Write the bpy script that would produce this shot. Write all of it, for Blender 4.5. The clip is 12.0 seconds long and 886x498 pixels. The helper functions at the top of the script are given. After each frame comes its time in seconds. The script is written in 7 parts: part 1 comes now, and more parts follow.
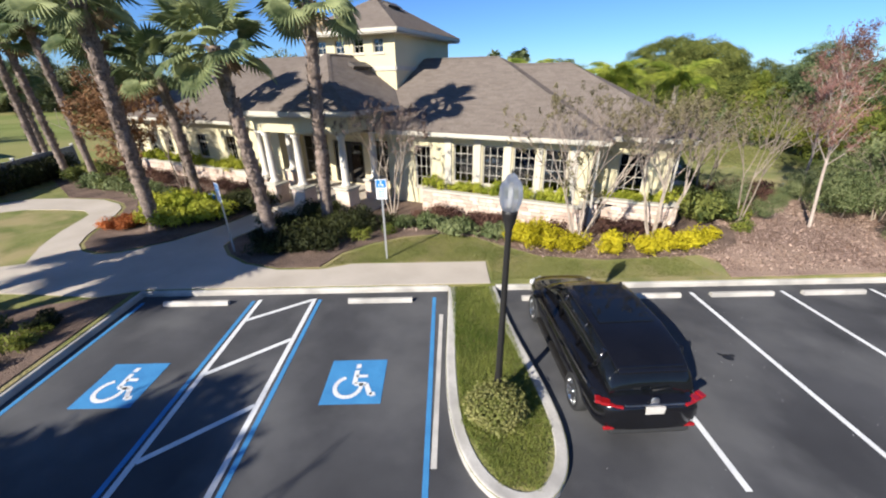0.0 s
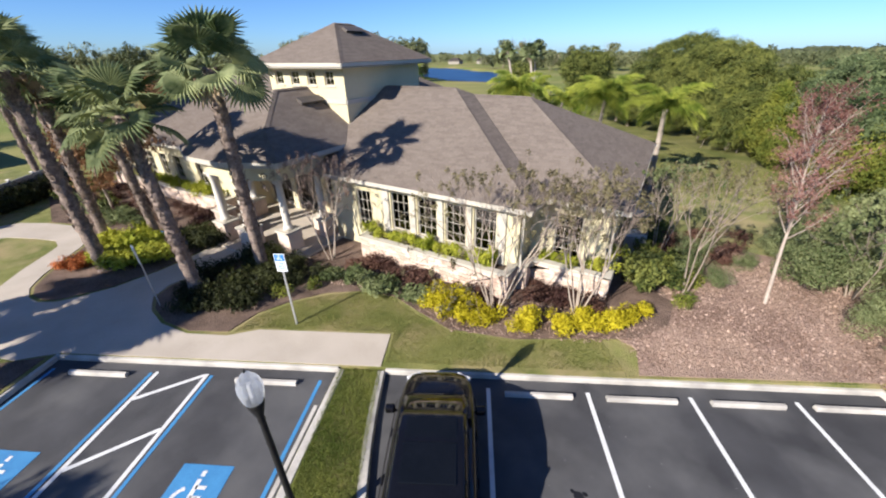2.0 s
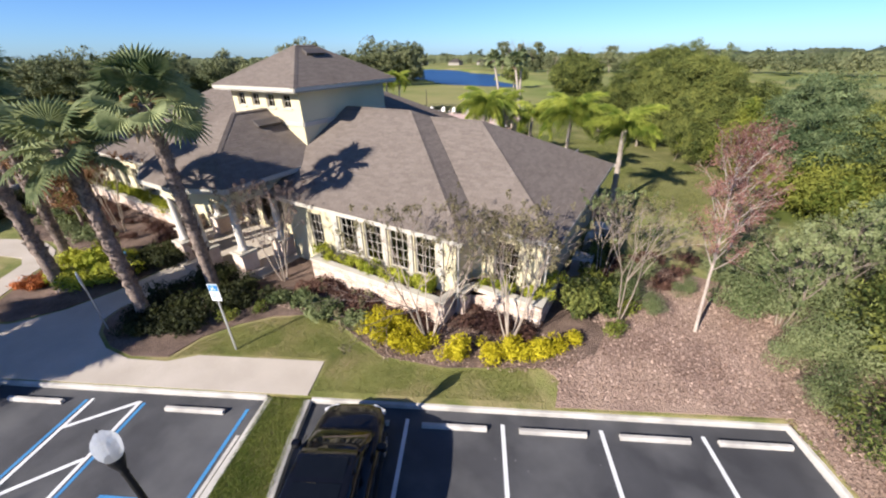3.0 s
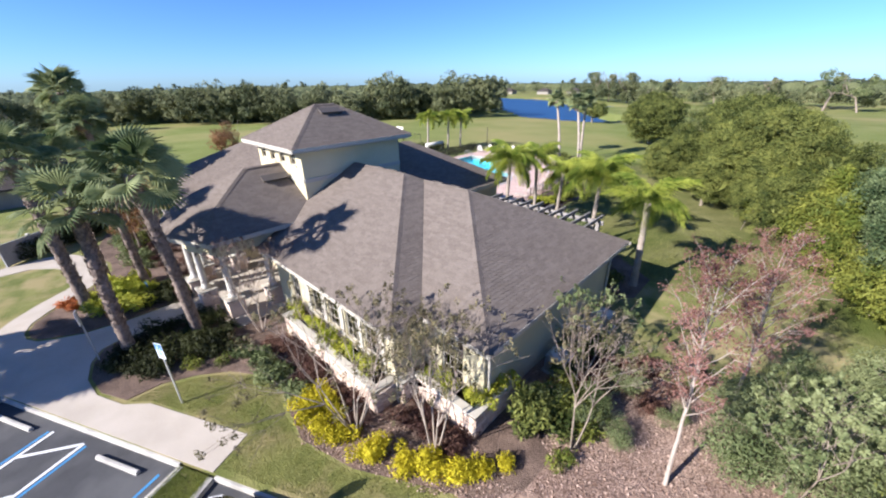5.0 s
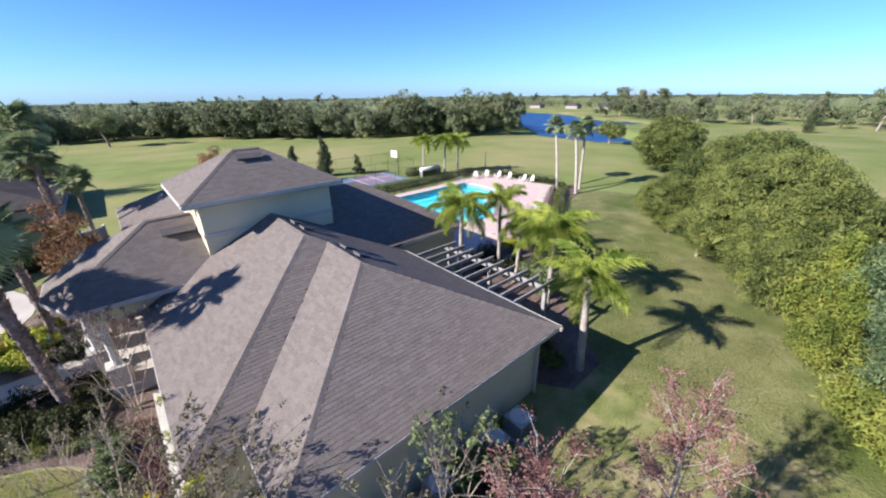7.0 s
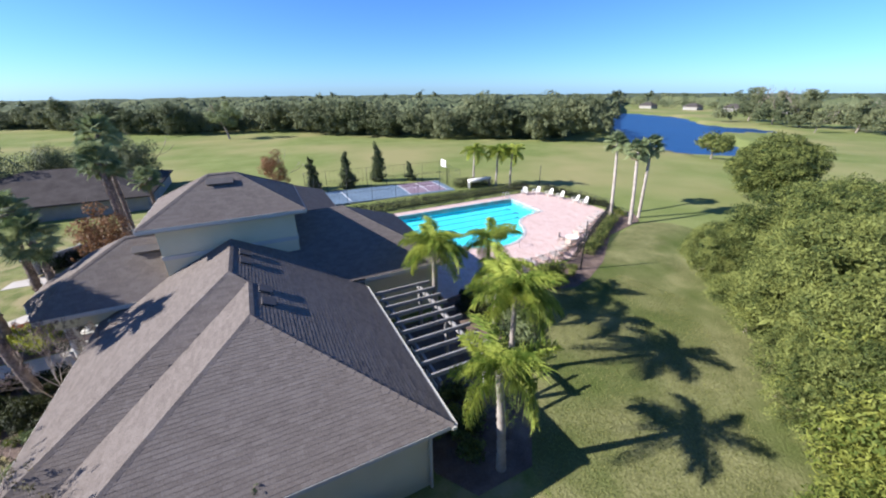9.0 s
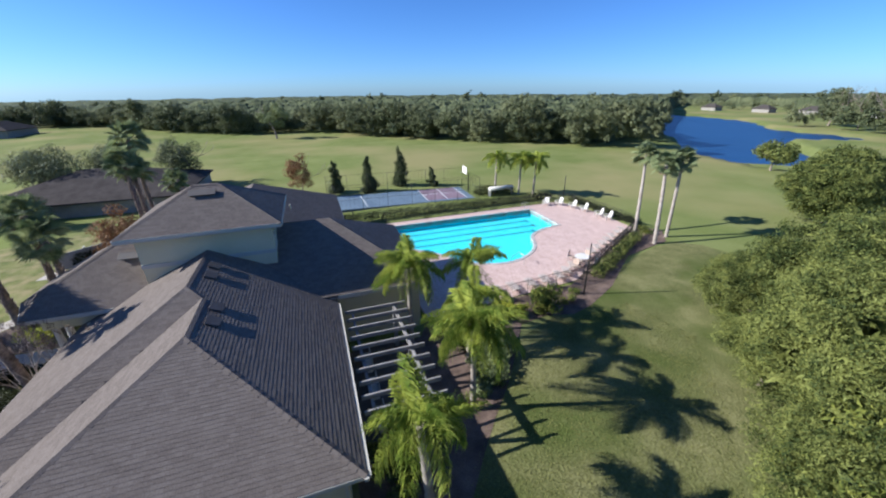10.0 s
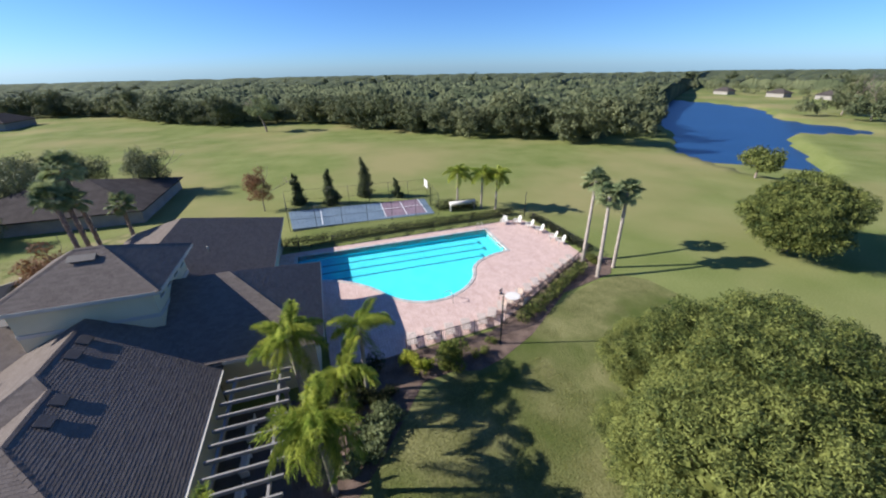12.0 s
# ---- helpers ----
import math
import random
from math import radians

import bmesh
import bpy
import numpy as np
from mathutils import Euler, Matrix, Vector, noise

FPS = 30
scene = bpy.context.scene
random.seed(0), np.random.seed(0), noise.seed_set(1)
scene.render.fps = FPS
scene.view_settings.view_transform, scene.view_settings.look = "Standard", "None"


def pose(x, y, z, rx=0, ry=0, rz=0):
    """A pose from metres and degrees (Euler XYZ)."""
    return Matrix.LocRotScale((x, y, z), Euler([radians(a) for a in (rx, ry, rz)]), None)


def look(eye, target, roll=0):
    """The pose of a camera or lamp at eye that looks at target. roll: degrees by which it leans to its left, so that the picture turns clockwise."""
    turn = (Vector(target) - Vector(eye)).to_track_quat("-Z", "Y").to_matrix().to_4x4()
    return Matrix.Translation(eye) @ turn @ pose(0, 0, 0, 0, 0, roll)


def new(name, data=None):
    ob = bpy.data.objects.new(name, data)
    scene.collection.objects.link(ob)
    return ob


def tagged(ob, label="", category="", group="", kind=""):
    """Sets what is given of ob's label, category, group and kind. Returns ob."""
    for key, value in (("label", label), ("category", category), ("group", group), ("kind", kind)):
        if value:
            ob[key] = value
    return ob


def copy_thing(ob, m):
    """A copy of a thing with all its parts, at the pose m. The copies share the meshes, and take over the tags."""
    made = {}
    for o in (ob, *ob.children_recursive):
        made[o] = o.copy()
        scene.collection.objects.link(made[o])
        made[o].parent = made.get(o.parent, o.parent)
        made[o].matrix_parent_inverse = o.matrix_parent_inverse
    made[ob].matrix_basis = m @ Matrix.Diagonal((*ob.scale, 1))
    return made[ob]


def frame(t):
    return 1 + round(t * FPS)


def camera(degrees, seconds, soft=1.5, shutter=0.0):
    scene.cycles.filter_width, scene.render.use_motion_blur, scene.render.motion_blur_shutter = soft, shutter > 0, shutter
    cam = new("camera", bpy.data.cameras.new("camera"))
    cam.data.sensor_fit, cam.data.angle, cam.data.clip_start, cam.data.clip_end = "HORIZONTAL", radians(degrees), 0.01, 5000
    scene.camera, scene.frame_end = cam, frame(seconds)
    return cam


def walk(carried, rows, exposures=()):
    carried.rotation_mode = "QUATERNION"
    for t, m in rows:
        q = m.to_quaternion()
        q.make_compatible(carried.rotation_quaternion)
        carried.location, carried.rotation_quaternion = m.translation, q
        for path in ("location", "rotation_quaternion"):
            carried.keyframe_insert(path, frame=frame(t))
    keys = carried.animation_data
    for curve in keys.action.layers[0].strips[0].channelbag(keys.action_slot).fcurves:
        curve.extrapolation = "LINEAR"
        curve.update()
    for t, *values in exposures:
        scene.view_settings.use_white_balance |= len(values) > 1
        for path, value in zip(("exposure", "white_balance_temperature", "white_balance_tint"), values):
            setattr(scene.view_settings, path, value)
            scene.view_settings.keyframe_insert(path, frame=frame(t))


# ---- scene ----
cam = camera(100.2, 12.0, 2.1)
PATH = [
    (0, (0.681, 0.539, 5.847), (-0.088, 2.184, 5.009), -0.6),
    (0.5, (1.254, 1.37, 6.569), (0.429, 2.983, 5.721), -0.7),
    (1, (1.968, 2.227, 7.291), (1.109, 3.801, 6.406), -0.8),
    (1.5, (2.859, 3.127, 7.93), (1.964, 4.664, 7.015), -1.2),
    (2, (3.612, 4.01, 8.427), (2.712, 5.527, 7.485), -1.1),
    (2.5, (4.552, 4.826, 8.981), (3.662, 6.334, 8.015), -1.2),
    (3, (5.546, 5.379, 9.428), (4.636, 6.89, 8.485), -1.0),
    (3.2, (5.963, 5.678, 9.53), (5.025, 7.184, 8.608), -1.1),
    (5, (8.191, 9.577, 11.013), (6.925, 10.883, 10.181), -0.9),
    (5.5, (8.658, 10.966, 11.427), (7.356, 12.253, 10.62), -0.8),
    (6, (8.917, 12.547, 11.791), (7.589, 13.813, 10.996), -1.0),
    (6.5, (9.161, 14.194, 12.115), (7.798, 15.43, 11.331), -1.1),
    (7, (9.525, 15.885, 12.459), (8.139, 17.098, 11.678), -0.8),
    (7.2, (9.697, 16.593, 12.531), (8.287, 17.787, 11.768), -0.6),
    (8.8, (11.003, 22.501, 13.91), (9.389, 23.368, 13.109), -0.1),
    (9, (11.146, 23.256, 13.993), (9.502, 24.071, 13.199), -0.5),
    (9.5, (11.363, 25.302, 14.269), (9.661, 25.988, 13.475), -0.7),
    (10, (11.312, 27.261, 14.629), (9.577, 27.862, 13.836), -0.6),
    (10.5, (11.083, 29.275, 15.071), (9.336, 29.824, 14.266), -0.5),
    (11, (10.816, 31.218, 15.756), (9.073, 31.755, 14.936), -0.5),
    (11.5, (10.829, 33.004, 16.918), (9.099, 33.541, 16.069), -0.7),
    (12, (11.012, 34.613, 18.491), (9.298, 35.15, 17.609), -1.0),
]
walk(cam, [(t, look(eye, target, roll)) for t, eye, target, roll in PATH],
     [(0, 0.90, 6450, 10), (3, 0.99, 6450, 14), (5, 1.20, 6050, 15), (7, 1.25, 5850, 15), (9, 1.21, 5800, 13), (9.5, 1.01, 5750, 11), (10.5, 0.82, 5700, 10), (12, 0.84, 6050, 12)])

from mathutils.geometry import tessellate_polygon

# ---- world, sun, exposure ----
SUN = Vector((-0.47, -1.60, 0.96)).normalized()
world = bpy.data.worlds.new("sky")
scene.world = world
world.use_nodes = True
wn = world.node_tree.nodes
sky = wn.new("ShaderNodeTexSky")
sky.sky_type = "NISHITA"
sky.sun_disc = False
sky.sun_elevation = math.asin(SUN.z)
sky.sun_rotation = math.atan2(SUN.x, SUN.y)
sky.air_density, sky.dust_density, sky.ozone_density = 0.8, 0.25, 4.8
wn["Background"].inputs[1].default_value = 0.068
tint = wn.new("ShaderNodeMixRGB")
tint.blend_type, tint.inputs[0].default_value, tint.inputs[2].default_value = "MULTIPLY", 1.0, (0.68, 0.93, 1.26, 1)
world.node_tree.links.new(sky.outputs[0], tint.inputs[1])
world.node_tree.links.new(tint.outputs[0], wn["Background"].inputs[0])
sun = new("sun", bpy.data.lights.new("sun", "SUN"))
sun.data.energy, sun.data.angle, sun.data.color = 5.0, radians(0.53), (1.0, 0.94, 0.84)
sun.matrix_world = look((0, 0, 60), tuple(Vector((0, 0, 60)) - SUN))


# ---- materials ----
def ramp_node(nt, stops):
    r = nt.nodes.new("ShaderNodeValToRGB")
    while len(r.color_ramp.elements) < len(stops):
        r.color_ramp.elements.new(0.5)
    for e, (p, c) in zip(r.color_ramp.elements, stops):
        e.position, e.color = p, (*c, 1)
    return r


def mat(name, a, b, scale=3.0, fine=40.0, rough=0.8, bump=0.3, metal=0.0, island=0.0, objects=0.0, stain=None,
        stain_scale=0.4, translucent=0.0, coat=0.0, bump_dist=0.02, spec=0.5, coarse=1.0, sheen=0.0, diffuse=0.0):
    """A surface that goes from colour a to b by coarse and fine noise, with a fine relief; island and objects vary it piece by piece."""
    m = bpy.data.materials.new(name)
    m.use_nodes = True
    nt = m.node_tree
    n, l = nt.nodes, nt.links
    p = n["Principled BSDF"]
    co = n.new("ShaderNodeTexCoord")
    geo = n.new("ShaderNodeNewGeometry")
    n1, n2 = n.new("ShaderNodeTexNoise"), n.new("ShaderNodeTexNoise")
    for q, s in ((n1, scale), (n2, fine)):
        q.inputs["Scale"].default_value, q.inputs["Detail"].default_value = s, 4
        l.new(geo.outputs["Position"], q.inputs["Vector"])
    add = n.new("ShaderNodeMath")
    add.operation = "ADD"
    big = n.new("ShaderNodeMath")
    big.operation = "MULTIPLY_ADD"
    big.inputs[1].default_value, big.inputs[2].default_value = coarse, (1 - coarse) / 2
    l.new(n1.outputs["Fac"], big.inputs[0])
    l.new(big.outputs[0], add.inputs[0])
    l.new(n2.outputs["Fac"], add.inputs[1])
    last = add.outputs[0]
    for amount, node, out in ((island, "ShaderNodeNewGeometry", "Random Per Island"), (objects, "ShaderNodeObjectInfo", "Random")):
        if amount:
            o = n.new(node)
            k = n.new("ShaderNodeMath")
            k.operation = "MULTIPLY_ADD"
            k.inputs[1].default_value = amount
            l.new(o.outputs[out], k.inputs[0])
            l.new(last, k.inputs[2])
            sub = n.new("ShaderNodeMath")
            sub.operation = "SUBTRACT"
            sub.inputs[1].default_value = amount / 2
            l.new(k.outputs[0], sub.inputs[0])
            last = sub.outputs[0]
    r = ramp_node(nt, [(0.62, a), (1.38, b)])
    half = n.new("ShaderNodeMapRange")
    half.inputs[1].default_value, half.inputs[2].default_value = 0.55, 1.45
    l.new(last, half.inputs[0])
    r.color_ramp.elements[0].position, r.color_ramp.elements[1].position = 0.1, 0.9
    l.new(half.outputs[0], r.inputs[0])
    colour = r.outputs[0]
    if stain:
        n3 = n.new("ShaderNodeTexNoise")
        n3.inputs["Scale"].default_value, n3.inputs["Detail"].default_value = stain_scale, 5
        l.new(geo.outputs["Position"], n3.inputs["Vector"])
        mr = n.new("ShaderNodeMapRange")
        mr.inputs[1].default_value, mr.inputs[2].default_value = 0.45, 0.65
        l.new(n3.outputs["Fac"], mr.inputs[0])
        mx = n.new("ShaderNodeMixRGB")
        mx.inputs[2].default_value = (*stain, 1)
        l.new(mr.outputs[0], mx.inputs[0])
        l.new(colour, mx.inputs[1])
        colour = mx.outputs[0]
    l.new(colour, p.inputs["Base Color"])
    p.inputs["Roughness"].default_value, p.inputs["Metallic"].default_value = rough, metal
    p.inputs["Specular IOR Level"].default_value = spec
    p.inputs["Diffuse Roughness"].default_value = diffuse
    p.inputs["Coat Weight"].default_value = coat
    p.inputs["Sheen Weight"].default_value = sheen
    if bump:
        bp = n.new("ShaderNodeBump")
        bp.inputs["Strength"].default_value, bp.inputs["Distance"].default_value = bump, bump_dist
        l.new(n2.outputs["Fac"], bp.inputs["Height"])
        l.new(bp.outputs[0], p.inputs["Normal"])
    if translucent:
        tr = n.new("ShaderNodeBsdfTranslucent")
        l.new(colour, tr.inputs[0])
        ms = n.new("ShaderNodeMixShader")
        ms.inputs[0].default_value = translucent
        l.new(p.outputs[0], ms.inputs[1])
        l.new(tr.outputs[0], ms.inputs[2])
        l.new(ms.outputs[0], n["Material Output"].inputs[0])
    return m


def glass_mat(name, tint, rough=0.03, ior=1.5):
    """A dark pane: sees a little through, mirrors by its gloss."""
    m = bpy.data.materials.new(name)
    m.use_nodes = True
    n, l = m.node_tree.nodes, m.node_tree.links
    t, g, f, x = (n.new("ShaderNodeBsdfTransparent"), n.new("ShaderNodeBsdfGlossy"), n.new("ShaderNodeFresnel"), n.new("ShaderNodeMixShader"))
    t.inputs[0].default_value = (*tint, 1)
    g.inputs["Roughness"].default_value = rough
    f.inputs[0].default_value = ior
    l.new(f.outputs[0], x.inputs[0])
    l.new(t.outputs[0], x.inputs[1])
    l.new(g.outputs[0], x.inputs[2])
    l.new(x.outputs[0], n["Material Output"].inputs[0])
    return m


def water_mat(name, tint, wave, strength, rough=0.02):
    m = glass_mat(name, tint, rough)
    n, l = m.node_tree.nodes, m.node_tree.links
    geo, nz, bp = n.new("ShaderNodeNewGeometry"), n.new("ShaderNodeTexNoise"), n.new("ShaderNodeBump")
    nz.inputs["Scale"].default_value, nz.inputs["Detail"].default_value = wave, 3
    bp.inputs["Strength"].default_value, bp.inputs["Distance"].default_value = strength, 0.05
    l.new(geo.outputs["Position"], nz.inputs["Vector"])
    l.new(nz.outputs["Fac"], bp.inputs["Height"])
    for k in ("Glossy BSDF", "Fresnel"):
        l.new(bp.outputs[0], n[k].inputs["Normal"])
    n["Fresnel"].inputs[0].default_value = 1.33
    return m


M = {}
M["lawn"] = mat("lawn", (0.105, 0.125, 0.030), (0.235, 0.230, 0.080), 0.9, 18, 0.95, 0.9, stain=(0.29, 0.24, 0.115), stain_scale=0.7, bump_dist=0.05, spec=0.05, coarse=1.8, sheen=0.04)
M["golf"] = mat("golf", (0.118, 0.150, 0.038), (0.222, 0.238, 0.086), 0.16, 7, 0.95, 0.9, stain=(0.26, 0.235, 0.10), stain_scale=0.035, bump_dist=0.05, spec=0.03)
M["rear_lawn"] = mat("rear_lawn", (0.098, 0.102, 0.035), (0.245, 0.232, 0.100), 0.5, 9, 0.95, 1.0, stain=(0.085, 0.105, 0.028), stain_scale=0.22, bump_dist=0.06, spec=0.03, coarse=1.3)
M["mulch"] = mat("mulch", (0.050, 0.034, 0.026), (0.25, 0.175, 0.135), 1.2, 26, 0.95, 1.0, bump_dist=0.05, spec=0.2)
M["bark_mulch"] = mat("bark_mulch", (0.13, 0.078, 0.058), (0.40, 0.285, 0.225), 0.7, 16, 0.95, 1.0, stain=(0.34, 0.24, 0.18), stain_scale=0.5, bump_dist=0.06, spec=0.2)
M["asphalt"] = mat("asphalt", (0.030, 0.030, 0.033), (0.066, 0.066, 0.070), 0.5, 70, 0.85, 0.4, stain=(0.092, 0.091, 0.092), stain_scale=0.45, coarse=1.8)
M["concrete"] = mat("concrete", (0.36, 0.31, 0.25), (0.50, 0.44, 0.37), 0.8, 45, 0.85, 0.15)
M["kerb"] = mat("kerb_concrete", (0.40, 0.37, 0.33), (0.57, 0.54, 0.49), 1.5, 30, 0.85, 0.2, stain=(0.33, 0.31, 0.28), stain_scale=1.2)
M["white_line"] = mat("white_line_paint", (0.55, 0.55, 0.54), (0.78, 0.78, 0.76), 3, 70, 0.7, 0.2)
M["blue_line"] = mat("blue_line_paint", (0.03, 0.16, 0.36), (0.06, 0.27, 0.52), 2, 60, 0.7, 0.2)
M["stucco"] = mat("cream_stucco", (0.52, 0.46, 0.29), (0.64, 0.57, 0.38), 0.7, 90, 0.9, 0.35)
M["trim"] = mat("white_trim", (0.42, 0.385, 0.32), (0.53, 0.49, 0.415), 1.0, 50, 0.6, 0.1)
M["column"] = mat("white_column", (0.58, 0.54, 0.48), (0.68, 0.64, 0.57), 1.0, 50, 0.6, 0.1)
M["stone"] = mat("pinkish_stone_veneer", (0.36, 0.25, 0.19), (0.68, 0.55, 0.45), 2.5, 25, 0.9, 0.5, island=0.5, objects=0.5)
M["shingle"] = mat("brown_asphalt_shingle", (0.106, 0.085, 0.071), (0.226, 0.191, 0.164), 0.7, 24, 0.95, 0.35, island=0.20, objects=0.22, spec=0.02, coarse=0.2, diffuse=0.15)
M["dark_metal"] = mat("dark_bronze_metal", (0.014, 0.013, 0.012), (0.03, 0.028, 0.026), 4, 60, 0.5, 0.1, metal=0.3)
M["dark"] = mat("dark_interior", (0.02, 0.018, 0.016), (0.04, 0.035, 0.03), 1, 20, 0.9, 0.1)
M["bark"] = mat("palm_bark", (0.060, 0.042, 0.034), (0.38, 0.29, 0.235), 5, 16, 0.95, 1.0, bump_dist=0.04)
M["palm_ring"] = mat("ringed_palm_bark", (0.22, 0.18, 0.145), (0.42, 0.36, 0.30), 2.5, 18, 0.95, 0.6)
M["pale_bark"] = mat("pale_bark", (0.27, 0.215, 0.165), (0.48, 0.40, 0.325), 4, 30, 0.9, 0.4)
M["maple_bark"] = mat("maple_bark", (0.26, 0.21, 0.17), (0.46, 0.39, 0.33), 4, 30, 0.9, 0.4)
M["grey_bark"] = mat("grey_bark", (0.15, 0.115, 0.085), (0.34, 0.28, 0.22), 4, 30, 0.95, 0.6)
M["pool_plaster"] = mat("pool_plaster", (0.08, 0.62, 0.71), (0.13, 0.74, 0.81), 0.8, 6, 0.6, 0.1)
M["pool_line"] = mat("pool_lane_tile", (0.01, 0.10, 0.16), (0.015, 0.14, 0.22), 2, 20, 0.4, 0.0)
M["water"] = water_mat("pool_water", (0.80, 0.97, 1.0), 2.2, 0.25)
M["glass"] = glass_mat("window_glass", (0.16, 0.18, 0.18), 0.03, 2.1)


def leaf_mat(name, a, b, t=0.3, scale=0.6):
    return mat(name, a, b, scale, 6, 0.65, 0, island=0.6, objects=0.3, translucent=t, spec=0.15, coarse=2.4)


M["oak_leaf"] = leaf_mat("oak_leaf", (0.036, 0.053, 0.013), (0.225, 0.242, 0.062), t=0.2, scale=1.1)
M["sage_leaf"] = leaf_mat("sage_green_leaf", (0.040, 0.066, 0.026), (0.200, 0.245, 0.110), t=0.15, scale=1.0)
M["vine_leaf"] = leaf_mat("vine_leaf", (0.10, 0.135, 0.022), (0.30, 0.315, 0.055))
M["olive_leaf"] = leaf_mat("olive_brown_leaf", (0.095, 0.082, 0.042), (0.26, 0.225, 0.12), 0.3)
M["bright_leaf"] = leaf_mat("yellow_green_leaf", (0.08, 0.11, 0.020), (0.25, 0.26, 0.05))
M["forest_leaf"] = leaf_mat("forest_leaf", (0.062, 0.078, 0.036), (0.205, 0.216, 0.105), t=0.2, scale=0.09)
M["gold_leaf"] = leaf_mat("golden_shrub_leaf", (0.30, 0.26, 0.01), (0.62, 0.53, 0.03))
M["lime_leaf"] = leaf_mat("lime_shrub_leaf", (0.20, 0.24, 0.02), (0.45, 0.45, 0.06))
M["dark_leaf"] = leaf_mat("dark_shrub_leaf", (0.018, 0.022, 0.010), (0.060, 0.068, 0.022))
M["grey_leaf"] = leaf_mat("grey_green_leaf", (0.10, 0.13, 0.05), (0.27, 0.30, 0.14))
M["red_leaf"] = leaf_mat("reddish_maple_leaf", (0.13, 0.055, 0.045), (0.36, 0.19, 0.155), 0.3)
M["orange_leaf"] = leaf_mat("orange_autumn_leaf", (0.13, 0.065, 0.03), (0.30, 0.165, 0.08))
M["flower_leaf"] = leaf_mat("orange_red_flower", (0.26, 0.085, 0.03), (0.62, 0.20, 0.06))
M["dry_twig"] = mat("dry_twig", (0.19, 0.14, 0.11), (0.36, 0.29, 0.235), 4, 30, 0.9, 0.2)
M["dry_leaf"] = leaf_mat("dry_seed_head", (0.11, 0.075, 0.060), (0.27, 0.20, 0.165), 0.2)
M["purple_leaf"] = leaf_mat("purple_brown_leaf", (0.06, 0.03, 0.025), (0.16, 0.085, 0.06), 0.2)
M["fan_leaf"] = leaf_mat("fan_palm_leaf", (0.085, 0.12, 0.048), (0.32, 0.35, 0.165), 0.35)
M["conifer_leaf"] = leaf_mat("conifer_leaf", (0.030, 0.042, 0.018), (0.105, 0.125, 0.050))
M["queen_leaf"] = leaf_mat("queen_palm_leaf", (0.15, 0.215, 0.032), (0.47, 0.50, 0.095), 0.5, 1.2)
M["dead_leaf"] = leaf_mat("dead_palm_leaf", (0.15, 0.10, 0.06), (0.32, 0.24, 0.15), 0.2)


# ---- helpers of this scene ----
def link(name, bm, material, parent=None, label=""):
    me = bpy.data.meshes.new(name)
    bm.to_mesh(me)
    bm.free()
    ob = new(name, me)
    if material:
        me.materials.append(material)
    if parent:
        ob.parent = parent
    if label:
        tagged(ob, label)
    return ob


part = link


def raw(name, verts, faces, material, parent=None, label=""):
    me = bpy.data.meshes.new(name)
    me.from_pydata([tuple(v) for v in verts], [], [tuple(f) for f in faces])
    me.materials.append(material)
    ob = new(name, me)
    if parent:
        ob.parent = parent
    if label:
        tagged(ob, label)
    return ob


def root(name, x, y, z, label, category, group="", rz=0, kind=""):
    e = new(name)
    e.matrix_world = pose(x, y, z, 0, 0, rz)
    return tagged(e, label, category, group, kind)


def box(bm, x0, y0, z0, x1, y1, z1, bev=0.0, m=None):
    g = bmesh.ops.create_cube(bm, size=1)
    vs = g["verts"]
    bmesh.ops.scale(bm, vec=(x1 - x0, y1 - y0, z1 - z0), verts=vs)
    bmesh.ops.translate(bm, vec=((x0 + x1) / 2, (y0 + y1) / 2, (z0 + z1) / 2), verts=vs)
    if bev:
        es = list({e for v in vs for e in v.link_edges})
        r = bmesh.ops.bevel(bm, geom=es, offset=bev, segments=2, affect="EDGES", profile=0.5)
        vs = list({v for f in r["faces"] for v in f.verts} | {v for v in vs if v.is_valid})
    if m is not None:
        bmesh.ops.transform(bm, matrix=m, verts=vs)
    return vs


def tube(bm, pts, radii, seg=8, cap=True):
    """A round tube along pts."""
    rings = []
    pts = [Vector(p) for p in pts]
    for i, p in enumerate(pts):
        d = (pts[min(i + 1, len(pts) - 1)] - pts[max(i - 1, 0)]).normalized()
        s = d.cross(Vector((0.31, 0.95, 0.05)))
        if s.length < 1e-3:
            s = d.cross(Vector((1, 0, 0)))
        s.normalize()
        u = s.cross(d)
        rings.append([bm.verts.new(p + (s * math.cos(a) + u * math.sin(a)) * radii[i]) for a in (2 * math.pi * k / seg for k in range(seg))])
    for r0, r1 in zip(rings, rings[1:]):
        for k in range(seg):
            f = bm.faces.new((r0[k], r0[(k + 1) % seg], r1[(k + 1) % seg], r1[k]))
            f.smooth = True
    if cap:
        bm.faces.new(rings[0][::-1])
        bm.faces.new(rings[-1])


def lathe(bm, profile, seg=20, at=(0, 0, 0)):
    """Turns a profile of (radius, height) round the z axis."""
    rings = [[bm.verts.new((at[0] + r * math.cos(2 * math.pi * k / seg), at[1] + r * math.sin(2 * math.pi * k / seg), at[2] + z)) for k in range(seg)] for r, z in profile]
    for r0, r1 in zip(rings, rings[1:]):
        for k in range(seg):
            f = bm.faces.new((r0[k], r0[(k + 1) % seg], r1[(k + 1) % seg], r1[k]))
            f.smooth = True
    bm.faces.new(rings[0][::-1])
    bm.faces.new(rings[-1])


# the parking bay's own axes: a along the kerb, b towards the building
PA = radians(26.0)
PO = Vector((-1.98, 9.95))


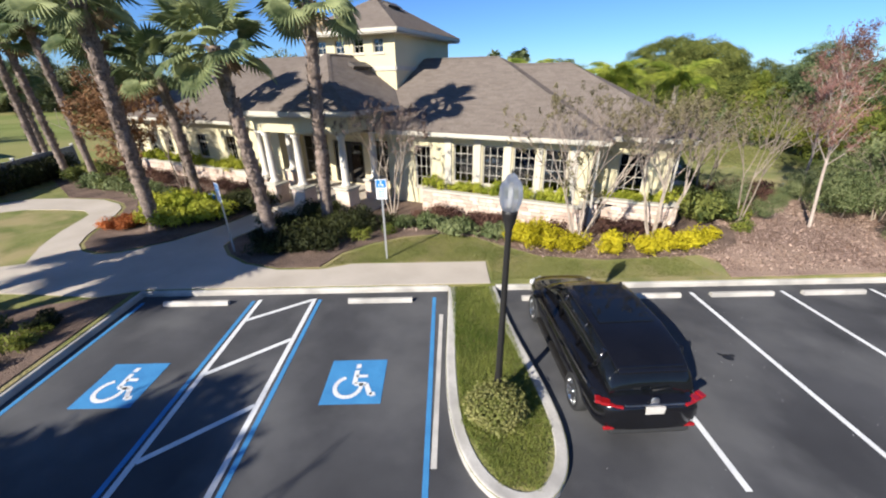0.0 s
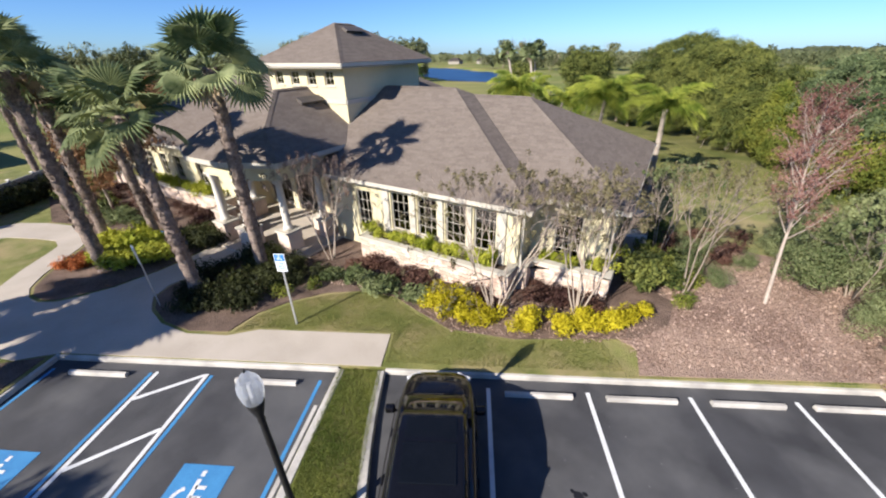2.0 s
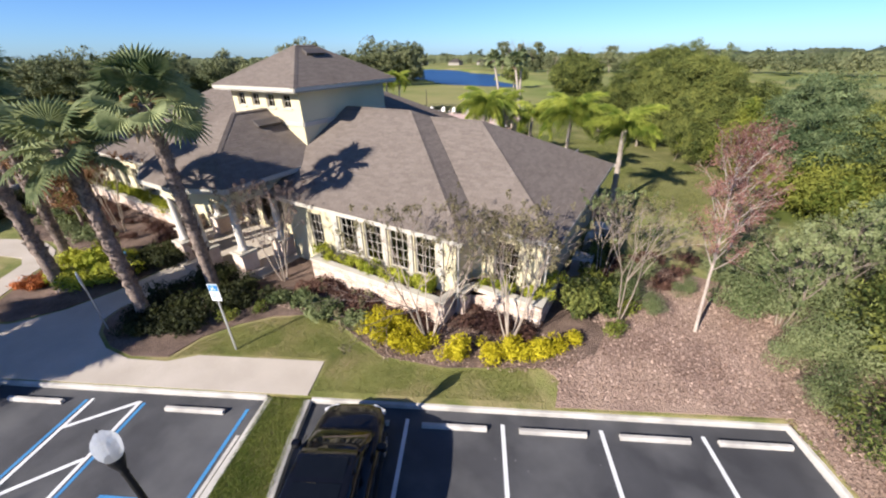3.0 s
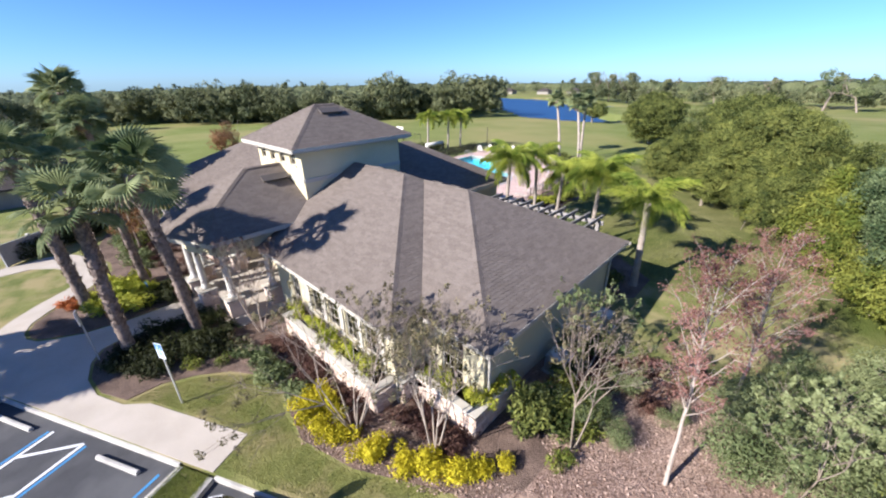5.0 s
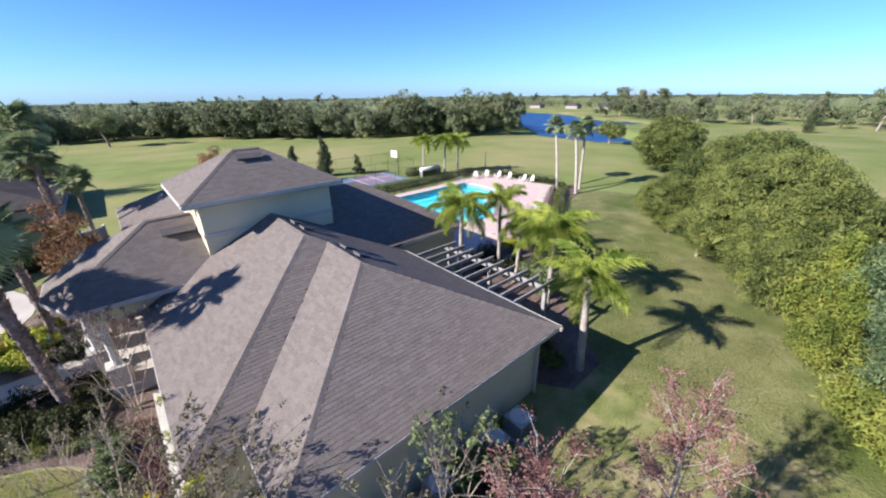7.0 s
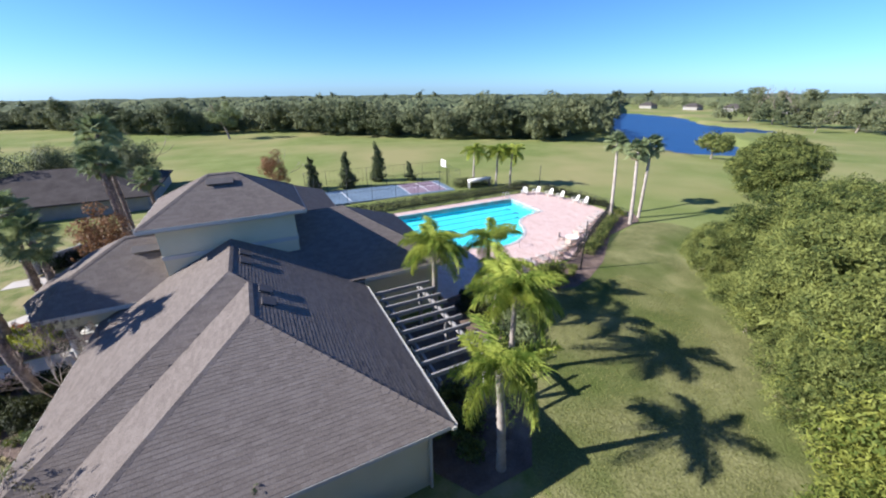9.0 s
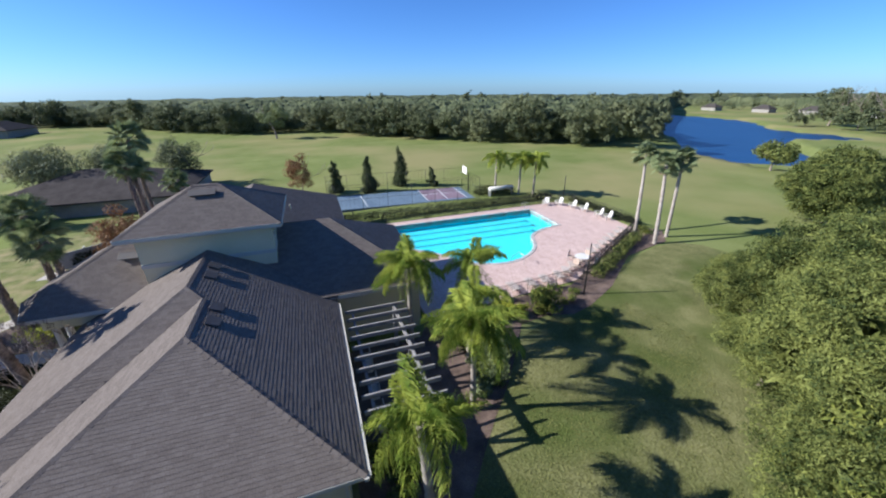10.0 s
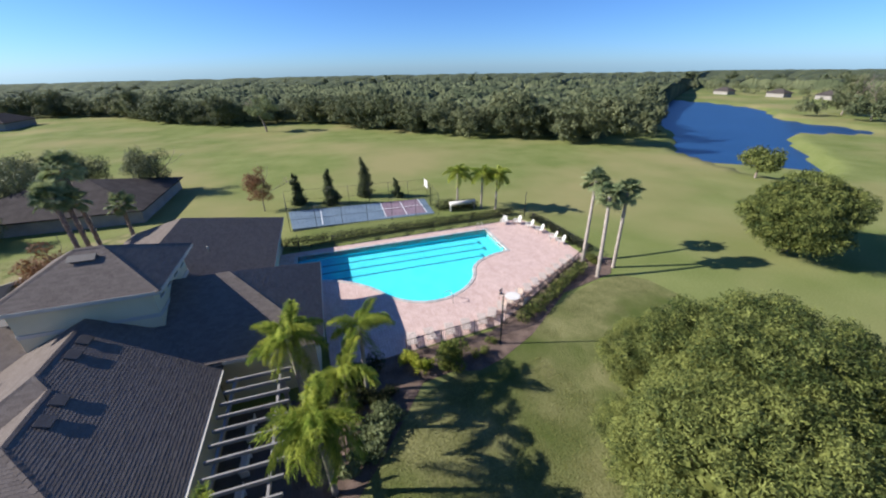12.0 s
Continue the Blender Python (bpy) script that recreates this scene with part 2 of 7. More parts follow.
def pk(a, b):
    return (PO.x + a * math.cos(PA) - b * math.sin(PA), PO.y + a * math.sin(PA) + b * math.cos(PA))


def ab(x, y):
    dx, dy = x - PO.x, y - PO.y
    return dx * math.cos(PA) + dy * math.sin(PA), -dx * math.sin(PA) + dy * math.cos(PA)




def step01(v, a, b):
    k = min(1.0, max(0.0, (v - a) / (b - a)))
    return k * k * (3 - 2 * k)


def surf(x, y):
    """Height of the finished ground."""
    b = ab(x, y)[1]
    h = 0.15 + 0.12 * step01(b, 0.2, 4) + 0.13 * step01(y, 12, 18) + 0.45 * step01(y, 22, 40)
    r = math.hypot(x + 5, y - 30)
    h -= 0.0135 * max(0.0, r - 62)
    far = step01(r, 55, 110)
    h += far * (1.1 * math.sin(x * 0.021 + 1.3) * math.sin(y * 0.017 + 0.5)) * (1 - step01(r, 300, 900))
    return h + (max(h, -1.1) - h) * (1 - step01(r, 330, 650))


def sheet(x, y):
    """The ground sheet lies lower under the car park, whose paving is laid over it."""
    b = ab(x, y)[1]
    h = surf(x, y) - 0.35 * (1 - step01(b, 1.5, 4.0))
    if inside(TERRACE, -19 + (x + 19) * 1.07, 44 + (y - 44) * 1.06):
        h -= 2.2
    return h - (1.9 if lake_in(x, y) else 0.0)


TERRACE = [(-27.6, 28.5), (-28.3, 57.2), (-24.6, 58.5), (-17.2, 58.6), (-9.4, 45.6), (-8.7, 38.0), (-8.3, 33.0), (-17.0, 32.6), (-17.0, 28.9)]
LAKE = [(-57, 113), (-44, 108.5), (-33, 107), (-29, 112), (-29, 120), (-34, 128), (-49, 145), (-66, 165), (-62, 176), (-57, 186), (-60, 193),
        (-70, 197), (-90, 199), (-111, 225), (-130, 234), (-166, 238), (-215, 236), (-180, 215), (-120, 165), (-78, 136)]


def inside(poly, x, y):
    c = False
    for (x0, y0), (x1, y1) in zip(poly, poly[1:] + poly[:1]):
        if (y0 > y) != (y1 > y) and x < (x1 - x0) * (y - y0) / (y1 - y0) + x0:
            c = not c
    return c


def lake_in(x, y):
    return inside(LAKE, x, y)


def smooth_poly(poly, n=2):
    """Rounds a closed outline by cutting its corners."""
    for _ in range(n):
        q = []
        for (x0, y0), (x1, y1) in zip(poly, poly[1:] + poly[:1]):
            q += [(x0 * 0.75 + x1 * 0.25, y0 * 0.75 + y1 * 0.25), (x0 * 0.25 + x1 * 0.75, y0 * 0.25 + y1 * 0.75)]
        poly = q
    return poly


def patch(name, poly, lift, material, step=1.5, height=surf, label="", category="", kind="structure", thick=0.12):
    """A sheet with the outline poly that follows the ground, with a skirt down its edge."""
    bm = bmesh.new()
    vs = [bm.verts.new((x, y, 0)) for x, y in poly]
    for tri in tessellate_polygon([[Vector((x, y, 0)) for x, y in poly]]):
        bm.faces.new([vs[k] for k in tri])
    xs, ys = [p[0] for p in poly], [p[1] for p in poly]
    for lo, hi, no in ((min(xs), max(xs), (1, 0, 0)), (min(ys), max(ys), (0, 1, 0))):
        k = math.floor(lo / step) * step + step
        while k < hi:
            bmesh.ops.bisect_plane(bm, geom=bm.verts[:] + bm.edges[:] + bm.faces[:], plane_co=(k, k, 0), plane_no=no)
            k += step
    for v in bm.verts:
        v.co.z = height(v.co.x, v.co.y) + lift
    bmesh.ops.recalc_face_normals(bm, faces=bm.faces[:])
    if sum(f.normal.z for f in bm.faces) < 0:
        bmesh.ops.reverse_faces(bm, faces=bm.faces[:])
    rim = [e for e in bm.edges if e.is_boundary]
    if thick:
        r = bmesh.ops.extrude_edge_only(bm, edges=rim)
        bmesh.ops.translate(bm, vec=(0, 0, -thick), verts=[g for g in r["geom"] if isinstance(g, bmesh.types.BMVert)])
    ob = link(name, bm, material)
    return tagged(ob, label, category, "", kind)


# ---- ground ----
def build_ground():
    rings, seg = [0.0], 360
    r = 1.5
    while r < 5000:
        rings.append(r)
        r += max(1.5, 0.035 * r) if r < 400 else 0.16 * r
    verts, faces = [(-5, 30, sheet(-5, 30))], []
    for r in rings[1:]:
        for k in range(seg):
            a = 2 * math.pi * k / seg
            x, y = -5 + r * math.cos(a), 30 + r * math.sin(a)
            verts.append((x, y, sheet(x, y)))
    for k in range(seg):
        faces.append((0, 1 + k, 1 + (k + 1) % seg))
    for i in range(len(rings) - 2):
        o, p = 1 + i * seg, 1 + (i + 1) * seg
        for k in range(seg):
            faces.append((o + k, p + k, p + (k + 1) % seg, o + (k + 1) % seg))
    ob = raw("ground", verts, faces, M["golf"])
    for f in ob.data.polygons:
        f.use_smooth = True
    tagged(ob, "sunlit pale green mown golf course grass", "ground", kind="structure")


build_ground()
LOT = [pk(-10.5, 0.0), pk(13.55, 0.0), pk(13.55, -5.5), pk(30, -5.5), pk(30, -40), pk(-34, -40), pk(-34, -5.5), pk(-10.5, -5.5)]
patch("car_park", LOT, 0.0, M["asphalt"], 6.0, lambda x, y: 0.0, "dark grey asphalt of the car park", "asphalt", thick=0.3)


# ---- car park: kerbs, island, markings ----
def kerb(name, pts, width=0.16, top=0.15, closed=False, label="pale concrete kerb along the car park"):
    """A kerb whose street face runs along pts, given in world x, y; it lies to the left of the way."""
    bm = bmesh.new()
    n = len(pts)
    rows = []
    for i, p in enumerate(pts):
        p = Vector(p)
        q0 = Vector(pts[(i - 1) % n]) if closed or i else None
        q1 = Vector(pts[(i + 1) % n]) if closed or i < n - 1 else None
        d = ((p - q0).normalized() if q0 else Vector((0, 0))) + ((q1 - p).normalized() if q1 else Vector((0, 0)))
        d.normalize()
        s = Vector((-d.y, d.x))
        rows.append([bm.verts.new((p.x + s.x * o, p.y + s.y * o, z)) for o, z in
                     ((-0.01, -0.05), (0.0, top - 0.03), (0.02, top - 0.005), (0.05, top), (width - 0.02, top), (width, top - 0.02), (width, -0.05))])
    m = n if closed else n - 1
    for i in range(m):
        r0, r1 = rows[i], rows[(i + 1) % n]
        for k in range(6):
            bm.faces.new((r0[k], r1[k], r1[k + 1], r0[k + 1]))
    bmesh.ops.recalc_face_normals(bm, faces=bm.faces[:])
    return tagged(link(name, bm, M["kerb"]), label, "kerb", kind="structure")


def line(a, b, n):
    return [(a[0] + (b[0] - a[0]) * k / n, a[1] + (b[1] - a[1]) * k / n) for k in range(n + 1)]


ISLAND = [pk(0.0, 0.0), pk(0.05, -1.2), pk(0.20, -2.6), pk(0.43, -4.0), pk(0.50, -5.1), pk(0.28, -5.9), pk(-0.25, -6.35), pk(-0.85, -6.25),
          pk(-1.33, -5.7), pk(-1.58, -4.7), pk(-1.60, -3.2), pk(-1.5, -1.6), pk(-1.42, 0.0)]
kerb("kerb", line(pk(0, 0), pk(13.55, 0), 8) + line(pk(13.6, 0), pk(13.6, -5.5), 4)[1:])
kerb("kerb", line(pk(13.6, -5.5), pk(30, -5.5), 6))
kerb("kerb", line(pk(-10.5, -5.5), pk(-10.5, 0), 5)[:-1] + line(pk(-10.5, 0), pk(-1.42, 0), 6))
kerb("kerb", line(pk(-34, -5.5), pk(-10.5, -5.5), 6))
for _ in range(2):
    mid = [((a[0] * (1 - f) + b[0] * f), (a[1] * (1 - f) + b[1] * f)) for a, b in zip(ISLAND, ISLAND[1:]) for f in (0.25, 0.75)]
    ISLAND = ISLAND[:1] + mid[1:-1] + ISLAND[-1:]
ISL = ISLAND[::-1]
kerb("kerb", ISL, 0.22, 0.15, label="pale concrete kerb round the grass island")


def island_h(x, y):
    return 0.13


def stripe(name, poly, material, label, lift=0.004, category="marking"):
    bm = bmesh.new()
    f = bm.faces.new([bm.verts.new((*p, lift)) for p in poly])
    r = bmesh.ops.extrude_face_region(bm, geom=[f])
    bmesh.ops.translate(bm, vec=(0, 0, 0.003), verts=[g for g in r["geom"] if isinstance(g, bmesh.types.BMVert)])
    bmesh.ops.recalc_face_normals(bm, faces=bm.faces[:])
    return tagged(link(name, bm, material), label, category, kind="structure")


def bar(a0, b0, a1, b1, w, name, material, label, lift=0.004):
    d = Vector((a1 - a0, b1 - b0)).normalized() * w / 2
    s = (-d.y, d.x)
    stripe(name, [pk(a0 + s[0], b0 + s[1]), pk(a0 - s[0], b0 - s[1]), pk(a1 - s[0], b1 - s[1]), pk(a1 + s[0], b1 + s[1])], material, label, lift)


WL, BL = "white painted parking line on asphalt", "blue painted line of the disabled bay"
for a in (3.02, 5.75, 8.47, 11.18):
    bar(a, -0.35, a, -6.1, 0.11, "stall_line", M["white_line"], WL)
for a in (-6.93, -5.35):
    bar(a, -0.3, a, -6.3, 0.11, "stall_line", M["white_line"], WL)
for a, a1 in ((-7.1, -7.1), (-5.18, -5.18), (-1.85, -2.0), (-10.28, -10.28)):
    bar(a, -0.35, a1, -6.3, 0.10, "stall_line", M["blue_line"], BL)
for b0, b1 in ((-0.35, -1.3), (-2.15, -3.3), (-4.2, -5.35)):
    bar(-5.4, b0, -6.88, b1, 0.11, "stall_line", M["white_line"], "white diagonal hatch line between disabled bays", 0.0045)
bar(-6.98, -6.25, -5.3, -6.25, 0.11, "stall_line", M["white_line"], WL, 0.0048)


def wheelchair(a, b):
    """The blue square with the white wheelchair sign, painted on the asphalt."""
    w, h = 1.22, 1.26
    stripe("disabled_marking", [pk(a, b - h), pk(a + w, b - h), pk(a + w, b), pk(a, b)], M["blue_line"], "blue square with white wheelchair sign", 0.004)
    def st(pts, wd):
        for (x0, y0), (x1, y1) in zip(pts, pts[1:]):
            bar(a + w * x0, b - h * (1 - y0), a + w * x1, b - h * (1 - y1), wd, "wheelchair_sign", M["white_line"], "white wheelchair sign on blue paint", 0.008)
    cx, cy, r = 0.40, 0.36, 0.22
    st([(cx + r * math.cos(radians(k)), cy + r * math.sin(radians(k))) for k in range(110, 381, 18)], 0.09)
    st([(0.49, 0.74), (0.50, 0.42), (0.70, 0.42), (0.80, 0.18), (0.88, 0.21)], 0.10)
    st([(0.50, 0.60), (0.70, 0.60)], 0.08)
    st([(0.46, 0.84), (0.54, 0.84)], 0.13)


wheelchair(-4.14, -2.96)
wheelchair(-9.08, -2.92)


def wheel_stop(a, b):
    bm = bmesh.new()
    L, w, h = 0.915, 0.15, 0.12
    prof = [(-w / 2, 0), (-w / 2 + 0.012, h - 0.03), (-w / 2 + 0.035, h), (w / 2 - 0.035, h), (w / 2 - 0.012, h - 0.03), (w / 2, 0)]
    r0 = [bm.verts.new((-L, y, z)) for y, z in prof]
    r1 = [bm.verts.new((L, y, z)) for y, z in prof]
    for k in range(5):
        bm.faces.new((r0[k], r0[k + 1], r1[k + 1], r1[k]))
    bm.faces.new(r0[::-1])
    bm.faces.new(r1)
    bm.faces.new((r0[5], r0[0], r1[0], r1[5]))
    bmesh.ops.recalc_face_normals(bm, faces=bm.faces[:])
    ob = link("wheel_stop", bm, M["kerb"])
    ob.matrix_world = pose(*pk(a, b), 0.003, 0, 0, 26.0)
    tagged(ob, "pale concrete wheel stop on the asphalt", "wheel stop", "wheel stops")


for a, b in ((-8.65, -0.5), (-3.4, -0.52), (1.6, -0.55), (4.38, -0.55), (7.11, -0.55), (9.83, -0.55), (12.4, -0.55)):
    wheel_stop(a, b)

# ---- lawns, beds, walks ----
patch("island_lawn", [(x, y) for x, y in ISLAND[1:]] + [ISLAND[0]], 0.0, M["lawn"], 0.6, island_h, "bright green grass on the kerbed island", "grass")
FRONT = [pk(-2.6, 0.1), pk(13.7, 0.1), pk(13.8, -5.6), pk(30, -5.6), pk(30, 9), pk(14, 16), pk(6, 18), pk(2, 16), pk(-8, 12), pk(-17, 14), pk(-36, 20), pk(-36, -5.6), pk(-10.6, -5.6), pk(-10.6, 0.1)]
patch("front_lawn", FRONT, 0.02, M["lawn"], 1.2, surf, "patchy green lawn before the building", "lawn")
WALK1 = [pk(-0.15, 0.12), pk(-0.13, 1.5), pk(-4.6, 1.5), (-7.5, 8.55), (-8.8, 7.95), (-10.1, 7.8), (-11.2, 8.0), (-12.0, 8.45), (-12.3, 9.2), (-12.1, 11.2), (-11.4, 13.2), (-14.0, 13.2), (-14.0, 11.9),
         (-13.85, 9.7), (-14.1, 8.0), (-14.55, 7.1), (-15.0, 6.45), (-15.6, 6.12), (-16.3, 6.05), (-17.1, 6.3), (-17.9, 6.9), (-19.0, 8.0), (-19.7, 8.8), (-20.5, 9.45), (-21.4, 9.8), (-23.0, 9.9), (-25.2, 9.2),
         (-26.6, 8.5), (-27.3, 7.2), (-27.0, 4.4), (-25.6, 4.2), (-25.6, 6.4), (-24.6, 7.5), (-23.1, 8.15), (-21.8, 8.55), (-20.9, 8.35), (-20.35, 7.8), (-19.4, 6.7), (-18.2, 5.6), (-17.0, 4.75), (-18.5, 3.4), (-24.5, 0.4),
         (-24.0, -0.9), (-18.0, 2.1), (-15.2, 3.55), (-13.5, 4.2), (-12.3, 4.6), pk(-10.45, 0.12)]
patch("walkway", WALK1, 0.045, M["concrete"], 1.2, surf, "pale concrete walkway to the entrance", "walkway")
BED1 = [(-12.15, 9.2), (-11.9, 8.55), (-11.15, 8.12), (-10.1, 7.92), (-8.85, 8.07), (-7.65, 8.7), (-7.6, 9.8), (-7.0, 11.0), (-6.3, 11.9), (-5.1, 12.7), (-3.8, 12.95), (-2.6, 12.65), (-1.2, 12.4), (0.9, 13.0), (2.7, 14.0), (4.3, 14.85), (5.1, 15.9), (5.2, 17.2), (4.4, 18.6),
        (2.9, 19.0), (2.9, 17.2), (0, 16.2), (-9.0, 15.9), (-9.0, 13.2), (-11.3, 13.2), (-11.95, 11.2)]
patch("flower_bed", BED1, 0.05, M["mulch"], 1.2, surf, "dark mulch bed before the facade", "mulch bed")
BED2 = [(-16.35, 6.2), (-15.6, 6.28), (-15.1, 6.6), (-14.7, 7.2), (-14.25, 8.0), (-14.0, 9.7), (-14.15, 11.9), (-14.1, 13.2), (-16.5, 13.3), (-16.5, 15.9), (-31, 15.9), (-31, 11.0), (-27, 9.9), (-25.2, 9.4), (-23.0, 10.1), (-21.4, 10.0), (-20.4, 9.6), (-19.55, 8.9), (-18.85, 8.1), (-17.8, 7.05), (-17.05, 6.45)]
patch("flower_bed", BED2, 0.05, M["mulch"], 1.2, surf, "mulch bed with shrubs beside the walkway", "mulch bed")
BED3 = [pk(7.3, 0.18), pk(13.75, 0.18), pk(13.9, -5.4), pk(20, -5.4), pk(20, 4), pk(12, 9), pk(9.6, 8.6), pk(7.9, 6.2), (5.2, 17.4), (5.0, 15.8), pk(6.6, 2.2), pk(7.6, 1.2)]
patch("mulch_bed", BED3, 0.045, M["bark_mulch"], 1.2, surf, "brown bark mulch under the red tree", "mulch bed")
BED4 = [pk(-10.75, -0.1), pk(-10.75, -5.4), pk(-30, -5.4), pk(-30, -1.2), pk(-14, -1.0)]
patch("shrub_bed", BED4, 0.045, M["mulch"], 1.2, surf, "dark mulch bed beside the disabled bay", "mulch bed")
BED5 = [(-6.8, 27.2), (2.4, 27.2), (3.9, 28.2), (3.9, 30.6), (1.6, 32.4), (0.2, 33.6), (-1.4, 35.1), (-2.4, 35.9), (-3.9, 37.05), (-5.7, 38.4), (-6.0, 40.4), (-5.5, 42.2), (-6.0, 44.0), (-7.6, 47.2), (-11.6, 52.6), (-13.0, 58.6), (-15.5, 60.8), (-17.0, 59.0),
        (-16.5, 57.2), (-8.9, 44.6), (-8.6, 37.5), (-8.4, 33.0), (-6.8, 32.0)]
patch("pool_bed", BED5, 0.03, M["mulch"], 1.2, surf, "dark mulch bed along the pool fence", "mulch bed")

REAR = [(3.0, 18.8), (6.0, 20.2), (9.6, 22.2), (14.5, 24.0), (22, 28), (22, 50), (4, 60), (-6, 62), (-12.6, 60.6), (-12.2, 55.0), (-7.8, 46.2), (-6.2, 42.2), (-5.3, 39.6), (-4.0, 36.6), (-2.6, 34.4), (-0.8, 33.2), (0.6, 30.8), (3.0, 30.6)]
patch("rear_lawn", smooth_poly(REAR, 1), 0.018, M["rear_lawn"], 1.2, surf, "mottled olive green lawn behind the building", "lawn")


def building():
    return root("clubhouse", -5, 21, 0, "cream stucco clubhouse with brown shingle hip roof", "building")


HOUSE = building()
HINV = HOUSE.matrix_world.inverted()


def house_part(name, bm, material, label="", parent=None):
    bmesh.ops.transform(bm, matrix=HINV, verts=bm.verts[:])
    return link(name, bm, material, parent or HOUSE, label)


# ---- roofs ----
def roof_plane(poly, lift=0.0, exposure=0.143, tab=0.33, seed=1):
    """Courses of shingle tabs on a flat convex outline; the first two points are its eave."""
    rng = random.Random(seed)
    p = [Vector(q) for q in poly]
    u = (p[1] - p[0]).normalized()
    nrm = None
    for k in range(2, len(p)):
        c = (p[1] - p[0]).cross(p[k] - p[0])
        if c.length > 1e-6:
            nrm = c.normalized()
            break
    if nrm.z < 0:
        nrm = -nrm
    v = nrm.cross(u)
    if v.z < 0:
        v = -v
    flat = [((q - p[0]).dot(u), (q - p[0]).dot(v)) for q in p]
    hi = max(q[1] for q in flat)

    def span(t):
        xs = []
        for (x0, y0), (x1, y1) in zip(flat, flat[1:] + flat[:1]):
            if (y0 - t) * (y1 - t) < 0:
                xs.append(x0 + (x1 - x0) * (t - y0) / (y1 - y0))
            elif abs(y0 - t) < 1e-9:
                xs.append(x0)
        return (min(xs), max(xs)) if len(xs) > 1 else None
    verts, faces = [], []

    def at(s, t, h):
        return p[0] + u * s + v * t + nrm * (h + lift)
    k = 0
    t = 0.0
    while t < hi - 0.01:
        t1 = min(t + exposure, hi)
        lo, up = span(t + 1e-4), span(t1 - 1e-4)
        if lo and up:
            x = lo[0] - rng.random() * tab
            while x < lo[1]:
                w = tab * rng.choice((0.5, 0.8, 1.0, 1.3))
                xa, xb = max(x, lo[0]), min(x + w, lo[1])
                x += w
                if xb - xa < 0.02:
                    continue
                ua, ub = min(max(xa, up[0]), up[1]), min(max(xb, up[0]), up[1])
                if xa <= lo[0] + 1e-6:
                    ua = up[0]
                if xb >= lo[1] - 1e-6:
                    ub = up[1]
                h = rng.choice((0.008, 0.009, 0.011))
                i = len(verts)
                verts += [at(xa, t, 0), at(xb, t, 0), at(xb, t, h), at(xa, t, h), at(ub, t1, 0.002), at(ua, t1, 0.002)]
                faces += [(i, i + 1, i + 2, i + 3), (i + 3, i + 2, i + 4, i + 5)]
        t = t1
        k += 1
    return verts, faces


def hip_roof(name, label, planes, seed):
    """A roof as one part: a closed underside and its shingle courses."""
    V, F = [], []
    bm = bmesh.new()
    for i, pl in enumerate(planes):
        v, f = roof_plane(pl, 0.0, seed=seed + i)
        o = len(V)
        V += v
        F += [tuple(k + o for k in q) for q in f]
        bm.faces.new([bm.verts.new((q[0], q[1], q[2] - 0.012)) for q in pl])
        bm.faces.new([bm.verts.new((q[0], q[1], q[2] - 0.14)) for q in pl][::-1])
    deck = house_part(name, bm, M["shingle"], label)
    V = [HINV @ q for q in V]
    ob = raw("shingles", V, F, M["shingle"], deck)
    tagged(ob, "weathered brown shingle courses", kind="stuff")
    return deck


S = 0.49
ZE = 3.79
yl, yr, yb = 15.09, 16.50, 27.52
xr, xc = 3.26, 0.43
rl, rr_ = (yl + yb) / 2, (yr + yb) / 2
zl, zr = ZE + S * (rl - yl), ZE + S * (rr_ - yr)
XT = -12.7
Bp = (xc - (rl - yl), rl, zl)
Dp = (xr - (rr_ - yr), rr_, zr)
Cp = (Bp[0] + (rr_ - rl), rr_, zr)
hip_roof("main_roof", "brown shingle hip roof of the main wing", [
    [(-12.7, yl, ZE), (xc, yl, ZE), Bp, (-12.7, rl, zl)],
    [(xc, yl, ZE), (xc, yr, ZE), Cp, Bp],
    [(xc, yr, ZE), (xr, yr, ZE), Dp, Cp],
    [(xr, yr, ZE), (xr, yb, ZE), Dp],
    [(xr, yb, ZE), (-7.2, yb, ZE), (-10.0, yb, ZE), (-12.7, yb, ZE), (-12.7, rl, zl), Bp, Cp, Dp],
], 10)
# left wing, mirrored beyond the tower
xl, ybl = -31.2, 29.3
rll = (yl + ybl) / 2
zll = ZE + S * (rll - yl)
El = (xl + (rll - yl), rll, zll)
hip_roof("left_roof", "brown shingle hip roof of the second wing", [
    [(xl, yl, ZE), (-12.7, yl, ZE), (-12.7, rll, zll), El],
    [(xl, ybl, ZE), (xl, yl, ZE), El],
    [(-12.7, ybl, ZE), (xl, ybl, ZE), El, (-12.7, rll, zll)],
], 20)
# wing towards the pool
wz, wx0, wx1, wy = 4.15, -18.0, -7.55, 33.0
wr = (wx1 - wx0) / 2
wm = (wx0 + wx1) / 2
wzt = wz + 0.55 * wr
WA = (wm, wy - wr, wzt)
hip_roof("pool_wing_roof", "brown shingle hip roof of the pool wing", [
    [(wx1, 22.0, wz), (wx1, wy, wz), WA, (wm, 22.0, wzt)],
    [(wx1, wy, wz), (wx0, wy, wz), WA],
    [(wx0, wy, wz), (wx0, 22.0, wz), (wm, 22.0, wzt), WA],
], 30)
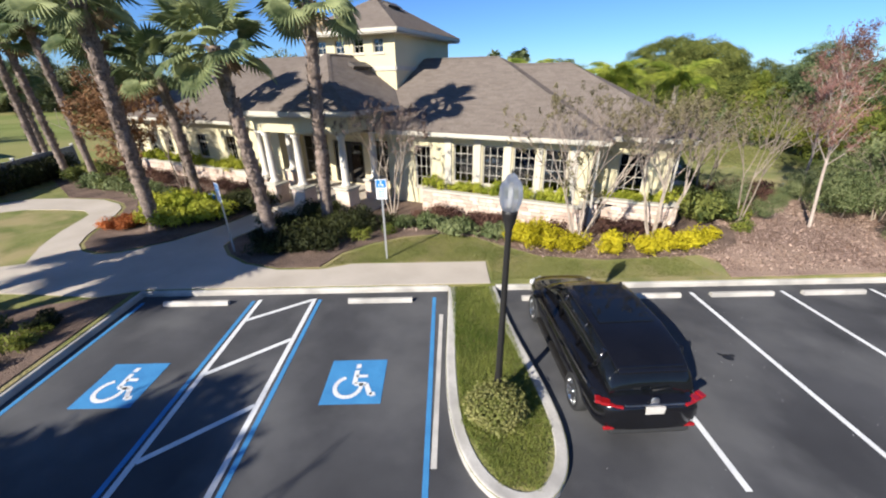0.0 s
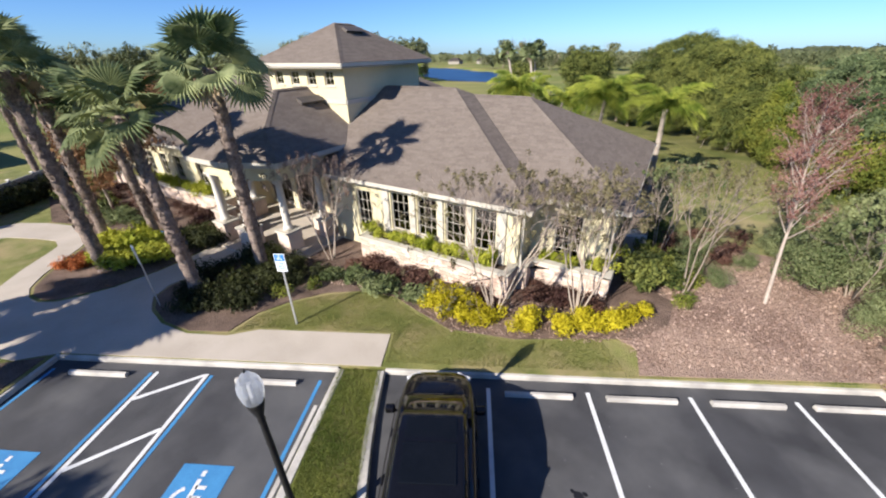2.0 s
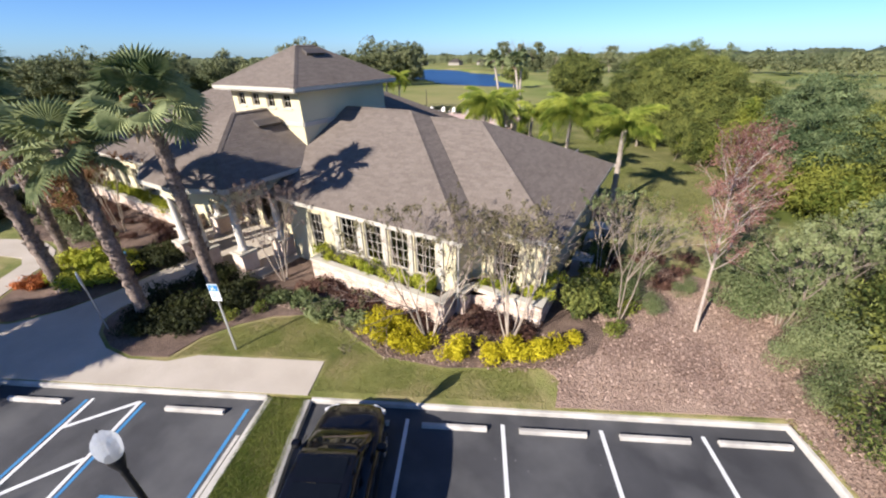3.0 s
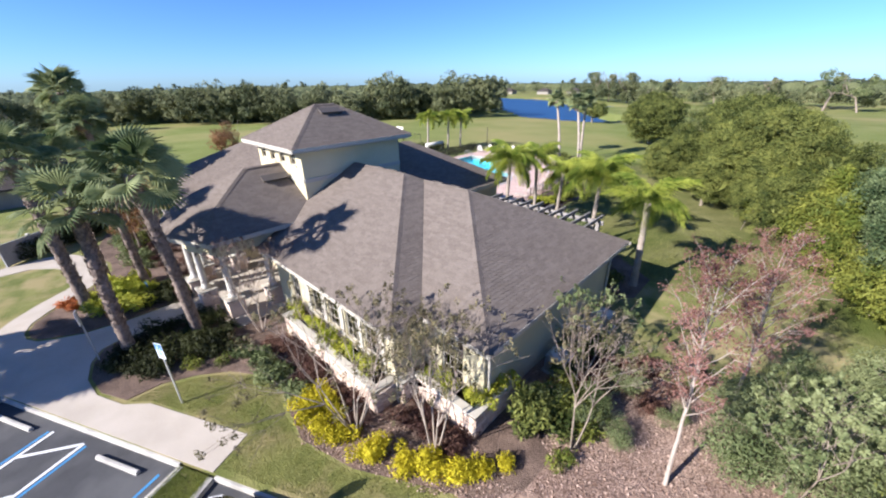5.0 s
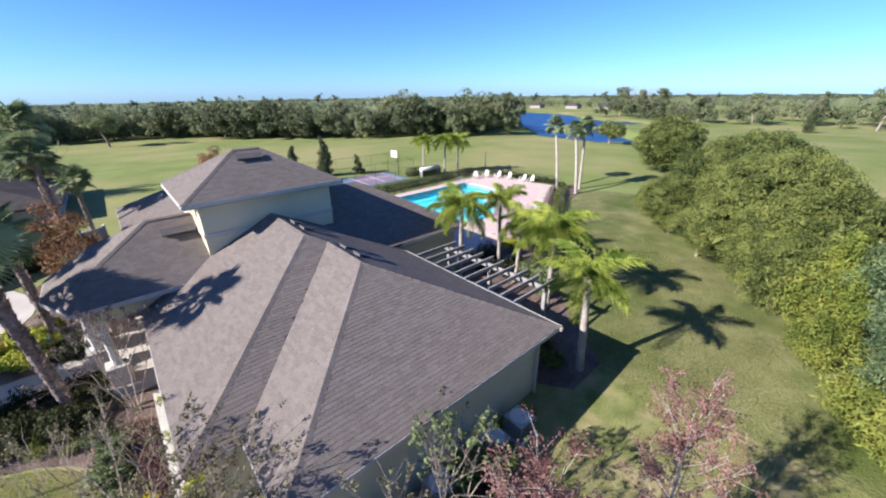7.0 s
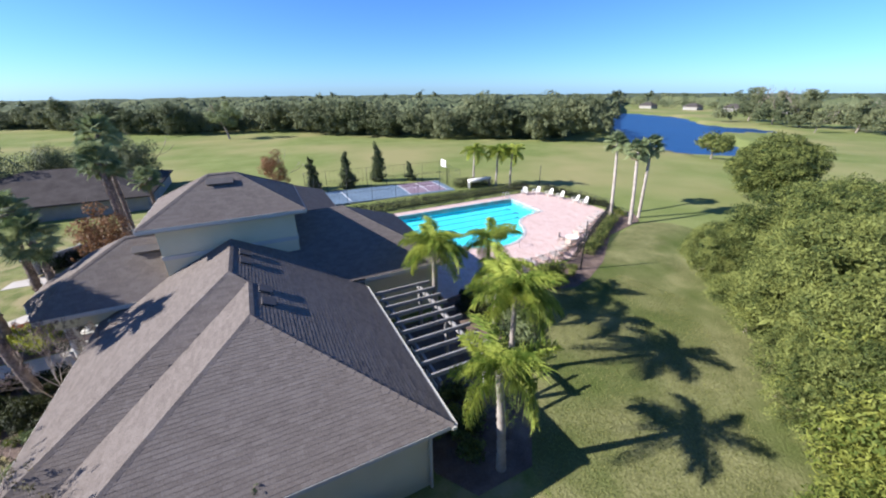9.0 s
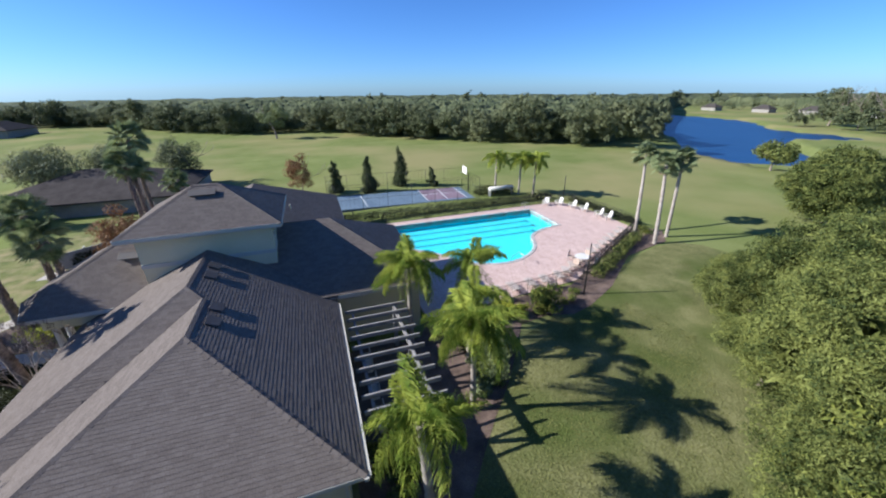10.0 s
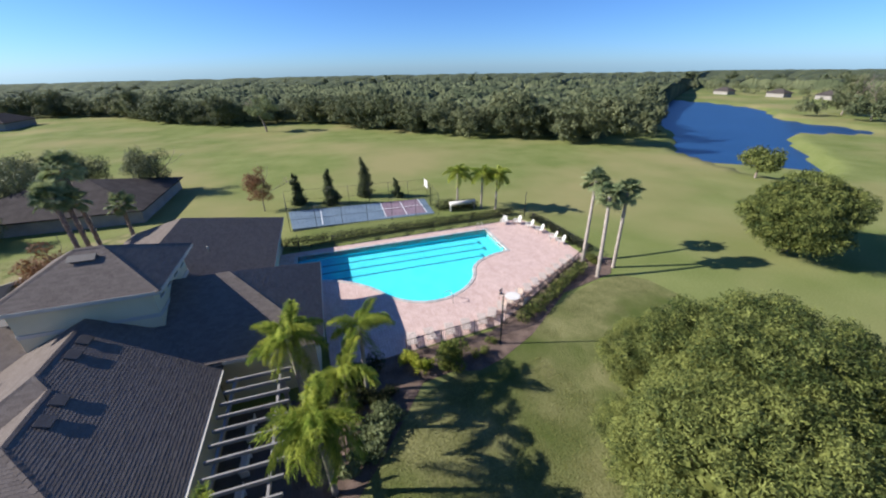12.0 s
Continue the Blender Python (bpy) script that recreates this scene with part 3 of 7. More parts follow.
# portico: a hip roof with cut corners
pz, PZT, PR = 4.7, 6.96, 16.3
OCT = [(-16.2, 17.0), (-16.2, 13.1), (-14.0, 12.1), (-11.4, 12.1), (-9.2, 13.1), (-9.2, 17.0)]
A2r, A2l = (-10.8, 14.0, 5.72), (-14.6, 14.0, 5.72)
A1 = (XT, PR, PZT)
hip_roof("portico_roof", "brown shingle hip roof over the entrance portico", [
    [(-14.0, 12.1, pz), (-11.4, 12.1, pz), A2r, A1, A2l],
    [(-11.4, 12.1, pz), (-9.2, 13.1, pz), A2r],
    [(-16.2, 13.1, pz), (-14.0, 12.1, pz), A2l],
    [(-9.2, 13.1, pz), (-9.2, 20.0, pz), (XT, 20.0, PZT), A1, A2r],
    [(-16.2, 20.0, pz), (-16.2, 13.1, pz), A2l, A1, (XT, 20.0, PZT)],
], 40)
# tower
tx0, tx1, ty0, ty1, tz = -15.9, -9.56, 17.6, 25.2, 8.06
th = (tx1 - tx0) / 2
TZ = 9.82
hip_roof("tower_roof", "brown shingle hip roof of the tower", [
    [(tx0, ty0, tz), (tx1, ty0, tz), (XT, ty0 + th, TZ)],
    [(tx1, ty0, tz), (tx1, ty1, tz), (XT, ty1 - th, TZ), (XT, ty0 + th, TZ)],
    [(tx1, ty1, tz), (tx0, ty1, tz), (XT, ty1 - th, TZ)],
    [(tx0, ty1, tz), (tx0, ty0, tz), (XT, ty0 + th, TZ), (XT, ty1 - th, TZ)],
], 50)


def wall(name, x0, y0, x1, y1, z0, z1, label="", holes=(), thick=0.25, material=None, cut=0.0):
    """A wall from (x0, y0) to (x1, y1), thick to its left; holes are (start, end, bottom, top) along it."""
    d = Vector((x1 - x0, y1 - y0))
    L = d.length
    m = Matrix.Translation((x0, y0, 0)) @ Matrix.Rotation(math.atan2(d.y, d.x), 4, "Z")
    xs = sorted({cut, L} | {q for h in holes for q in h[:2]})
    zs = sorted({z0, z1} | {q for h in holes for q in h[2:]})
    nx, nz = len(xs) - 1, len(zs) - 1

    def solid(i, k):
        if not (0 <= i < nx and 0 <= k < nz):
            return False
        x, z = (xs[i] + xs[i + 1]) / 2, (zs[k] + zs[k + 1]) / 2
        return not any(a < x < b and c < z < e for a, b, c, e in holes)
    bm = bmesh.new()
    grid = {}

    def at(i, j, k):
        if (i, j, k) not in grid:
            grid[i, j, k] = bm.verts.new((xs[i], thick * j, zs[k]))
        return grid[i, j, k]
    for i in range(nx):
        for k in range(nz):
            if not solid(i, k):
                continue
            for j in (0, 1):
                bm.faces.new((at(i, j, k), at(i + 1, j, k), at(i + 1, j, k + 1), at(i, j, k + 1)))
            for free, p, q in ((solid(i - 1, k), (i, k), (i, k + 1)), (solid(i + 1, k), (i + 1, k), (i + 1, k + 1)),
                               (solid(i, k - 1), (i, k), (i + 1, k)), (solid(i, k + 1), (i, k + 1), (i + 1, k + 1))):
                if not free:
                    bm.faces.new((at(p[0], 0, p[1]), at(q[0], 0, q[1]), at(q[0], 1, q[1]), at(p[0], 1, p[1])))
    bmesh.ops.recalc_face_normals(bm, faces=bm.faces[:])
    bmesh.ops.transform(bm, matrix=m, verts=bm.verts[:])
    return house_part(name, bm, material or M["stucco"], label), m


def window(m, a, b, c, e, nx, nz, parent):
    """A recessed window with frame, grid and pane in a hole of the wall with frame m."""
    w = link("window", bmesh.new(), None, HOUSE)
    def add(name, bm, material):
        bmesh.ops.transform(bm, matrix=HINV @ m, verts=bm.verts[:])
        return link(name, bm, material, w)
    bm = bmesh.new()
    f = 0.05
    for x0, z0, x1, z1 in ((a, c, a + f, e), (b - f, c, b, e), (a + f, c, b - f, c + f), (a + f, e - f, b - f, e)):
        box(bm, x0, 0.07, z0, x1, 0.15, z1)
    for k in range(1, nx):
        x = a + (b - a) * k / nx
        box(bm, x - 0.009, 0.09, c + f, x + 0.009, 0.112, e - f)
    for k in range(1, nz):
        z = c + (e - c) * k / nz
        box(bm, a + f, 0.088, z - 0.009, b - f, 0.114, z + 0.009)
    add("window_frame", bm, M["trim"])
    bm = bmesh.new()
    box(bm, a + f, 0.10, c + f, b - f, 0.108, e - f)
    add("pane", bm, M["glass"])
    bm = bmesh.new()
    box(bm, a - 0.06, -0.05, c - 0.08, b + 0.06, 0.06, c)
    add("window_sill", bm, M["trim"])
    return w


FZ = 3.62
front_holes = [(-7.75 + 9.2, -6.95 + 9.2, 1.2, 3.1)] + [(x + 9.2, x + 10.12, 1.6, 3.28) for x in (-5.82, -4.48, -3.16, -1.91)]
w_front, mf = wall("front_wall", -9.2, 15.64, -0.1, 15.64, 0.0, FZ, "cream stucco front wall with windows", front_holes)
for h in front_holes:
    window(mf, *h, 3, 4, w_front)
for x0, x1 in ((-6.22, -5.90), (-4.83, -4.55), (-3.49, -3.23), (-2.17, -1.98), (-0.92, -0.60)):
    bm = bmesh.new()
    box(bm, x0, 15.57, 0.0, x1, 15.638, FZ - 0.05, 0.01)
    box(bm, x0 - 0.03, 15.55, 3.36, x1 + 0.03, 15.639, 3.46, 0.01)
    house_part("pilaster", bm, M["trim"], "pale flat pilaster between the windows")
wall("front_wall", -0.1, 15.892, -0.1, 17.05, 0, FZ)
w2, m2 = wall("front_wall", -0.35, 17.05, 2.7, 17.05, 0, FZ, "", [(1.15, 2.15, 1.2, 3.1)])
window(m2, 1.15, 2.15, 1.2, 3.1, 3, 4, w2)
wall("side_wall", 2.7, 17.05, 2.7, 26.95, 0, FZ, "cream stucco side wall in shade", cut=0.252)
wall("rear_wall", 2.7, 26.95, -7.9, 26.95, 0, FZ, cut=0.252)
wall("pool_wing_wall", -8.1, 26.95, -8.1, 32.4, 0, 4.0)
wall("pool_wing_wall", -8.1, 32.4, -17.4, 32.4, 0, 4.0, cut=0.252)
wall("pool_wing_wall", -17.4, 32.4, -17.4, 28.7, 0, 4.0, cut=0.252)
wall("rear_wall", -17.4, 28.7, -30.6, 28.7, 0, FZ)
wall("side_wall", -30.6, 28.7, -30.6, 15.64, 0, FZ, cut=0.252)
lh = [(x + 30.6, x + 31.5, 1.5, 2.9) for x in (-28.3, -26.6, -24.9, -23.2, -20.6)]
w3, m3 = wall("front_wall", -30.6, 15.64, -16.4, 15.64, 0, FZ, "", lh)
for h in lh:
    window(m3, *h, 3, 3, w3)
eh = [(0.4, 2.2, 0.75, 2.95), (5.0, 6.8, 0.75, 2.95)]
we, me_ = wall("entrance_wall", -16.4, 17.2, -9.2, 17.2, 0, 4.1, "", eh + [(2.6, 4.6, 0.5, 2.8)])
for h in eh:
    window(me_, *h, 3, 3, we)
wall("entrance_wall", -16.4, 15.64, -16.4, 17.2, 0, 4.1, thick=-0.25)
wall("entrance_wall", -9.2, 17.2, -9.2, 15.64, 0, 4.1)
# tower walls
tw0, tw1, tv0, tv1 = -15.4, -10.07, 18.22, 24.6
th4 = [(x - tw0, x + 0.62 - tw0, 7.03, 7.68) for x in (-14.95, -13.75, -12.55, -11.35)]
wt, mt = wall("tower_wall", tw0, tv0, tw1, tv0, 4.2, 7.98, "cream stucco tower wall", th4)
for h in th4:
    window(mt, *h, 2, 2, wt)
wall("tower_wall", tw1, tv0, tw1, tv1, 4.2, 7.98, cut=0.252)
trh = [(0.7 + 1.25 * k, 1.3 + 1.25 * k, 7.03, 7.68) for k in range(4)]
wtr, mtr = wall("tower_wall", tw1, tv1, tw0, tv1, 4.2, 7.98, "", trh, cut=0.252)
for h in trh:
    window(mtr, *h, 2, 2, wtr)
wall("tower_wall", tw0, tv1, tw0, tv0 + 0.252, 4.2, 7.98, cut=0.252)


def trim_run(name, pts, z0, z1, out, material, label="", inset=0.0, closed=False):
    """A board along pts, with its outer face out to the right of the way."""
    bm = bmesh.new()
    n = len(pts)
    for i in range(n if closed else n - 1):
        a, b = Vector(pts[i]), Vector(pts[(i + 1) % n])
        d = (b - a)
        m = Matrix.Translation((a.x, a.y, 0)) @ Matrix.Rotation(math.atan2(d.y, d.x), 4, "Z")
        box(bm, 0, -out, z0, d.length, inset, z1, m=m)
    return house_part(name, bm, material, label)


def soffit(name, outer, z):
    bm = bmesh.new()
    bm.faces.new([bm.verts.new((x, y, z)) for x, y in outer])
    r = bmesh.ops.extrude_face_region(bm, geom=bm.faces[:])
    bmesh.ops.translate(bm, vec=(0, 0, 0.03), verts=[g for g in r["geom"] if isinstance(g, bmesh.types.BMVert)])
    bmesh.ops.recalc_face_normals(bm, faces=bm.faces[:])
    return house_part(name, bm, M["trim"])


def rect(x0, y0, x1, y1):
    return [(x0, y0), (x1, y0), (x1, y1), (x0, y1)]


trim_run("fascia", [(-9.0, yl), (xc, yl), (xc, yr), (xr, yr), (xr, yb), (-7.4, yb)], ZE - 0.17, ZE - 0.015, 0.03, M["trim"], "white fascia board and gutter")
trim_run("fascia", [(-16.5, ybl), (xl, ybl), (xl, yl), (-16.5, yl)], ZE - 0.17, ZE - 0.015, 0.03, M["trim"])
trim_run("fascia", [(wx1, 27.6), (wx1, wy), (wx0, wy), (wx0, 29.4)], wz - 0.24, wz - 0.015, 0.03, M["trim"])
trim_run("fascia", OCT, pz - 0.19, pz - 0.015, 0.04, M["trim"])
trim_run("fascia", rect(tx0, ty0, tx1, ty1), tz - 0.18, tz - 0.015, 0.04, M["trim"], closed=True)
trim_run("tower_band", rect(tw0, tv0, tw1, tv1), 6.22, 6.42, 0.05, M["trim"], closed=True)
soffit("soffit", [(-16.4, yl), (xc, yl), (xc, yr), (xr, yr), (xr, yb), (-8, yb), (-8, 29.3), (xl, ybl), (xl, yl)], ZE - 0.2)
soffit("soffit", rect(wx0, 27, wx1, wy), wz - 0.2)
soffit("soffit", OCT, pz - 0.24)
soffit("soffit", rect(tx0, ty0, tx1, ty1), tz - 0.24)
# portico frieze, floor, columns
FRZ = [(-15.7, 17.0), (-15.7, 13.5), (-13.85, 12.65), (-11.55, 12.65), (-9.7, 13.5), (-9.7, 17.0)]
trim_run("frieze", FRZ, 3.78, pz - 0.22, 0.0, M["stucco"], "cream stucco frieze over the columns", 0.35)
bm = bmesh.new()
f = bm.faces.new([bm.verts.new((x, y, 0.0)) for x, y in [(-16.4, 17.3), (-16.4, 13.5), (-13.9, 12.2), (-11.5, 12.2), (-9.0, 13.5), (-9.0, 17.3)]])
r = bmesh.ops.extrude_face_region(bm, geom=[f])
bmesh.ops.translate(bm, vec=(0, 0, 0.46), verts=[g for g in r["geom"] if isinstance(g, bmesh.types.BMVert)])
bmesh.ops.recalc_face_normals(bm, faces=bm.faces[:])
house_part("portico_floor", bm, M["concrete"], "pale concrete entrance floor")


def column(x, y):
    c = link("column", bmesh.new(), None, HOUSE, "white tapered column on a stone pedestal")
    c.matrix_local = HINV @ pose(x, y, 0.46)
    bm = bmesh.new()
    lathe(bm, [(0.23, 1.0), (0.23, 1.06), (0.19, 1.1), (0.17, 1.2), (0.165, 2.2), (0.14, 3.02), (0.17, 3.06), (0.21, 3.16), (0.21, 3.24)], 20)
    box(bm, -0.23, -0.23, 3.24, 0.23, 0.23, 3.32)
    link("shaft", bm, M["column"], c)
    bm = bmesh.new()
    box(bm, -0.38, -0.38, 0, 0.38, 0.38, 0.86, 0.01)
    ped = link("pedestal", bm, M["stone"], c, "stone faced pedestal")
    bm = bmesh.new()
    box(bm, -0.44, -0.44, 0.86, 0.44, 0.44, 0.96, 0.02)
    box(bm, -0.26, -0.26, 0.96, 0.26, 0.26, 1.0)
    link("cap", bm, M["trim"], c)


for x, y in ((-13.9, 12.95), (-12.2, 13.0), (-10.25, 13.65), (-15.4, 13.8), (-9.95, 15.5), (-15.4, 15.6)):
    column(x, y)


# ---- vegetation ----
def leaves(rng, blobs, n, size, flat=0.5, shell=0.55, dome=0.0):
    """Small leaf quads over lumps: blobs are (x, y, z, rx, ry, rz)."""
    w = np.array([b[3] * b[4] + b[4] * b[5] + b[3] * b[5] for b in blobs])
    pick = rng.choice(len(blobs), n, p=w / w.sum())
    B = np.array(blobs)[pick]
    d = rng.normal(size=(n, 3))
    d[:, 2] = np.where(rng.random(n) < dome, np.abs(d[:, 2]), d[:, 2])
    d /= np.linalg.norm(d, axis=1)[:, None]
    r = shell + (1 - shell) * rng.random(n) ** 0.5
    r *= 1 + 0.12 * rng.normal(size=n)
    c = B[:, :3] + d * r[:, None] * B[:, 3:]
    nrm = d + rng.normal(size=(n, 3)) * flat
    nrm[:, 2] += 0.3
    nrm /= np.linalg.norm(nrm, axis=1)[:, None]
    a = np.cross(nrm, rng.normal(size=(n, 3)))
    a /= np.linalg.norm(a, axis=1)[:, None] + 1e-9
    b = np.cross(nrm, a)
    s = size * (0.6 + 0.8 * rng.random(n))[:, None]
    V = np.stack([c - a * s, c - b * s * 0.55, c + a * s, c + b * s * 0.55], 1).reshape(-1, 3)
    return V


def leaf_mesh(name, V, material, sides=4):
    me = bpy.data.meshes.new(name)
    if sides == 3:
        V = V.reshape(-1, 4, 3)[:, :3].reshape(-1, 3)
    n = len(V) // sides
    me.vertices.add(len(V))
    me.vertices.foreach_set("co", np.ascontiguousarray(V, dtype=np.float32).ravel())
    me.loops.add(len(V))
    me.loops.foreach_set("vertex_index", np.arange(len(V), dtype=np.int32))
    me.polygons.add(n)
    me.polygons.foreach_set("loop_start", np.arange(0, len(V), sides, dtype=np.int32))
    me.update(calc_edges=True)
    me.validate()
    me.materials.append(material)
    return me


def crown_blobs(rng, rx, ry, h0, h1, n, lump):
    """Lumps that fill an egg-shaped crown unevenly."""
    out = []
    for _ in range(n):
        d = rng.normal(size=3)
        d /= np.linalg.norm(d)
        k = 0.35 + 0.5 * rng.random()
        r = lump * (0.6 + 0.8 * rng.random())
        out.append((d[0] * rx * k, d[1] * ry * k, (h0 + h1) / 2 + d[2] * (h1 - h0) / 2 * k, r, r, r * 0.8))
    return out


def clumped(rng, rx, ry, h0, h1, r):
    """Leafy tufts of radius r over an uneven crown of boughs, and the large lumps behind them."""
    hz = (h1 - h0) / 2
    boughs = rng.normal(size=(16, 3))
    boughs[:, 2] = np.abs(boughs[:, 2]) * 1.1 - 0.55
    boughs /= np.linalg.norm(boughs, axis=1)[:, None]
    reach = 0.74 + 0.30 * rng.random(16)
    n = int(9.0 * (rx * ry + (rx + ry) * hz) / 3 / (r * r))
    out = []
    for _ in range(n):
        d = rng.normal(size=3)
        d[2] = d[2] if d[2] > 0 or rng.random() < 0.7 else -d[2]
        d /= np.linalg.norm(d)
        dots = boughs @ d
        i = int(np.argmax(dots))
        k = reach[i] * (0.60 + 0.40 * min(1.0, max(0.0, (dots[i] - 0.62) / 0.3))) * (0.90 + 0.12 * rng.random())
        q = r * (0.6 + 0.75 * rng.random())
        out.append((d[0] * rx * k, d[1] * ry * k, (h0 + h1) / 2 + d[2] * hz * k, q, q, q * 0.8))
    core = [(b[0] * rx * 0.42, b[1] * ry * 0.42, (h0 + h1) / 2 + b[2] * hz * 0.42, rx * 0.36, ry * 0.36, hz * 0.36) for b in boughs]
    return out, core


def lumpy(rng, lumps, n, small):
    """Small twig clumps over the outsides of large lumps."""
    out = []
    for x, y, z, a, b, c in lumps:
        for _ in range(n):
            d = rng.normal(size=3)
            d[2] = abs(d[2]) * 1.2 - 0.35
            d /= np.linalg.norm(d)
            k = 0.62 + 0.34 * rng.random()
            r = small * (0.5 + 1.0 * rng.random())
            out.append((x + d[0] * a * k, y + d[1] * b * k, z + d[2] * c * k, r, r, r * 0.75))
    return out


def limbs(rng, bm, base, up, length, radius, depth, spread=0.6, seg=5, droop=0.0):
    """A branch that forks again and again; returns the tips."""
    tips = []
    p, d = Vector(base), Vector(up).normalized()
    pts, rad = [p.copy()], [radius]
    for k in range(3):
        d = (d + Vector(rng.normal(size=3)) * 0.12 + Vector((0, 0, 0.08 - droop))).normalized()
        p = p + d * length / 3
        pts.append(p.copy())
        rad.append(radius * (1 - 0.14 * (k + 1)))
    tube(bm, pts, rad, seg if depth > 1 else 4 if depth else 3, cap=False)
    if depth == 0:
        return [p]
    for k in range(2 + int(rng.random() < 0.45)):
        e = (d + Vector(rng.normal(size=3)) * spread).normalized()
        if e.z < -0.1:
            e.z *= -0.5
        tips += limbs(rng, bm, p, e, length * (0.62 + 0.25 * rng.random()), radius * 0.55, depth - 1, spread, seg, droop)
    return tips


def broad_tree(name, seed, x, y, h, rx, ry, n_blobs, lump, n_leaf, size, leaf, label, category="tree", group="", trunk=0.2, low=0.12, bark="grey_bark"):
    rng = np.random.default_rng(seed)
    e = root(name, x, y, surf(x, y) - 0.05, label, category, group)
    bm = bmesh.new()
    limbs(rng, bm, (0, 0, 0), (0.05, 0.03, 1), h * (0.38 if low > 0.1 else 0.19), trunk, 3, 0.55)
    link("trunk", bm, M[bark], e)
    if n_leaf > 15000:
        tufts_, core = clumped(rng, rx, ry, h * low, h, lump * 0.30)
        V = np.concatenate([leaves(rng, tufts_, n_leaf, size, 0.75, 0.6, 0.8), leaves(rng, core, 1800, lump * 0.28, 0.7, 0.5)])
        o = new("crown", leaf_mesh("crown", V, M[leaf], 3))
    else:
        bl = crown_blobs(rng, rx, ry, h * low, h, n_blobs, lump)
        o = new("crown", leaf_mesh("crown", leaves(rng, bl, n_leaf, size, 0.5, 0.6), M[leaf], 3))
    o.parent = e
    return e


def again(thing, x, y, rz=0.0, scale=1.0):
    thing2 = copy_thing(thing, pose(x, y, surf(x, y) - 0.05, 0, 0, rz))
    thing2.scale = (scale, scale, scale)
    return thing2


# the thicket to the side: dense round trees
OAK = broad_tree("oak_tree", 1, 6.4, 46.4, 8.2, 4.9, 4.9, 30, 1.8, 100000, 0.076, "oak_leaf", "dense dark green oak tree in the thicket", "tree", "thicket trees", 0.28, 0.02)
for x, y, r, s in ((4.4, 51.0, 40, 1.08), (-0.2, 50.4, 100, 0.62), (-0.2, 54.2, 200, 0.66)):
    again(OAK, x, y, r, s)
OAK2 = broad_tree("oak_tree", 2, 16.5, 34.0, 7.0, 4.2, 4.2, 30, 1.6, 44000, 0.084, "oak_leaf", "dense green oak tree at the lawn's edge", "tree", "thicket trees", 0.24, 0.0)
for x, y, r, s in ((21.0, 36, 60, 1.1), (24, 29, 230, 1.0), (3.0, 46.8, 15, 0.6), (8.2, 42.2, 250, 0.7), (9.8, 45.0, 320, 0.9), (8.6, 50.6, 95, 0.9), (-1.8, 53.4, 170, 0.6), (17.2, 21.0, 45, 1.05), (15.4, 16.8, 215, 0.75), (22, 24, 110, 1.3), (20.5, 15.5, 300, 1.1)):
    again(OAK2, x, y, r, s)
BRIGHT = broad_tree("vine_thicket", 3, 12.4, 33.4, 3.4, 1.9, 1.9, 20, 0.7, 7000, 0.10, "bright_leaf", "yellow green vines and saplings at the thicket's edge", "shrub", "thicket edge", 0.06, 0.0)
for x, y, r, s in ((10.6, 37.0, 50, 0.8), (14.4, 30.0, 120, 1.0), (16.0, 27.0, 200, 1.0), (13.6, 32.2, 20, 1.2), (10.2, 39.8, 75, 1.2), (9.6, 42.6, 130, 1.4)):
    again(BRIGHT, x, y, r, s)
SAGE = broad_tree("thicket_tree", 21, 13.2, 37.9, 7.3, 3.3, 3.3, 24, 1.5, 36000, 0.076, "sage_leaf", "tall grey green leafy tree at the thicket's edge", "tree", "thicket trees", 0.22, 0.0)
for x, y, r, s in ((13.6, 33.6, 60, 0.82), (17.4, 27.6, 130, 0.95), (14.9, 25.6, 250, 0.66)):
    again(SAGE, x, y, r, s)
VINE = broad_tree("climbing_vine", 22, 9.7, 41.0, 5.4, 0.55, 0.5, 26, 0.34, 2600, 0.09, "vine_leaf", "narrow column of yellow green climbing vine", "vine", "climbing vines", 0.04, 0.05)
for x, y, r, s in ((10.4, 39.4, 80, 0.85), (11.0, 38.0, 170, 1.0), (8.8, 41.2, 260, 0.75), (12.2, 34.6, 30, 0.7), (10.3, 40.9, 120, 1.15), (6.4, 42.2, 200, 0.6)):
    again(VINE, x, y, r, s)
broad_tree("round_tree", 4, -10.9, 78.6, 7.6, 5.9, 5.8, 44, 2.2, 40000, 0.14, "oak_leaf", "round dark green tree on the golf course", "tree", "", 0.3, 0.0)
broad_tree("lake_tree", 5, -31.5, 103.5, 4.6, 4.0, 3.6, 24, 1.2, 6000, 0.26, "oak_leaf", "flat crowned tree beside the lake", "tree", "", 0.22, 0.42)
broad_tree("young_tree", 6, -60.6, 7.2, 8.2, 3.6, 3.6, 26, 1.1, 8000, 0.16, "forest_leaf", "small dark green tree on the golf course", "tree", "", 0.14, 0.25)
GREY = broad_tree("shade_oak", 16, -56.0, -8.0, 8.0, 4.8, 4.8, 26, 1.5, 9000, 0.2, "forest_leaf", "grey green oak beside the neighbouring roof", "tree", "neighbour oaks", 0.25, 0.1)
for x, y, r, s in ((-64.0, -4.0, 90, 0.9), (-42.0, -4.5, 200, 0.55), (-45.5, -11.5, 150, 0.75), (-74.0, -17.0, 20, 0.8)):
    again(GREY, x, y, r, s)
RUST = broad_tree("autumn_tree", 7, -44.3, 25.4, 6.4, 2.0, 2.0, 20, 0.7, 4200, 0.14, "orange_leaf", "rusty orange autumn tree behind the clubhouse", "tree", "", 0.10, 0.12)
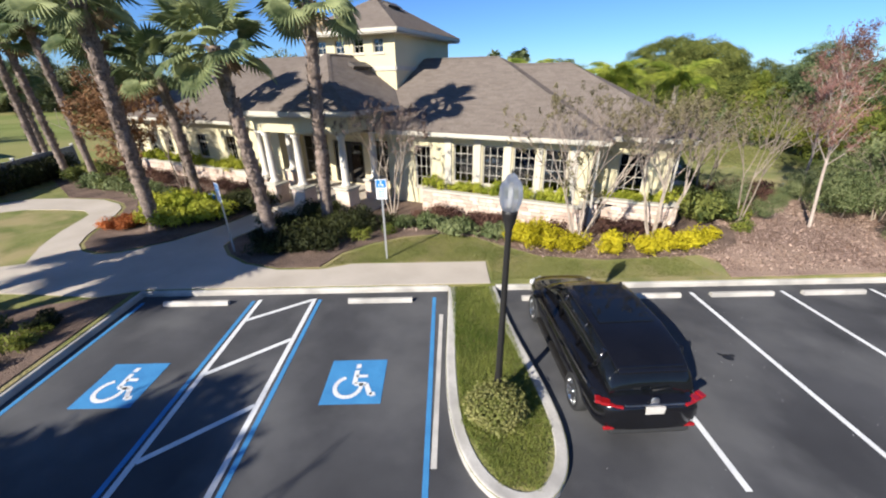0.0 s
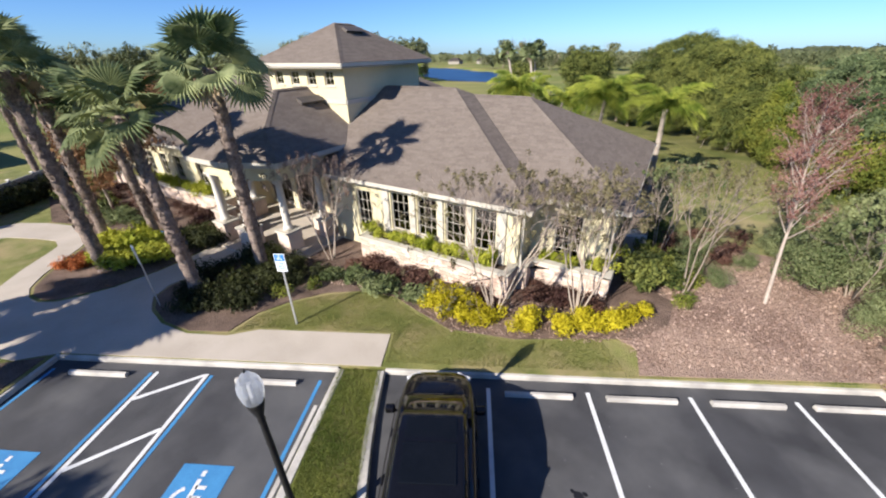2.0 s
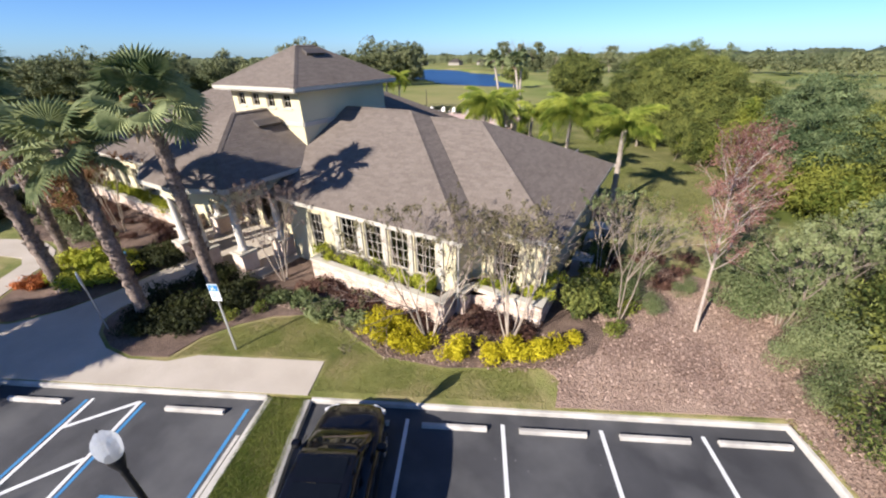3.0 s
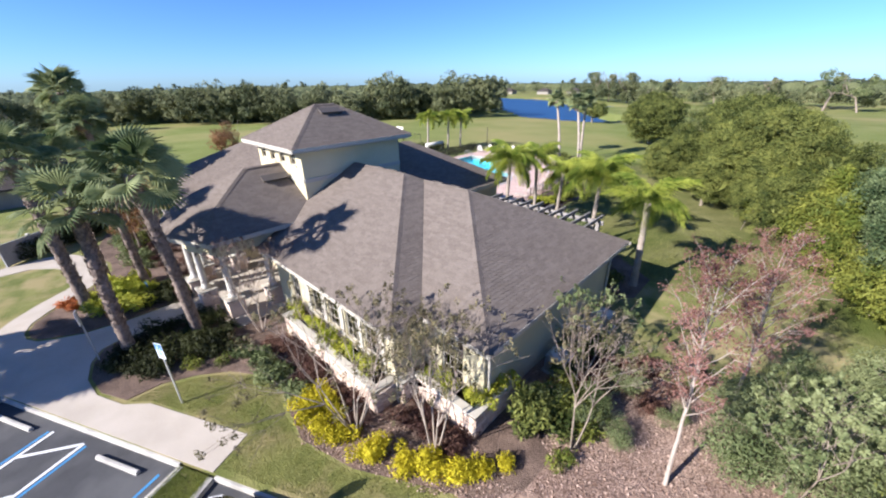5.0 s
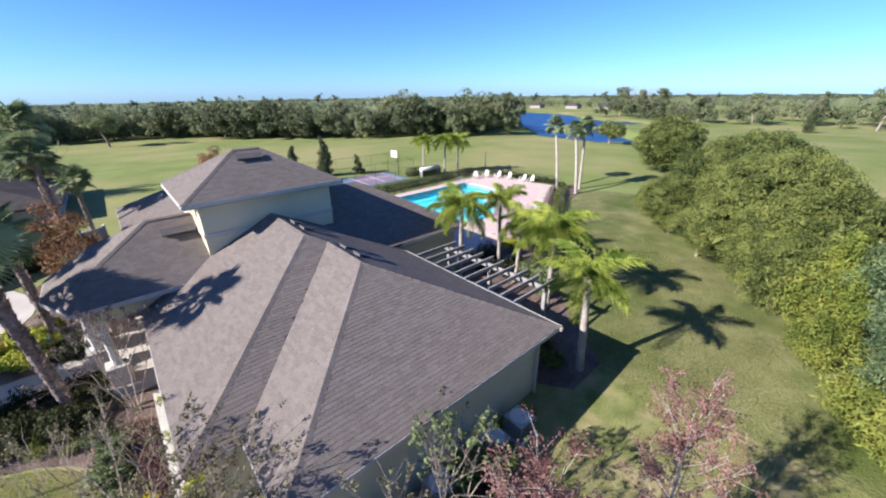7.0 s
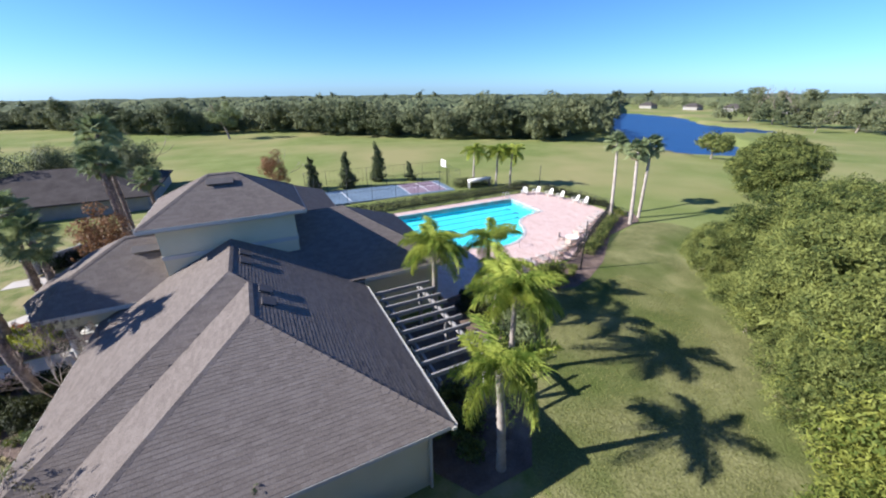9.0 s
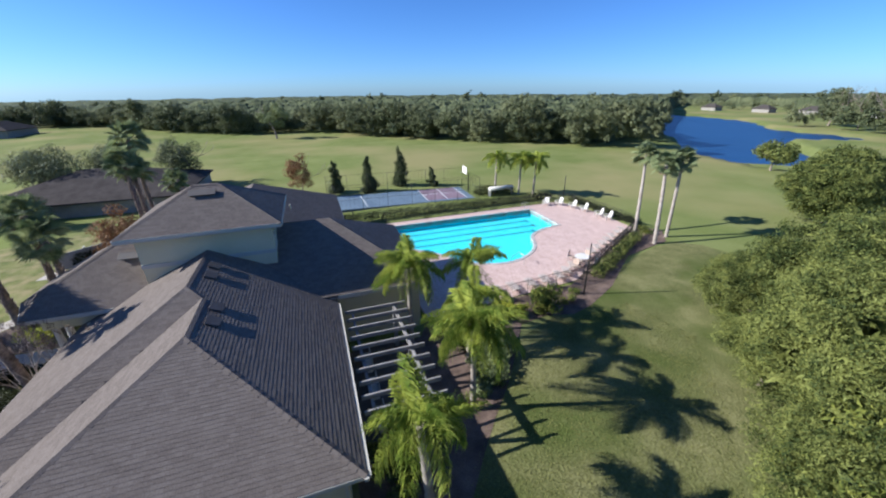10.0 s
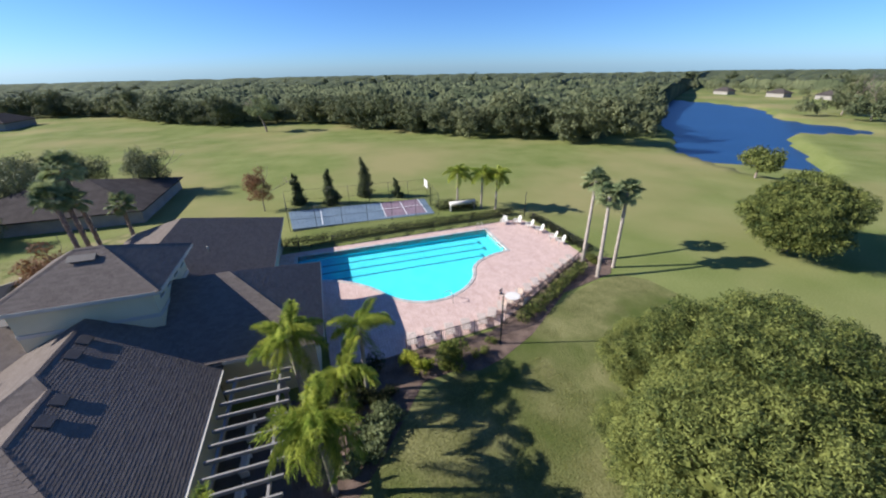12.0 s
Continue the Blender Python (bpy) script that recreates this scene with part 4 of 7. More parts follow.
again(RUST, -24.0, 11.9, 70, 0.98)


broad_tree("pale_oak", 61, -138.0, 16.6, 12.5, 5.4, 5.4, 34, 1.2, 7000, 0.26, "grey_leaf", "tall airy grey green oak before the woods", "tree", "", 0.4, 0.3)
TALL = broad_tree("tall_tree", 62, -62.0, 214.0, 14.5, 5.2, 5.2, 30, 1.5, 5000, 0.36, "forest_leaf", "tall green tree beyond the lake", "tree", "lakeside trees", 0.35, 0.15)
for x, y, r, s in ((-74, 221, 40, 0.95), (-87, 229, 100, 1.05), (-50, 195, 150, 0.5), (-44, 209, 200, 0.8), (-26, 214, 260, 0.85), (-8, 218, 20, 0.75)):
    again(TALL, x, y, r, s)
DEAD = broad_tree("airy_tree", 63, 8.5, 205.0, 15.0, 5.6, 5.6, 30, 1.0, 2600, 0.3, "grey_leaf", "tall airy greyish tree on the far golf course", "tree", "", 0.4, 0.25)
again(DEAD, 17.0, 200.0, 80, 0.85)


def cypress(x, y, h, seed):
    rng = np.random.default_rng(seed)
    e = root("conifer", x, y, surf(x, y) - 0.05, "narrow dark conifer beside the sports court", "tree", "conifers")
    bm = bmesh.new()
    tube(bm, [(0, 0, 0), (0, 0, h * 0.9)], [0.09, 0.02], 7)
    link("trunk", bm, M["grey_bark"], e)
    bl = [(rng.normal() * 0.16, rng.normal() * 0.16, h * (0.08 + 0.88 * k / 13), h * 0.2 * (1.0 - 0.78 * (k / 13) ** 1.6) * (0.8 + 0.4 * rng.random()), h * 0.2 * (1.0 - 0.78 * (k / 13) ** 1.6) * (0.8 + 0.4 * rng.random()), h * 0.08) for k in range(14)]
    o = new("crown", leaf_mesh("crown", leaves(rng, bl, 4200, 0.12), M["conifer_leaf"]))
    o.parent = e


for i, (x, y, h) in enumerate(((-44.9, 30.1, 4.6), (-43.0, 34.7, 5.2), (-44.6, 39.9, 5.9), (-42.6, 44.2, 3.0), (-5.5, 180.0, 7.5))):
    cypress(x, y, h, 60 + i)


# ---- palms ----
def fan_frond(rng, size=0.86, petiole=0.85, n=26):
    """One fan leaf: a stalk along +x and a pleated fan, whole to two thirds and split into stiff tips beyond."""
    V, F = [], []
    for k in range(4):
        x, w = petiole * k / 3, 0.028 - 0.003 * k
        V += [Vector((x, -w, 0.06 * math.sin(k))), Vector((x, w, 0.06 * math.sin(k)))]
    F += [(2 * k, 2 * k + 1, 2 * k + 3, 2 * k + 2) for k in range(3)]
    turn, fold = rng.normal() * 0.10, 0.22 + 0.2 * rng.random()

    def at(a, r, up):
        """A point of the fan at angle a and reach r; the fan folds along its middle and hangs towards its rim."""
        x, y = r * math.cos(a), r * math.sin(a)
        return Vector((petiole + x, y + turn * r, up + fold * abs(y) - 0.42 * r * r * (0.8 + 0.5 * abs(math.sin(a)))))
    span = radians(252)
    o = len(V)
    for k in range(2 * n + 1):
        a = span * (k / (2 * n) - 0.5)
        V += [at(a, 0.04, 0), at(a, size * (0.62 + 0.06 * math.cos(a)), 0.028 if k % 2 else -0.022)]
    for k in range(2 * n):
        F.append((o + 2 * k, o + 2 * k + 2, o + 2 * k + 3, o + 2 * k + 1))
    for k in range(n):
        a = span * ((2 * k + 1) / (2 * n) - 0.5) + 0.03 * rng.normal()
        b, c = o + 4 * k + 1, o + 4 * k + 5
        L = size * (0.94 + 0.10 * math.cos(a)) * (0.88 + 0.2 * rng.random())
        i = len(V)
        V += [at(a, L, -0.03 - 0.16 * rng.random() ** 2)]
        F += [(b, o + 4 * k + 3, i), (o + 4 * k + 3, c, i)]
    return V, F


def feather_frond(rng, length=2.2, leaflet=0.60):
    """One feather leaf: an arching rib along +x with a plume of thin hanging leaflets."""
    V, F = [], []
    n = 56
    rib = []
    bow = 0.64 + 0.25 * rng.random()
    for k in range(n + 1):
        t = k / n
        rib.append(Vector((length * (t - 0.20 * t * t), 0.10 * length * t * t * rng.random(), length * (0.30 * t - bow * t * t))))
    for k in range(n):
        i = len(V)
        w = 0.022 * (1 - 0.8 * k / n)
        V.extend([rib[k] + Vector((0, -w, 0)), rib[k] + Vector((0, w, 0)), rib[k + 1] + Vector((0, w, 0)), rib[k + 1] + Vector((0, -w, 0))])
        F.append((i, i + 1, i + 2, i + 3))
        if k < 7:
            continue
        L = leaflet * math.sin(math.pi * min(0.93, 0.25 + 0.62 * k / n))
        for s in (-1, 1) * 3:
            d = Vector((0.35 + 0.4 * rng.random(), s * (0.35 + 0.65 * rng.random()), 0.1 + 0.6 * rng.normal())).normalized()
            m = L * (0.75 + 0.5 * rng.random())
            p, q = rib[k], rib[k] + d * m * 0.5
            e = q + d * m * 0.35 - Vector((0, 0, m * (0.35 + 0.4 * rng.random())))
            a = Vector((0.017, 0, 0.008))
            i = len(V)
            V.extend([p - a * 0.5, p + a * 0.5, q + a, q - a, e])
            F.extend([(i, i + 1, i + 2, i + 3), (i + 3, i + 2, i + 4)])
    return V, F


def frond_meshes(kind, count, seed, material, **kw):
    out = []
    rng = np.random.default_rng(seed)
    for _ in range(count):
        V, F = kind(rng, **kw)
        me = bpy.data.meshes.new("frond")
        me.from_pydata([tuple(v) for v in V], [], F)
        me.materials.append(material)
        out.append(me)
    return out


FAN = frond_meshes(fan_frond, 3, 5, M["fan_leaf"])
FAN_DEAD = frond_meshes(fan_frond, 1, 6, M["dead_leaf"], size=0.6, petiole=0.6, n=12)
FEATHER = frond_meshes(feather_frond, 4, 7, M["queen_leaf"])


def palm(x, y, top, kind, seed, label, r0=0.2, r1=0.15, fronds=30, scale=1.0, group="", boots=True, name="fan_palm"):
    """A palm from its foot at x, y to the crown's heart at top (x, y, z)."""
    rng = np.random.default_rng(seed)
    z = surf(x, y)
    e = root(name, x, y, z - 0.05, label, "palm", group)
    t = Vector((top[0] - x, top[1] - y, top[2] - z + 0.05))
    bm = bmesh.new()
    n = max(8, int(t.z / 0.16))
    pts, rad = [], []
    for k in range(n + 1):
        f = k / n
        bend = t * f + Vector((t.x, t.y, 0)) * (f * f - f) * 0.5
        pts.append(bend)
        r = r0 * 1.35 if k == 0 else r0 + (r1 - r0) * f
        rad.append(r * (1.0 + (0.10 if k % 2 else -0.05) + 0.06 * rng.normal()))
    tube(bm, pts, rad, 10)
    if boots:
        for k in range(int(n * 7)):
            f = 0.26 + 0.74 * rng.random() if boots == 1 else 0.6 + 0.4 * rng.random()
            i = min(n - 1, int(f * n))
            a = rng.random() * 2 * math.pi
            o = Vector((math.cos(a), math.sin(a), 0))
            c = pts[i] + o * rad[i] * 0.95
            s = Vector((-o.y, o.x, 0)) * 0.085
            v = [bm.verts.new(q) for q in (c - s, c + s, c + o * (0.06 + 0.07 * rng.random()) + Vector((0, 0, 0.16 + 0.08 * rng.random())))]
            bm.faces.new(v)
    link("trunk", bm, M["bark"] if boots else M["palm_ring"], e)
    fan = kind == "fan"
    for k in range(fronds):
        f = (k + 0.5) / fronds
        el = (80 - 125 * f) if fan else (70 - 95 * f)
        az = k * 137.5 + rng.normal() * 10
        dead = fan and f > 0.93
        me = FAN_DEAD[0] if dead else FAN[k % 3] if fan else FEATHER[k % 4]
        o = new("frond", me)
        o.parent = e
        s = scale * (0.85 + 0.3 * rng.random())
        o.matrix_local = Matrix.Translation(t) @ pose(0, 0, 0, 0, 0, az) @ pose(0, 0, 0, 0, -el, 0) @ pose(0, 0, 0, rng.normal() * 25, 0, 0) @ Matrix.Scale(s, 4)
    return e


FP = "tall fan palm with shaggy brown trunk"
palm(-9.9, 11.8, (-8.9, 11.3, 8.1), "fan", 11, FP, 0.24, 0.18, 19, 1.0, "entrance palms")
palm(-10.4, 9.35, (-11.4, 9.5, 6.8), "fan", 12, FP, 0.24, 0.18, 20, 1.06, "entrance palms")
palm(-17.0, 11.1, (-17.0, 10.9, 6.2), "fan", 13, FP, 0.2, 0.16, 18, 0.98, "entrance palms")
palm(-18.4, 9.6, (-18.3, 9.7, 7.6), "fan", 19, FP, 0.22, 0.17, 19, 1.02, "entrance palms")
palm(-16.1, 8.5, (-15.6, 8.3, 8.3), "fan", 14, FP, 0.25, 0.2, 20, 1.06, "entrance palms")
palm(-30.5, 11.6, (-30.6, 11.4, 8.0), "fan", 15, FP, 0.2, 0.16, 28, 1.05, "far palms")
palm(-28.2, 12.0, (-28.4, 11.8, 8.9), "fan", 16, FP, 0.2, 0.16, 28, 1.05, "far palms")
palm(-32.6, 11.4, (-32.0, 11.4, 10.6), "fan", 17, FP, 0.2, 0.16, 28, 1.1, "far palms")
palm(-36.0, 12.9, (-36.0, 12.9, 5.6), "fan", 18, FP, 0.18, 0.15, 24, 0.95, "far palms")
palm(-15.0, -1.7, (-14.8, -1.6, 5.9), "fan", 24, FP, 0.22, 0.17, 34, 1.25, "bed palms")
palm(-13.6, -1.2, (-13.7, -1.1, 5.2), "fan", 25, FP, 0.22, 0.17, 34, 1.2, "bed palms")
palm(-17.6, -2.9, (-17.5, -2.7, 6.0), "fan", 26, FP, 0.22, 0.17, 34, 1.25, "bed palms")
palm(-15.2, 0.3, (-15.1, 0.4, 6.4), "fan", 27, FP, 0.22, 0.17, 34, 1.2, "bed palms")
TP = "slender fan palm at the pool fence corner"
palm(-15.9, 57.6, (-18.2, 59.6, 8.2), "fan", 21, TP, 0.17, 0.13, 24, 0.85, "corner palms", boots=0)
palm(-12.9, 57.0, (-14.5, 58.2, 7.9), "fan", 22, TP, 0.18, 0.14, 24, 0.85, "corner palms", boots=0)
palm(-13.9, 59.6, (-14.2, 59.8, 8.2), "fan", 23, TP, 0.17, 0.13, 24, 0.85, "corner palms", boots=0)
QP = "queen palm with yellow green feather fronds"
palm(-6.5, 31.4, (-6.3, 31.35, 5.75), "feather", 31, QP, 0.15, 0.12, 17, 1.0, "queen palms", 0, "queen_palm")
palm(-6.2, 35.0, (-6.4, 35.1, 5.4), "feather", 32, QP, 0.13, 0.10, 11, 0.9, "queen palms", 0, "queen_palm")
palm(-3.8, 33.9, (-3.6, 34.0, 4.9), "feather", 36, QP, 0.13, 0.10, 10, 0.9, "queen palms", 0, "queen_palm")
palm(-0.6, 32.8, (-0.45, 32.65, 5.4), "feather", 33, QP, 0.14, 0.11, 17, 1.05, "queen palms", 0, "queen_palm")
palm(3.4, 29.5, (3.3, 29.2, 5.3), "feather", 35, QP, 0.18, 0.13, 12, 1.0, "queen palms", 0, "queen_palm")
for i, (x, y, h) in enumerate(((-35.2, 51.3, 5.7), (-33.6, 54.2, 5.6), (-32.4, 55.8, 5.5))):
    palm(x, y, (x + 0.2, y, h), "feather", 40 + i, "queen palm with drooping fronds beyond the pool", 0.15, 0.12, 15, 0.95, "far queen palms", 0, "queen_palm")


# ---- bare and red trees ----
def crepe(seed, x, y, h, stems, label, spread=0.34, heads="dry_leaf", bark="pale_bark", twig="dry_twig", n_heads=26, size=0.032, group="crepe myrtles", foot=0.12):
    """A vase of straight pale stems that fork into fine upright twigs with dry seed heads."""
    rng = np.random.default_rng(seed)
    e = root("crepe_myrtle", x, y, surf(x, y) - 0.03, label, "tree", group)
    fine, tips = bmesh.new(), []

    def shoot(bm, p, d, L, r, seg, wob):
        pts, rad = [p.copy()], [r]
        for k in range(3):
            d = (d + Vector(rng.normal(size=3)) * wob + Vector((0, 0, 0.05))).normalized()
            p = p + d * L / 3
            pts.append(p.copy())
            rad.append(r * (1 - 0.16 * (k + 1)))
        tube(bm, pts, rad, seg, cap=False)
        return p, d, pts
    for k in range(stems):
        a = 2 * math.pi * k / stems + rng.random() * 0.8
        o = Vector((math.cos(a), math.sin(a), 0))
        stem = bmesh.new()
        p, d, _ = shoot(stem, o * foot, (o * spread * (0.6 + 0.6 * rng.random()) + Vector((0, 0, 1))).normalized(), h * 0.40, 0.034, 7, 0.04)
        for _ in range(3):
            q, dq, _ = shoot(stem, p, (d + Vector(rng.normal(size=3)) * 0.30).normalized(), h * 0.22, 0.022, 5, 0.06)
            for _ in range(3):
                u, du, _ = shoot(fine, q, (dq + Vector(rng.normal(size=3)) * 0.36).normalized(), h * 0.19 * (0.7 + 0.6 * rng.random()), 0.011, 4, 0.08)
                for _ in range(4):
                    w, _, way = shoot(fine, u, (du + Vector(rng.normal(size=3)) * 0.42).normalized(), h * 0.15 * (0.6 + 0.8 * rng.random()), 0.006, 3, 0.10)
                    if rng.random() < 0.7:
                        tips.append(w)
        link("stem", stem, M[bark], e)
    tagged(link("twig_crown", fine, M[twig], e), "fine dry twigs", kind="stuff")
    bl = [(t.x, t.y, t.z, 0.10, 0.10, 0.15) for t in tips]
    o = new("seed_crown", leaf_mesh("seed_crown", leaves(rng, bl, len(bl) * n_heads, size, 1.0, 0.1), M[heads]))
    o.parent = e
    tagged(o, "sparse leaves and seed heads", kind="stuff")


CM = "nearly bare crepe myrtle with dry brown seed heads"
crepe(1, -0.15, 13.8, 5.5, 7, CM, 0.40, "olive_leaf", foot=0.09, n_heads=24, size=0.036)
crepe(2, 2.35, 15.1, 5.1, 7, CM, 0.38, "olive_leaf", foot=0.09, n_heads=24, size=0.036)
crepe(3, -8.0, 13.9, 4.8, 5, CM, 0.34)
TG = "thin many-stemmed tree with sparse green leaves"
crepe(4, 5.5, 18.0, 4.9, 3, "thin forked tree with sparse olive leaves", 0.13, "olive_leaf", "grey_bark", "dry_twig", 12, 0.045, foot=0.06)
crepe(5, 4.4, 20.4, 4.2, 4, TG, 0.26, "grey_leaf", "grey_bark", "grey_bark", 12, 0.055)
crepe(6, -20.8, 12.7, 4.6, 4, "bare autumn tree with a few orange leaves", 0.26, "orange_leaf", "grey_bark", "grey_bark", 24, 0.05)


def red_maple(seed, x, y, top, wide, label, n_leaf):
    """An upright young maple: straight pale trunk, steep side branches, sparse leaves."""
    rng = np.random.default_rng(seed)
    z = surf(x, y)
    e = root("red_maple", x, y, z - 0.03, label, "tree", "red maples")
    t = Vector((top[0] - x, top[1] - y, top[2] - z))
    bm = bmesh.new()
    n = 12
    pts = [t * (k / n) + Vector((rng.normal(), rng.normal(), 0)) * (0.03 if k else 0) for k in range(n + 1)]
    tube(bm, pts, [0.058 * (1 - 0.93 * k / n) + 0.006 for k in range(n + 1)], 8, cap=False)
    spots = []
    for k in range(34):
        f = 0.36 + 0.58 * (k / 34)
        i = min(n - 1, int(f * n))
        p = pts[i] + (pts[i + 1] - pts[i]) * (f * n - i)
        a = k * 2.4 + rng.normal() * 0.3
        L = wide * (0.5 + 0.8 * math.sin(math.pi * min(1, 0.12 + 0.85 * (f - 0.1)))) * (0.75 + 0.5 * rng.random())
        d = (Vector((math.cos(a), math.sin(a), 1.5)) + Vector(rng.normal(size=3)) * 0.12).normalized()
        way = [p, p + d * L * 0.5, p + d * L + Vector((0, 0, 0.15 * L))]
        tube(bm, way, [0.030 * (1.1 - f), 0.018 * (1.1 - f) + 0.003, 0.004], 5, cap=False)
        for _ in range(5):
            s = way[0].lerp(way[2], 0.35 + 0.65 * rng.random())
            q = s + (d + Vector(rng.normal(size=3)) * 0.55).normalized() * L * (0.25 + 0.25 * rng.random())
            tube(bm, [s, q], [0.009, 0.003], 3, cap=False)
            for g in (0.3, 0.65, 1.0):
                if rng.random() < 0.75:
                    c = s.lerp(q, g)
                    spots.append((c.x, c.y, c.z, 0.15, 0.15, 0.17))
    link("trunk", bm, M["maple_bark"], e, "straight pale trunk and branches")
    o = new("crown", leaf_mesh("crown", leaves(rng, spots, n_leaf, 0.03, 1.0, 0.1), M["red_leaf"]))
    o.parent = e


RM = "young maple with sparse pinkish red leaves"
red_maple(7, 7.95, 18.75, (7.6, 19.9, 6.95), 0.95, RM, 7500)
red_maple(8, 8.9, 22.9, (8.6, 24.0, 6.2), 1.05, "young maple with dull red and brown leaves", 8500)
crepe(9, 12.4, 22.0, 4.3, 4, "grey green leafy sapling at the thicket", 0.36, "grey_leaf", "grey_bark", "grey_bark", 40, 0.05, "saplings")
crepe(10, 10.6, 20.6, 3.8, 4, "grey green leafy sapling at the thicket", 0.40, "grey_leaf", "grey_bark", "grey_bark", 40, 0.05, "saplings")
broad_tree("scrub_oak", 11, 13.4, 18.6, 4.8, 2.3, 2.3, 20, 1.1, 26000, 0.066, "oak_leaf", "low leafy green scrub oak beside the mulch", "tree", "scrub oaks", 0.10, 0.0)
broad_tree("scrub_oak", 12, 12.6, 15.6, 3.2, 1.7, 1.7, 16, 0.7, 9000, 0.06, "oak_leaf", "low leafy green scrub oak beside the mulch", "tree", "scrub oaks", 0.08, 0.0)
SCRUB = broad_tree("scrub_bush", 13, 10.9, 20.8, 2.3, 1.3, 1.3, 14, 0.5, 5200, 0.05, "grey_leaf", "low grey green leafy scrub at the mulch's edge", "shrub", "scrub bushes", 0.04, 0.0)
for x, y, r, s in ((11.9, 19.0, 50, 1.1), (12.6, 20.6, 120, 1.3), (10.2, 18.6, 200, 0.7), (11.2, 22.9, 260, 1.0), (13.4, 22.8, 310, 1.2), (11.3, 16.8, 30, 0.8), (13.4, 14.2, 85, 1.0), (9.6, 21.4, 160, 0.6), (5.2, 19.4, 230, 0.7), (4.2, 18.6, 15, 0.6), (6.6, 19.2, 75, 0.5), (5.8, 21.6, 140, 0.6), (7.4, 21.2, 190, 0.45), (9.5, 20.6, 75, 1.1), (10.7, 22.6, 140, 1.3), (11.8, 24.4, 190, 1.35), (12.6, 26.2, 20, 1.2), (10.2, 24.6, 260, 0.95), (11.3, 18.2, 300, 1.0), (9.0, 22.9, 45, 0.8)):
    again(SCRUB, x, y, r, s)


# ---- pool terrace ----
DZ = 0.86
DECK = TERRACE
CURVE = [(-20.7, 51.7), (-20.35, 49.7), (-19.5, 47.85), (-18.4, 46.8), (-16.8, 46.3), (-15.2, 44.9), (-14.2, 43.0), (-14.1, 41.2), (-14.8, 39.5), (-15.9, 38.3), (-17.7, 37.2), (-19.3, 35.6), (-20.3, 34.0), (-20.9, 32.0), (-20.9, 30.4)]
POOL = [(-26.5, 30.4), (-26.6, 51.8), CURVE[0]] + [(a[0] * (1 - f) + b[0] * f, a[1] * (1 - f) + b[1] * f) for a, b in zip(CURVE, CURVE[1:]) for f in (0.25, 0.75)] + [CURVE[-1]]


def ring_patch(name, outer, hole, z, material, label, category):
    """A flat sheet with a hole, and skirts down both edges."""
    bm = bmesh.new()
    allp = outer + hole
    vs = [bm.verts.new((x, y, z)) for x, y in allp]
    for tri in tessellate_polygon([[Vector((x, y, 0)) for x, y in outer], [Vector((x, y, 0)) for x, y in hole]]):
        bm.faces.new([vs[k] for k in tri])
    bmesh.ops.recalc_face_normals(bm, faces=bm.faces[:])
    if sum(f.normal.z for f in bm.faces) < 0:
        bmesh.ops.reverse_faces(bm, faces=bm.faces[:])
    r = bmesh.ops.extrude_edge_only(bm, edges=[e for e in bm.edges if e.is_boundary])
    bmesh.ops.translate(bm, vec=(0, 0, -0.5), verts=[g for g in r["geom"] if isinstance(g, bmesh.types.BMVert)])
    return tagged(link(name, bm, material), label, category, kind="structure")


def paver_mat():
    m = mat("pink_pavers", (0.52, 0.37, 0.315), (0.68, 0.515, 0.445), 1.0, 30, 0.85, 0.2)
    n, l = m.node_tree.nodes, m.node_tree.links
    geo, br = n.new("ShaderNodeNewGeometry"), n.new("ShaderNodeTexBrick")
    br.inputs["Scale"].default_value = 1.0
    br.inputs["Mortar Size"].default_value = 0.012
    br.inputs["Brick Width"].default_value, br.inputs["Row Height"].default_value = 0.42, 0.21
    br.inputs["Color1"].default_value, br.inputs["Color2"].default_value, br.inputs["Mortar"].default_value = (1, 1, 1, 1), (0.88, 0.84, 0.82, 1), (0.72, 0.66, 0.63, 1)
    l.new(geo.outputs["Position"], br.inputs["Vector"])
    mx = n.new("ShaderNodeMixRGB")
    mx.blend_type, mx.inputs[0].default_value = "MULTIPLY", 1.0
    old = n["Principled BSDF"].inputs["Base Color"].links[0].from_socket
    l.new(old, mx.inputs[1])
    l.new(br.outputs["Color"], mx.inputs[2])
    l.new(mx.outputs[0], n["Principled BSDF"].inputs["Base Color"])
    return m


M["deck"] = paver_mat()
POOLS = smooth_poly(POOL, 0)
ring_patch("pool_deck", DECK, POOLS, DZ + 0.02, M["deck"], "pink paver terrace round the pool", "terrace")


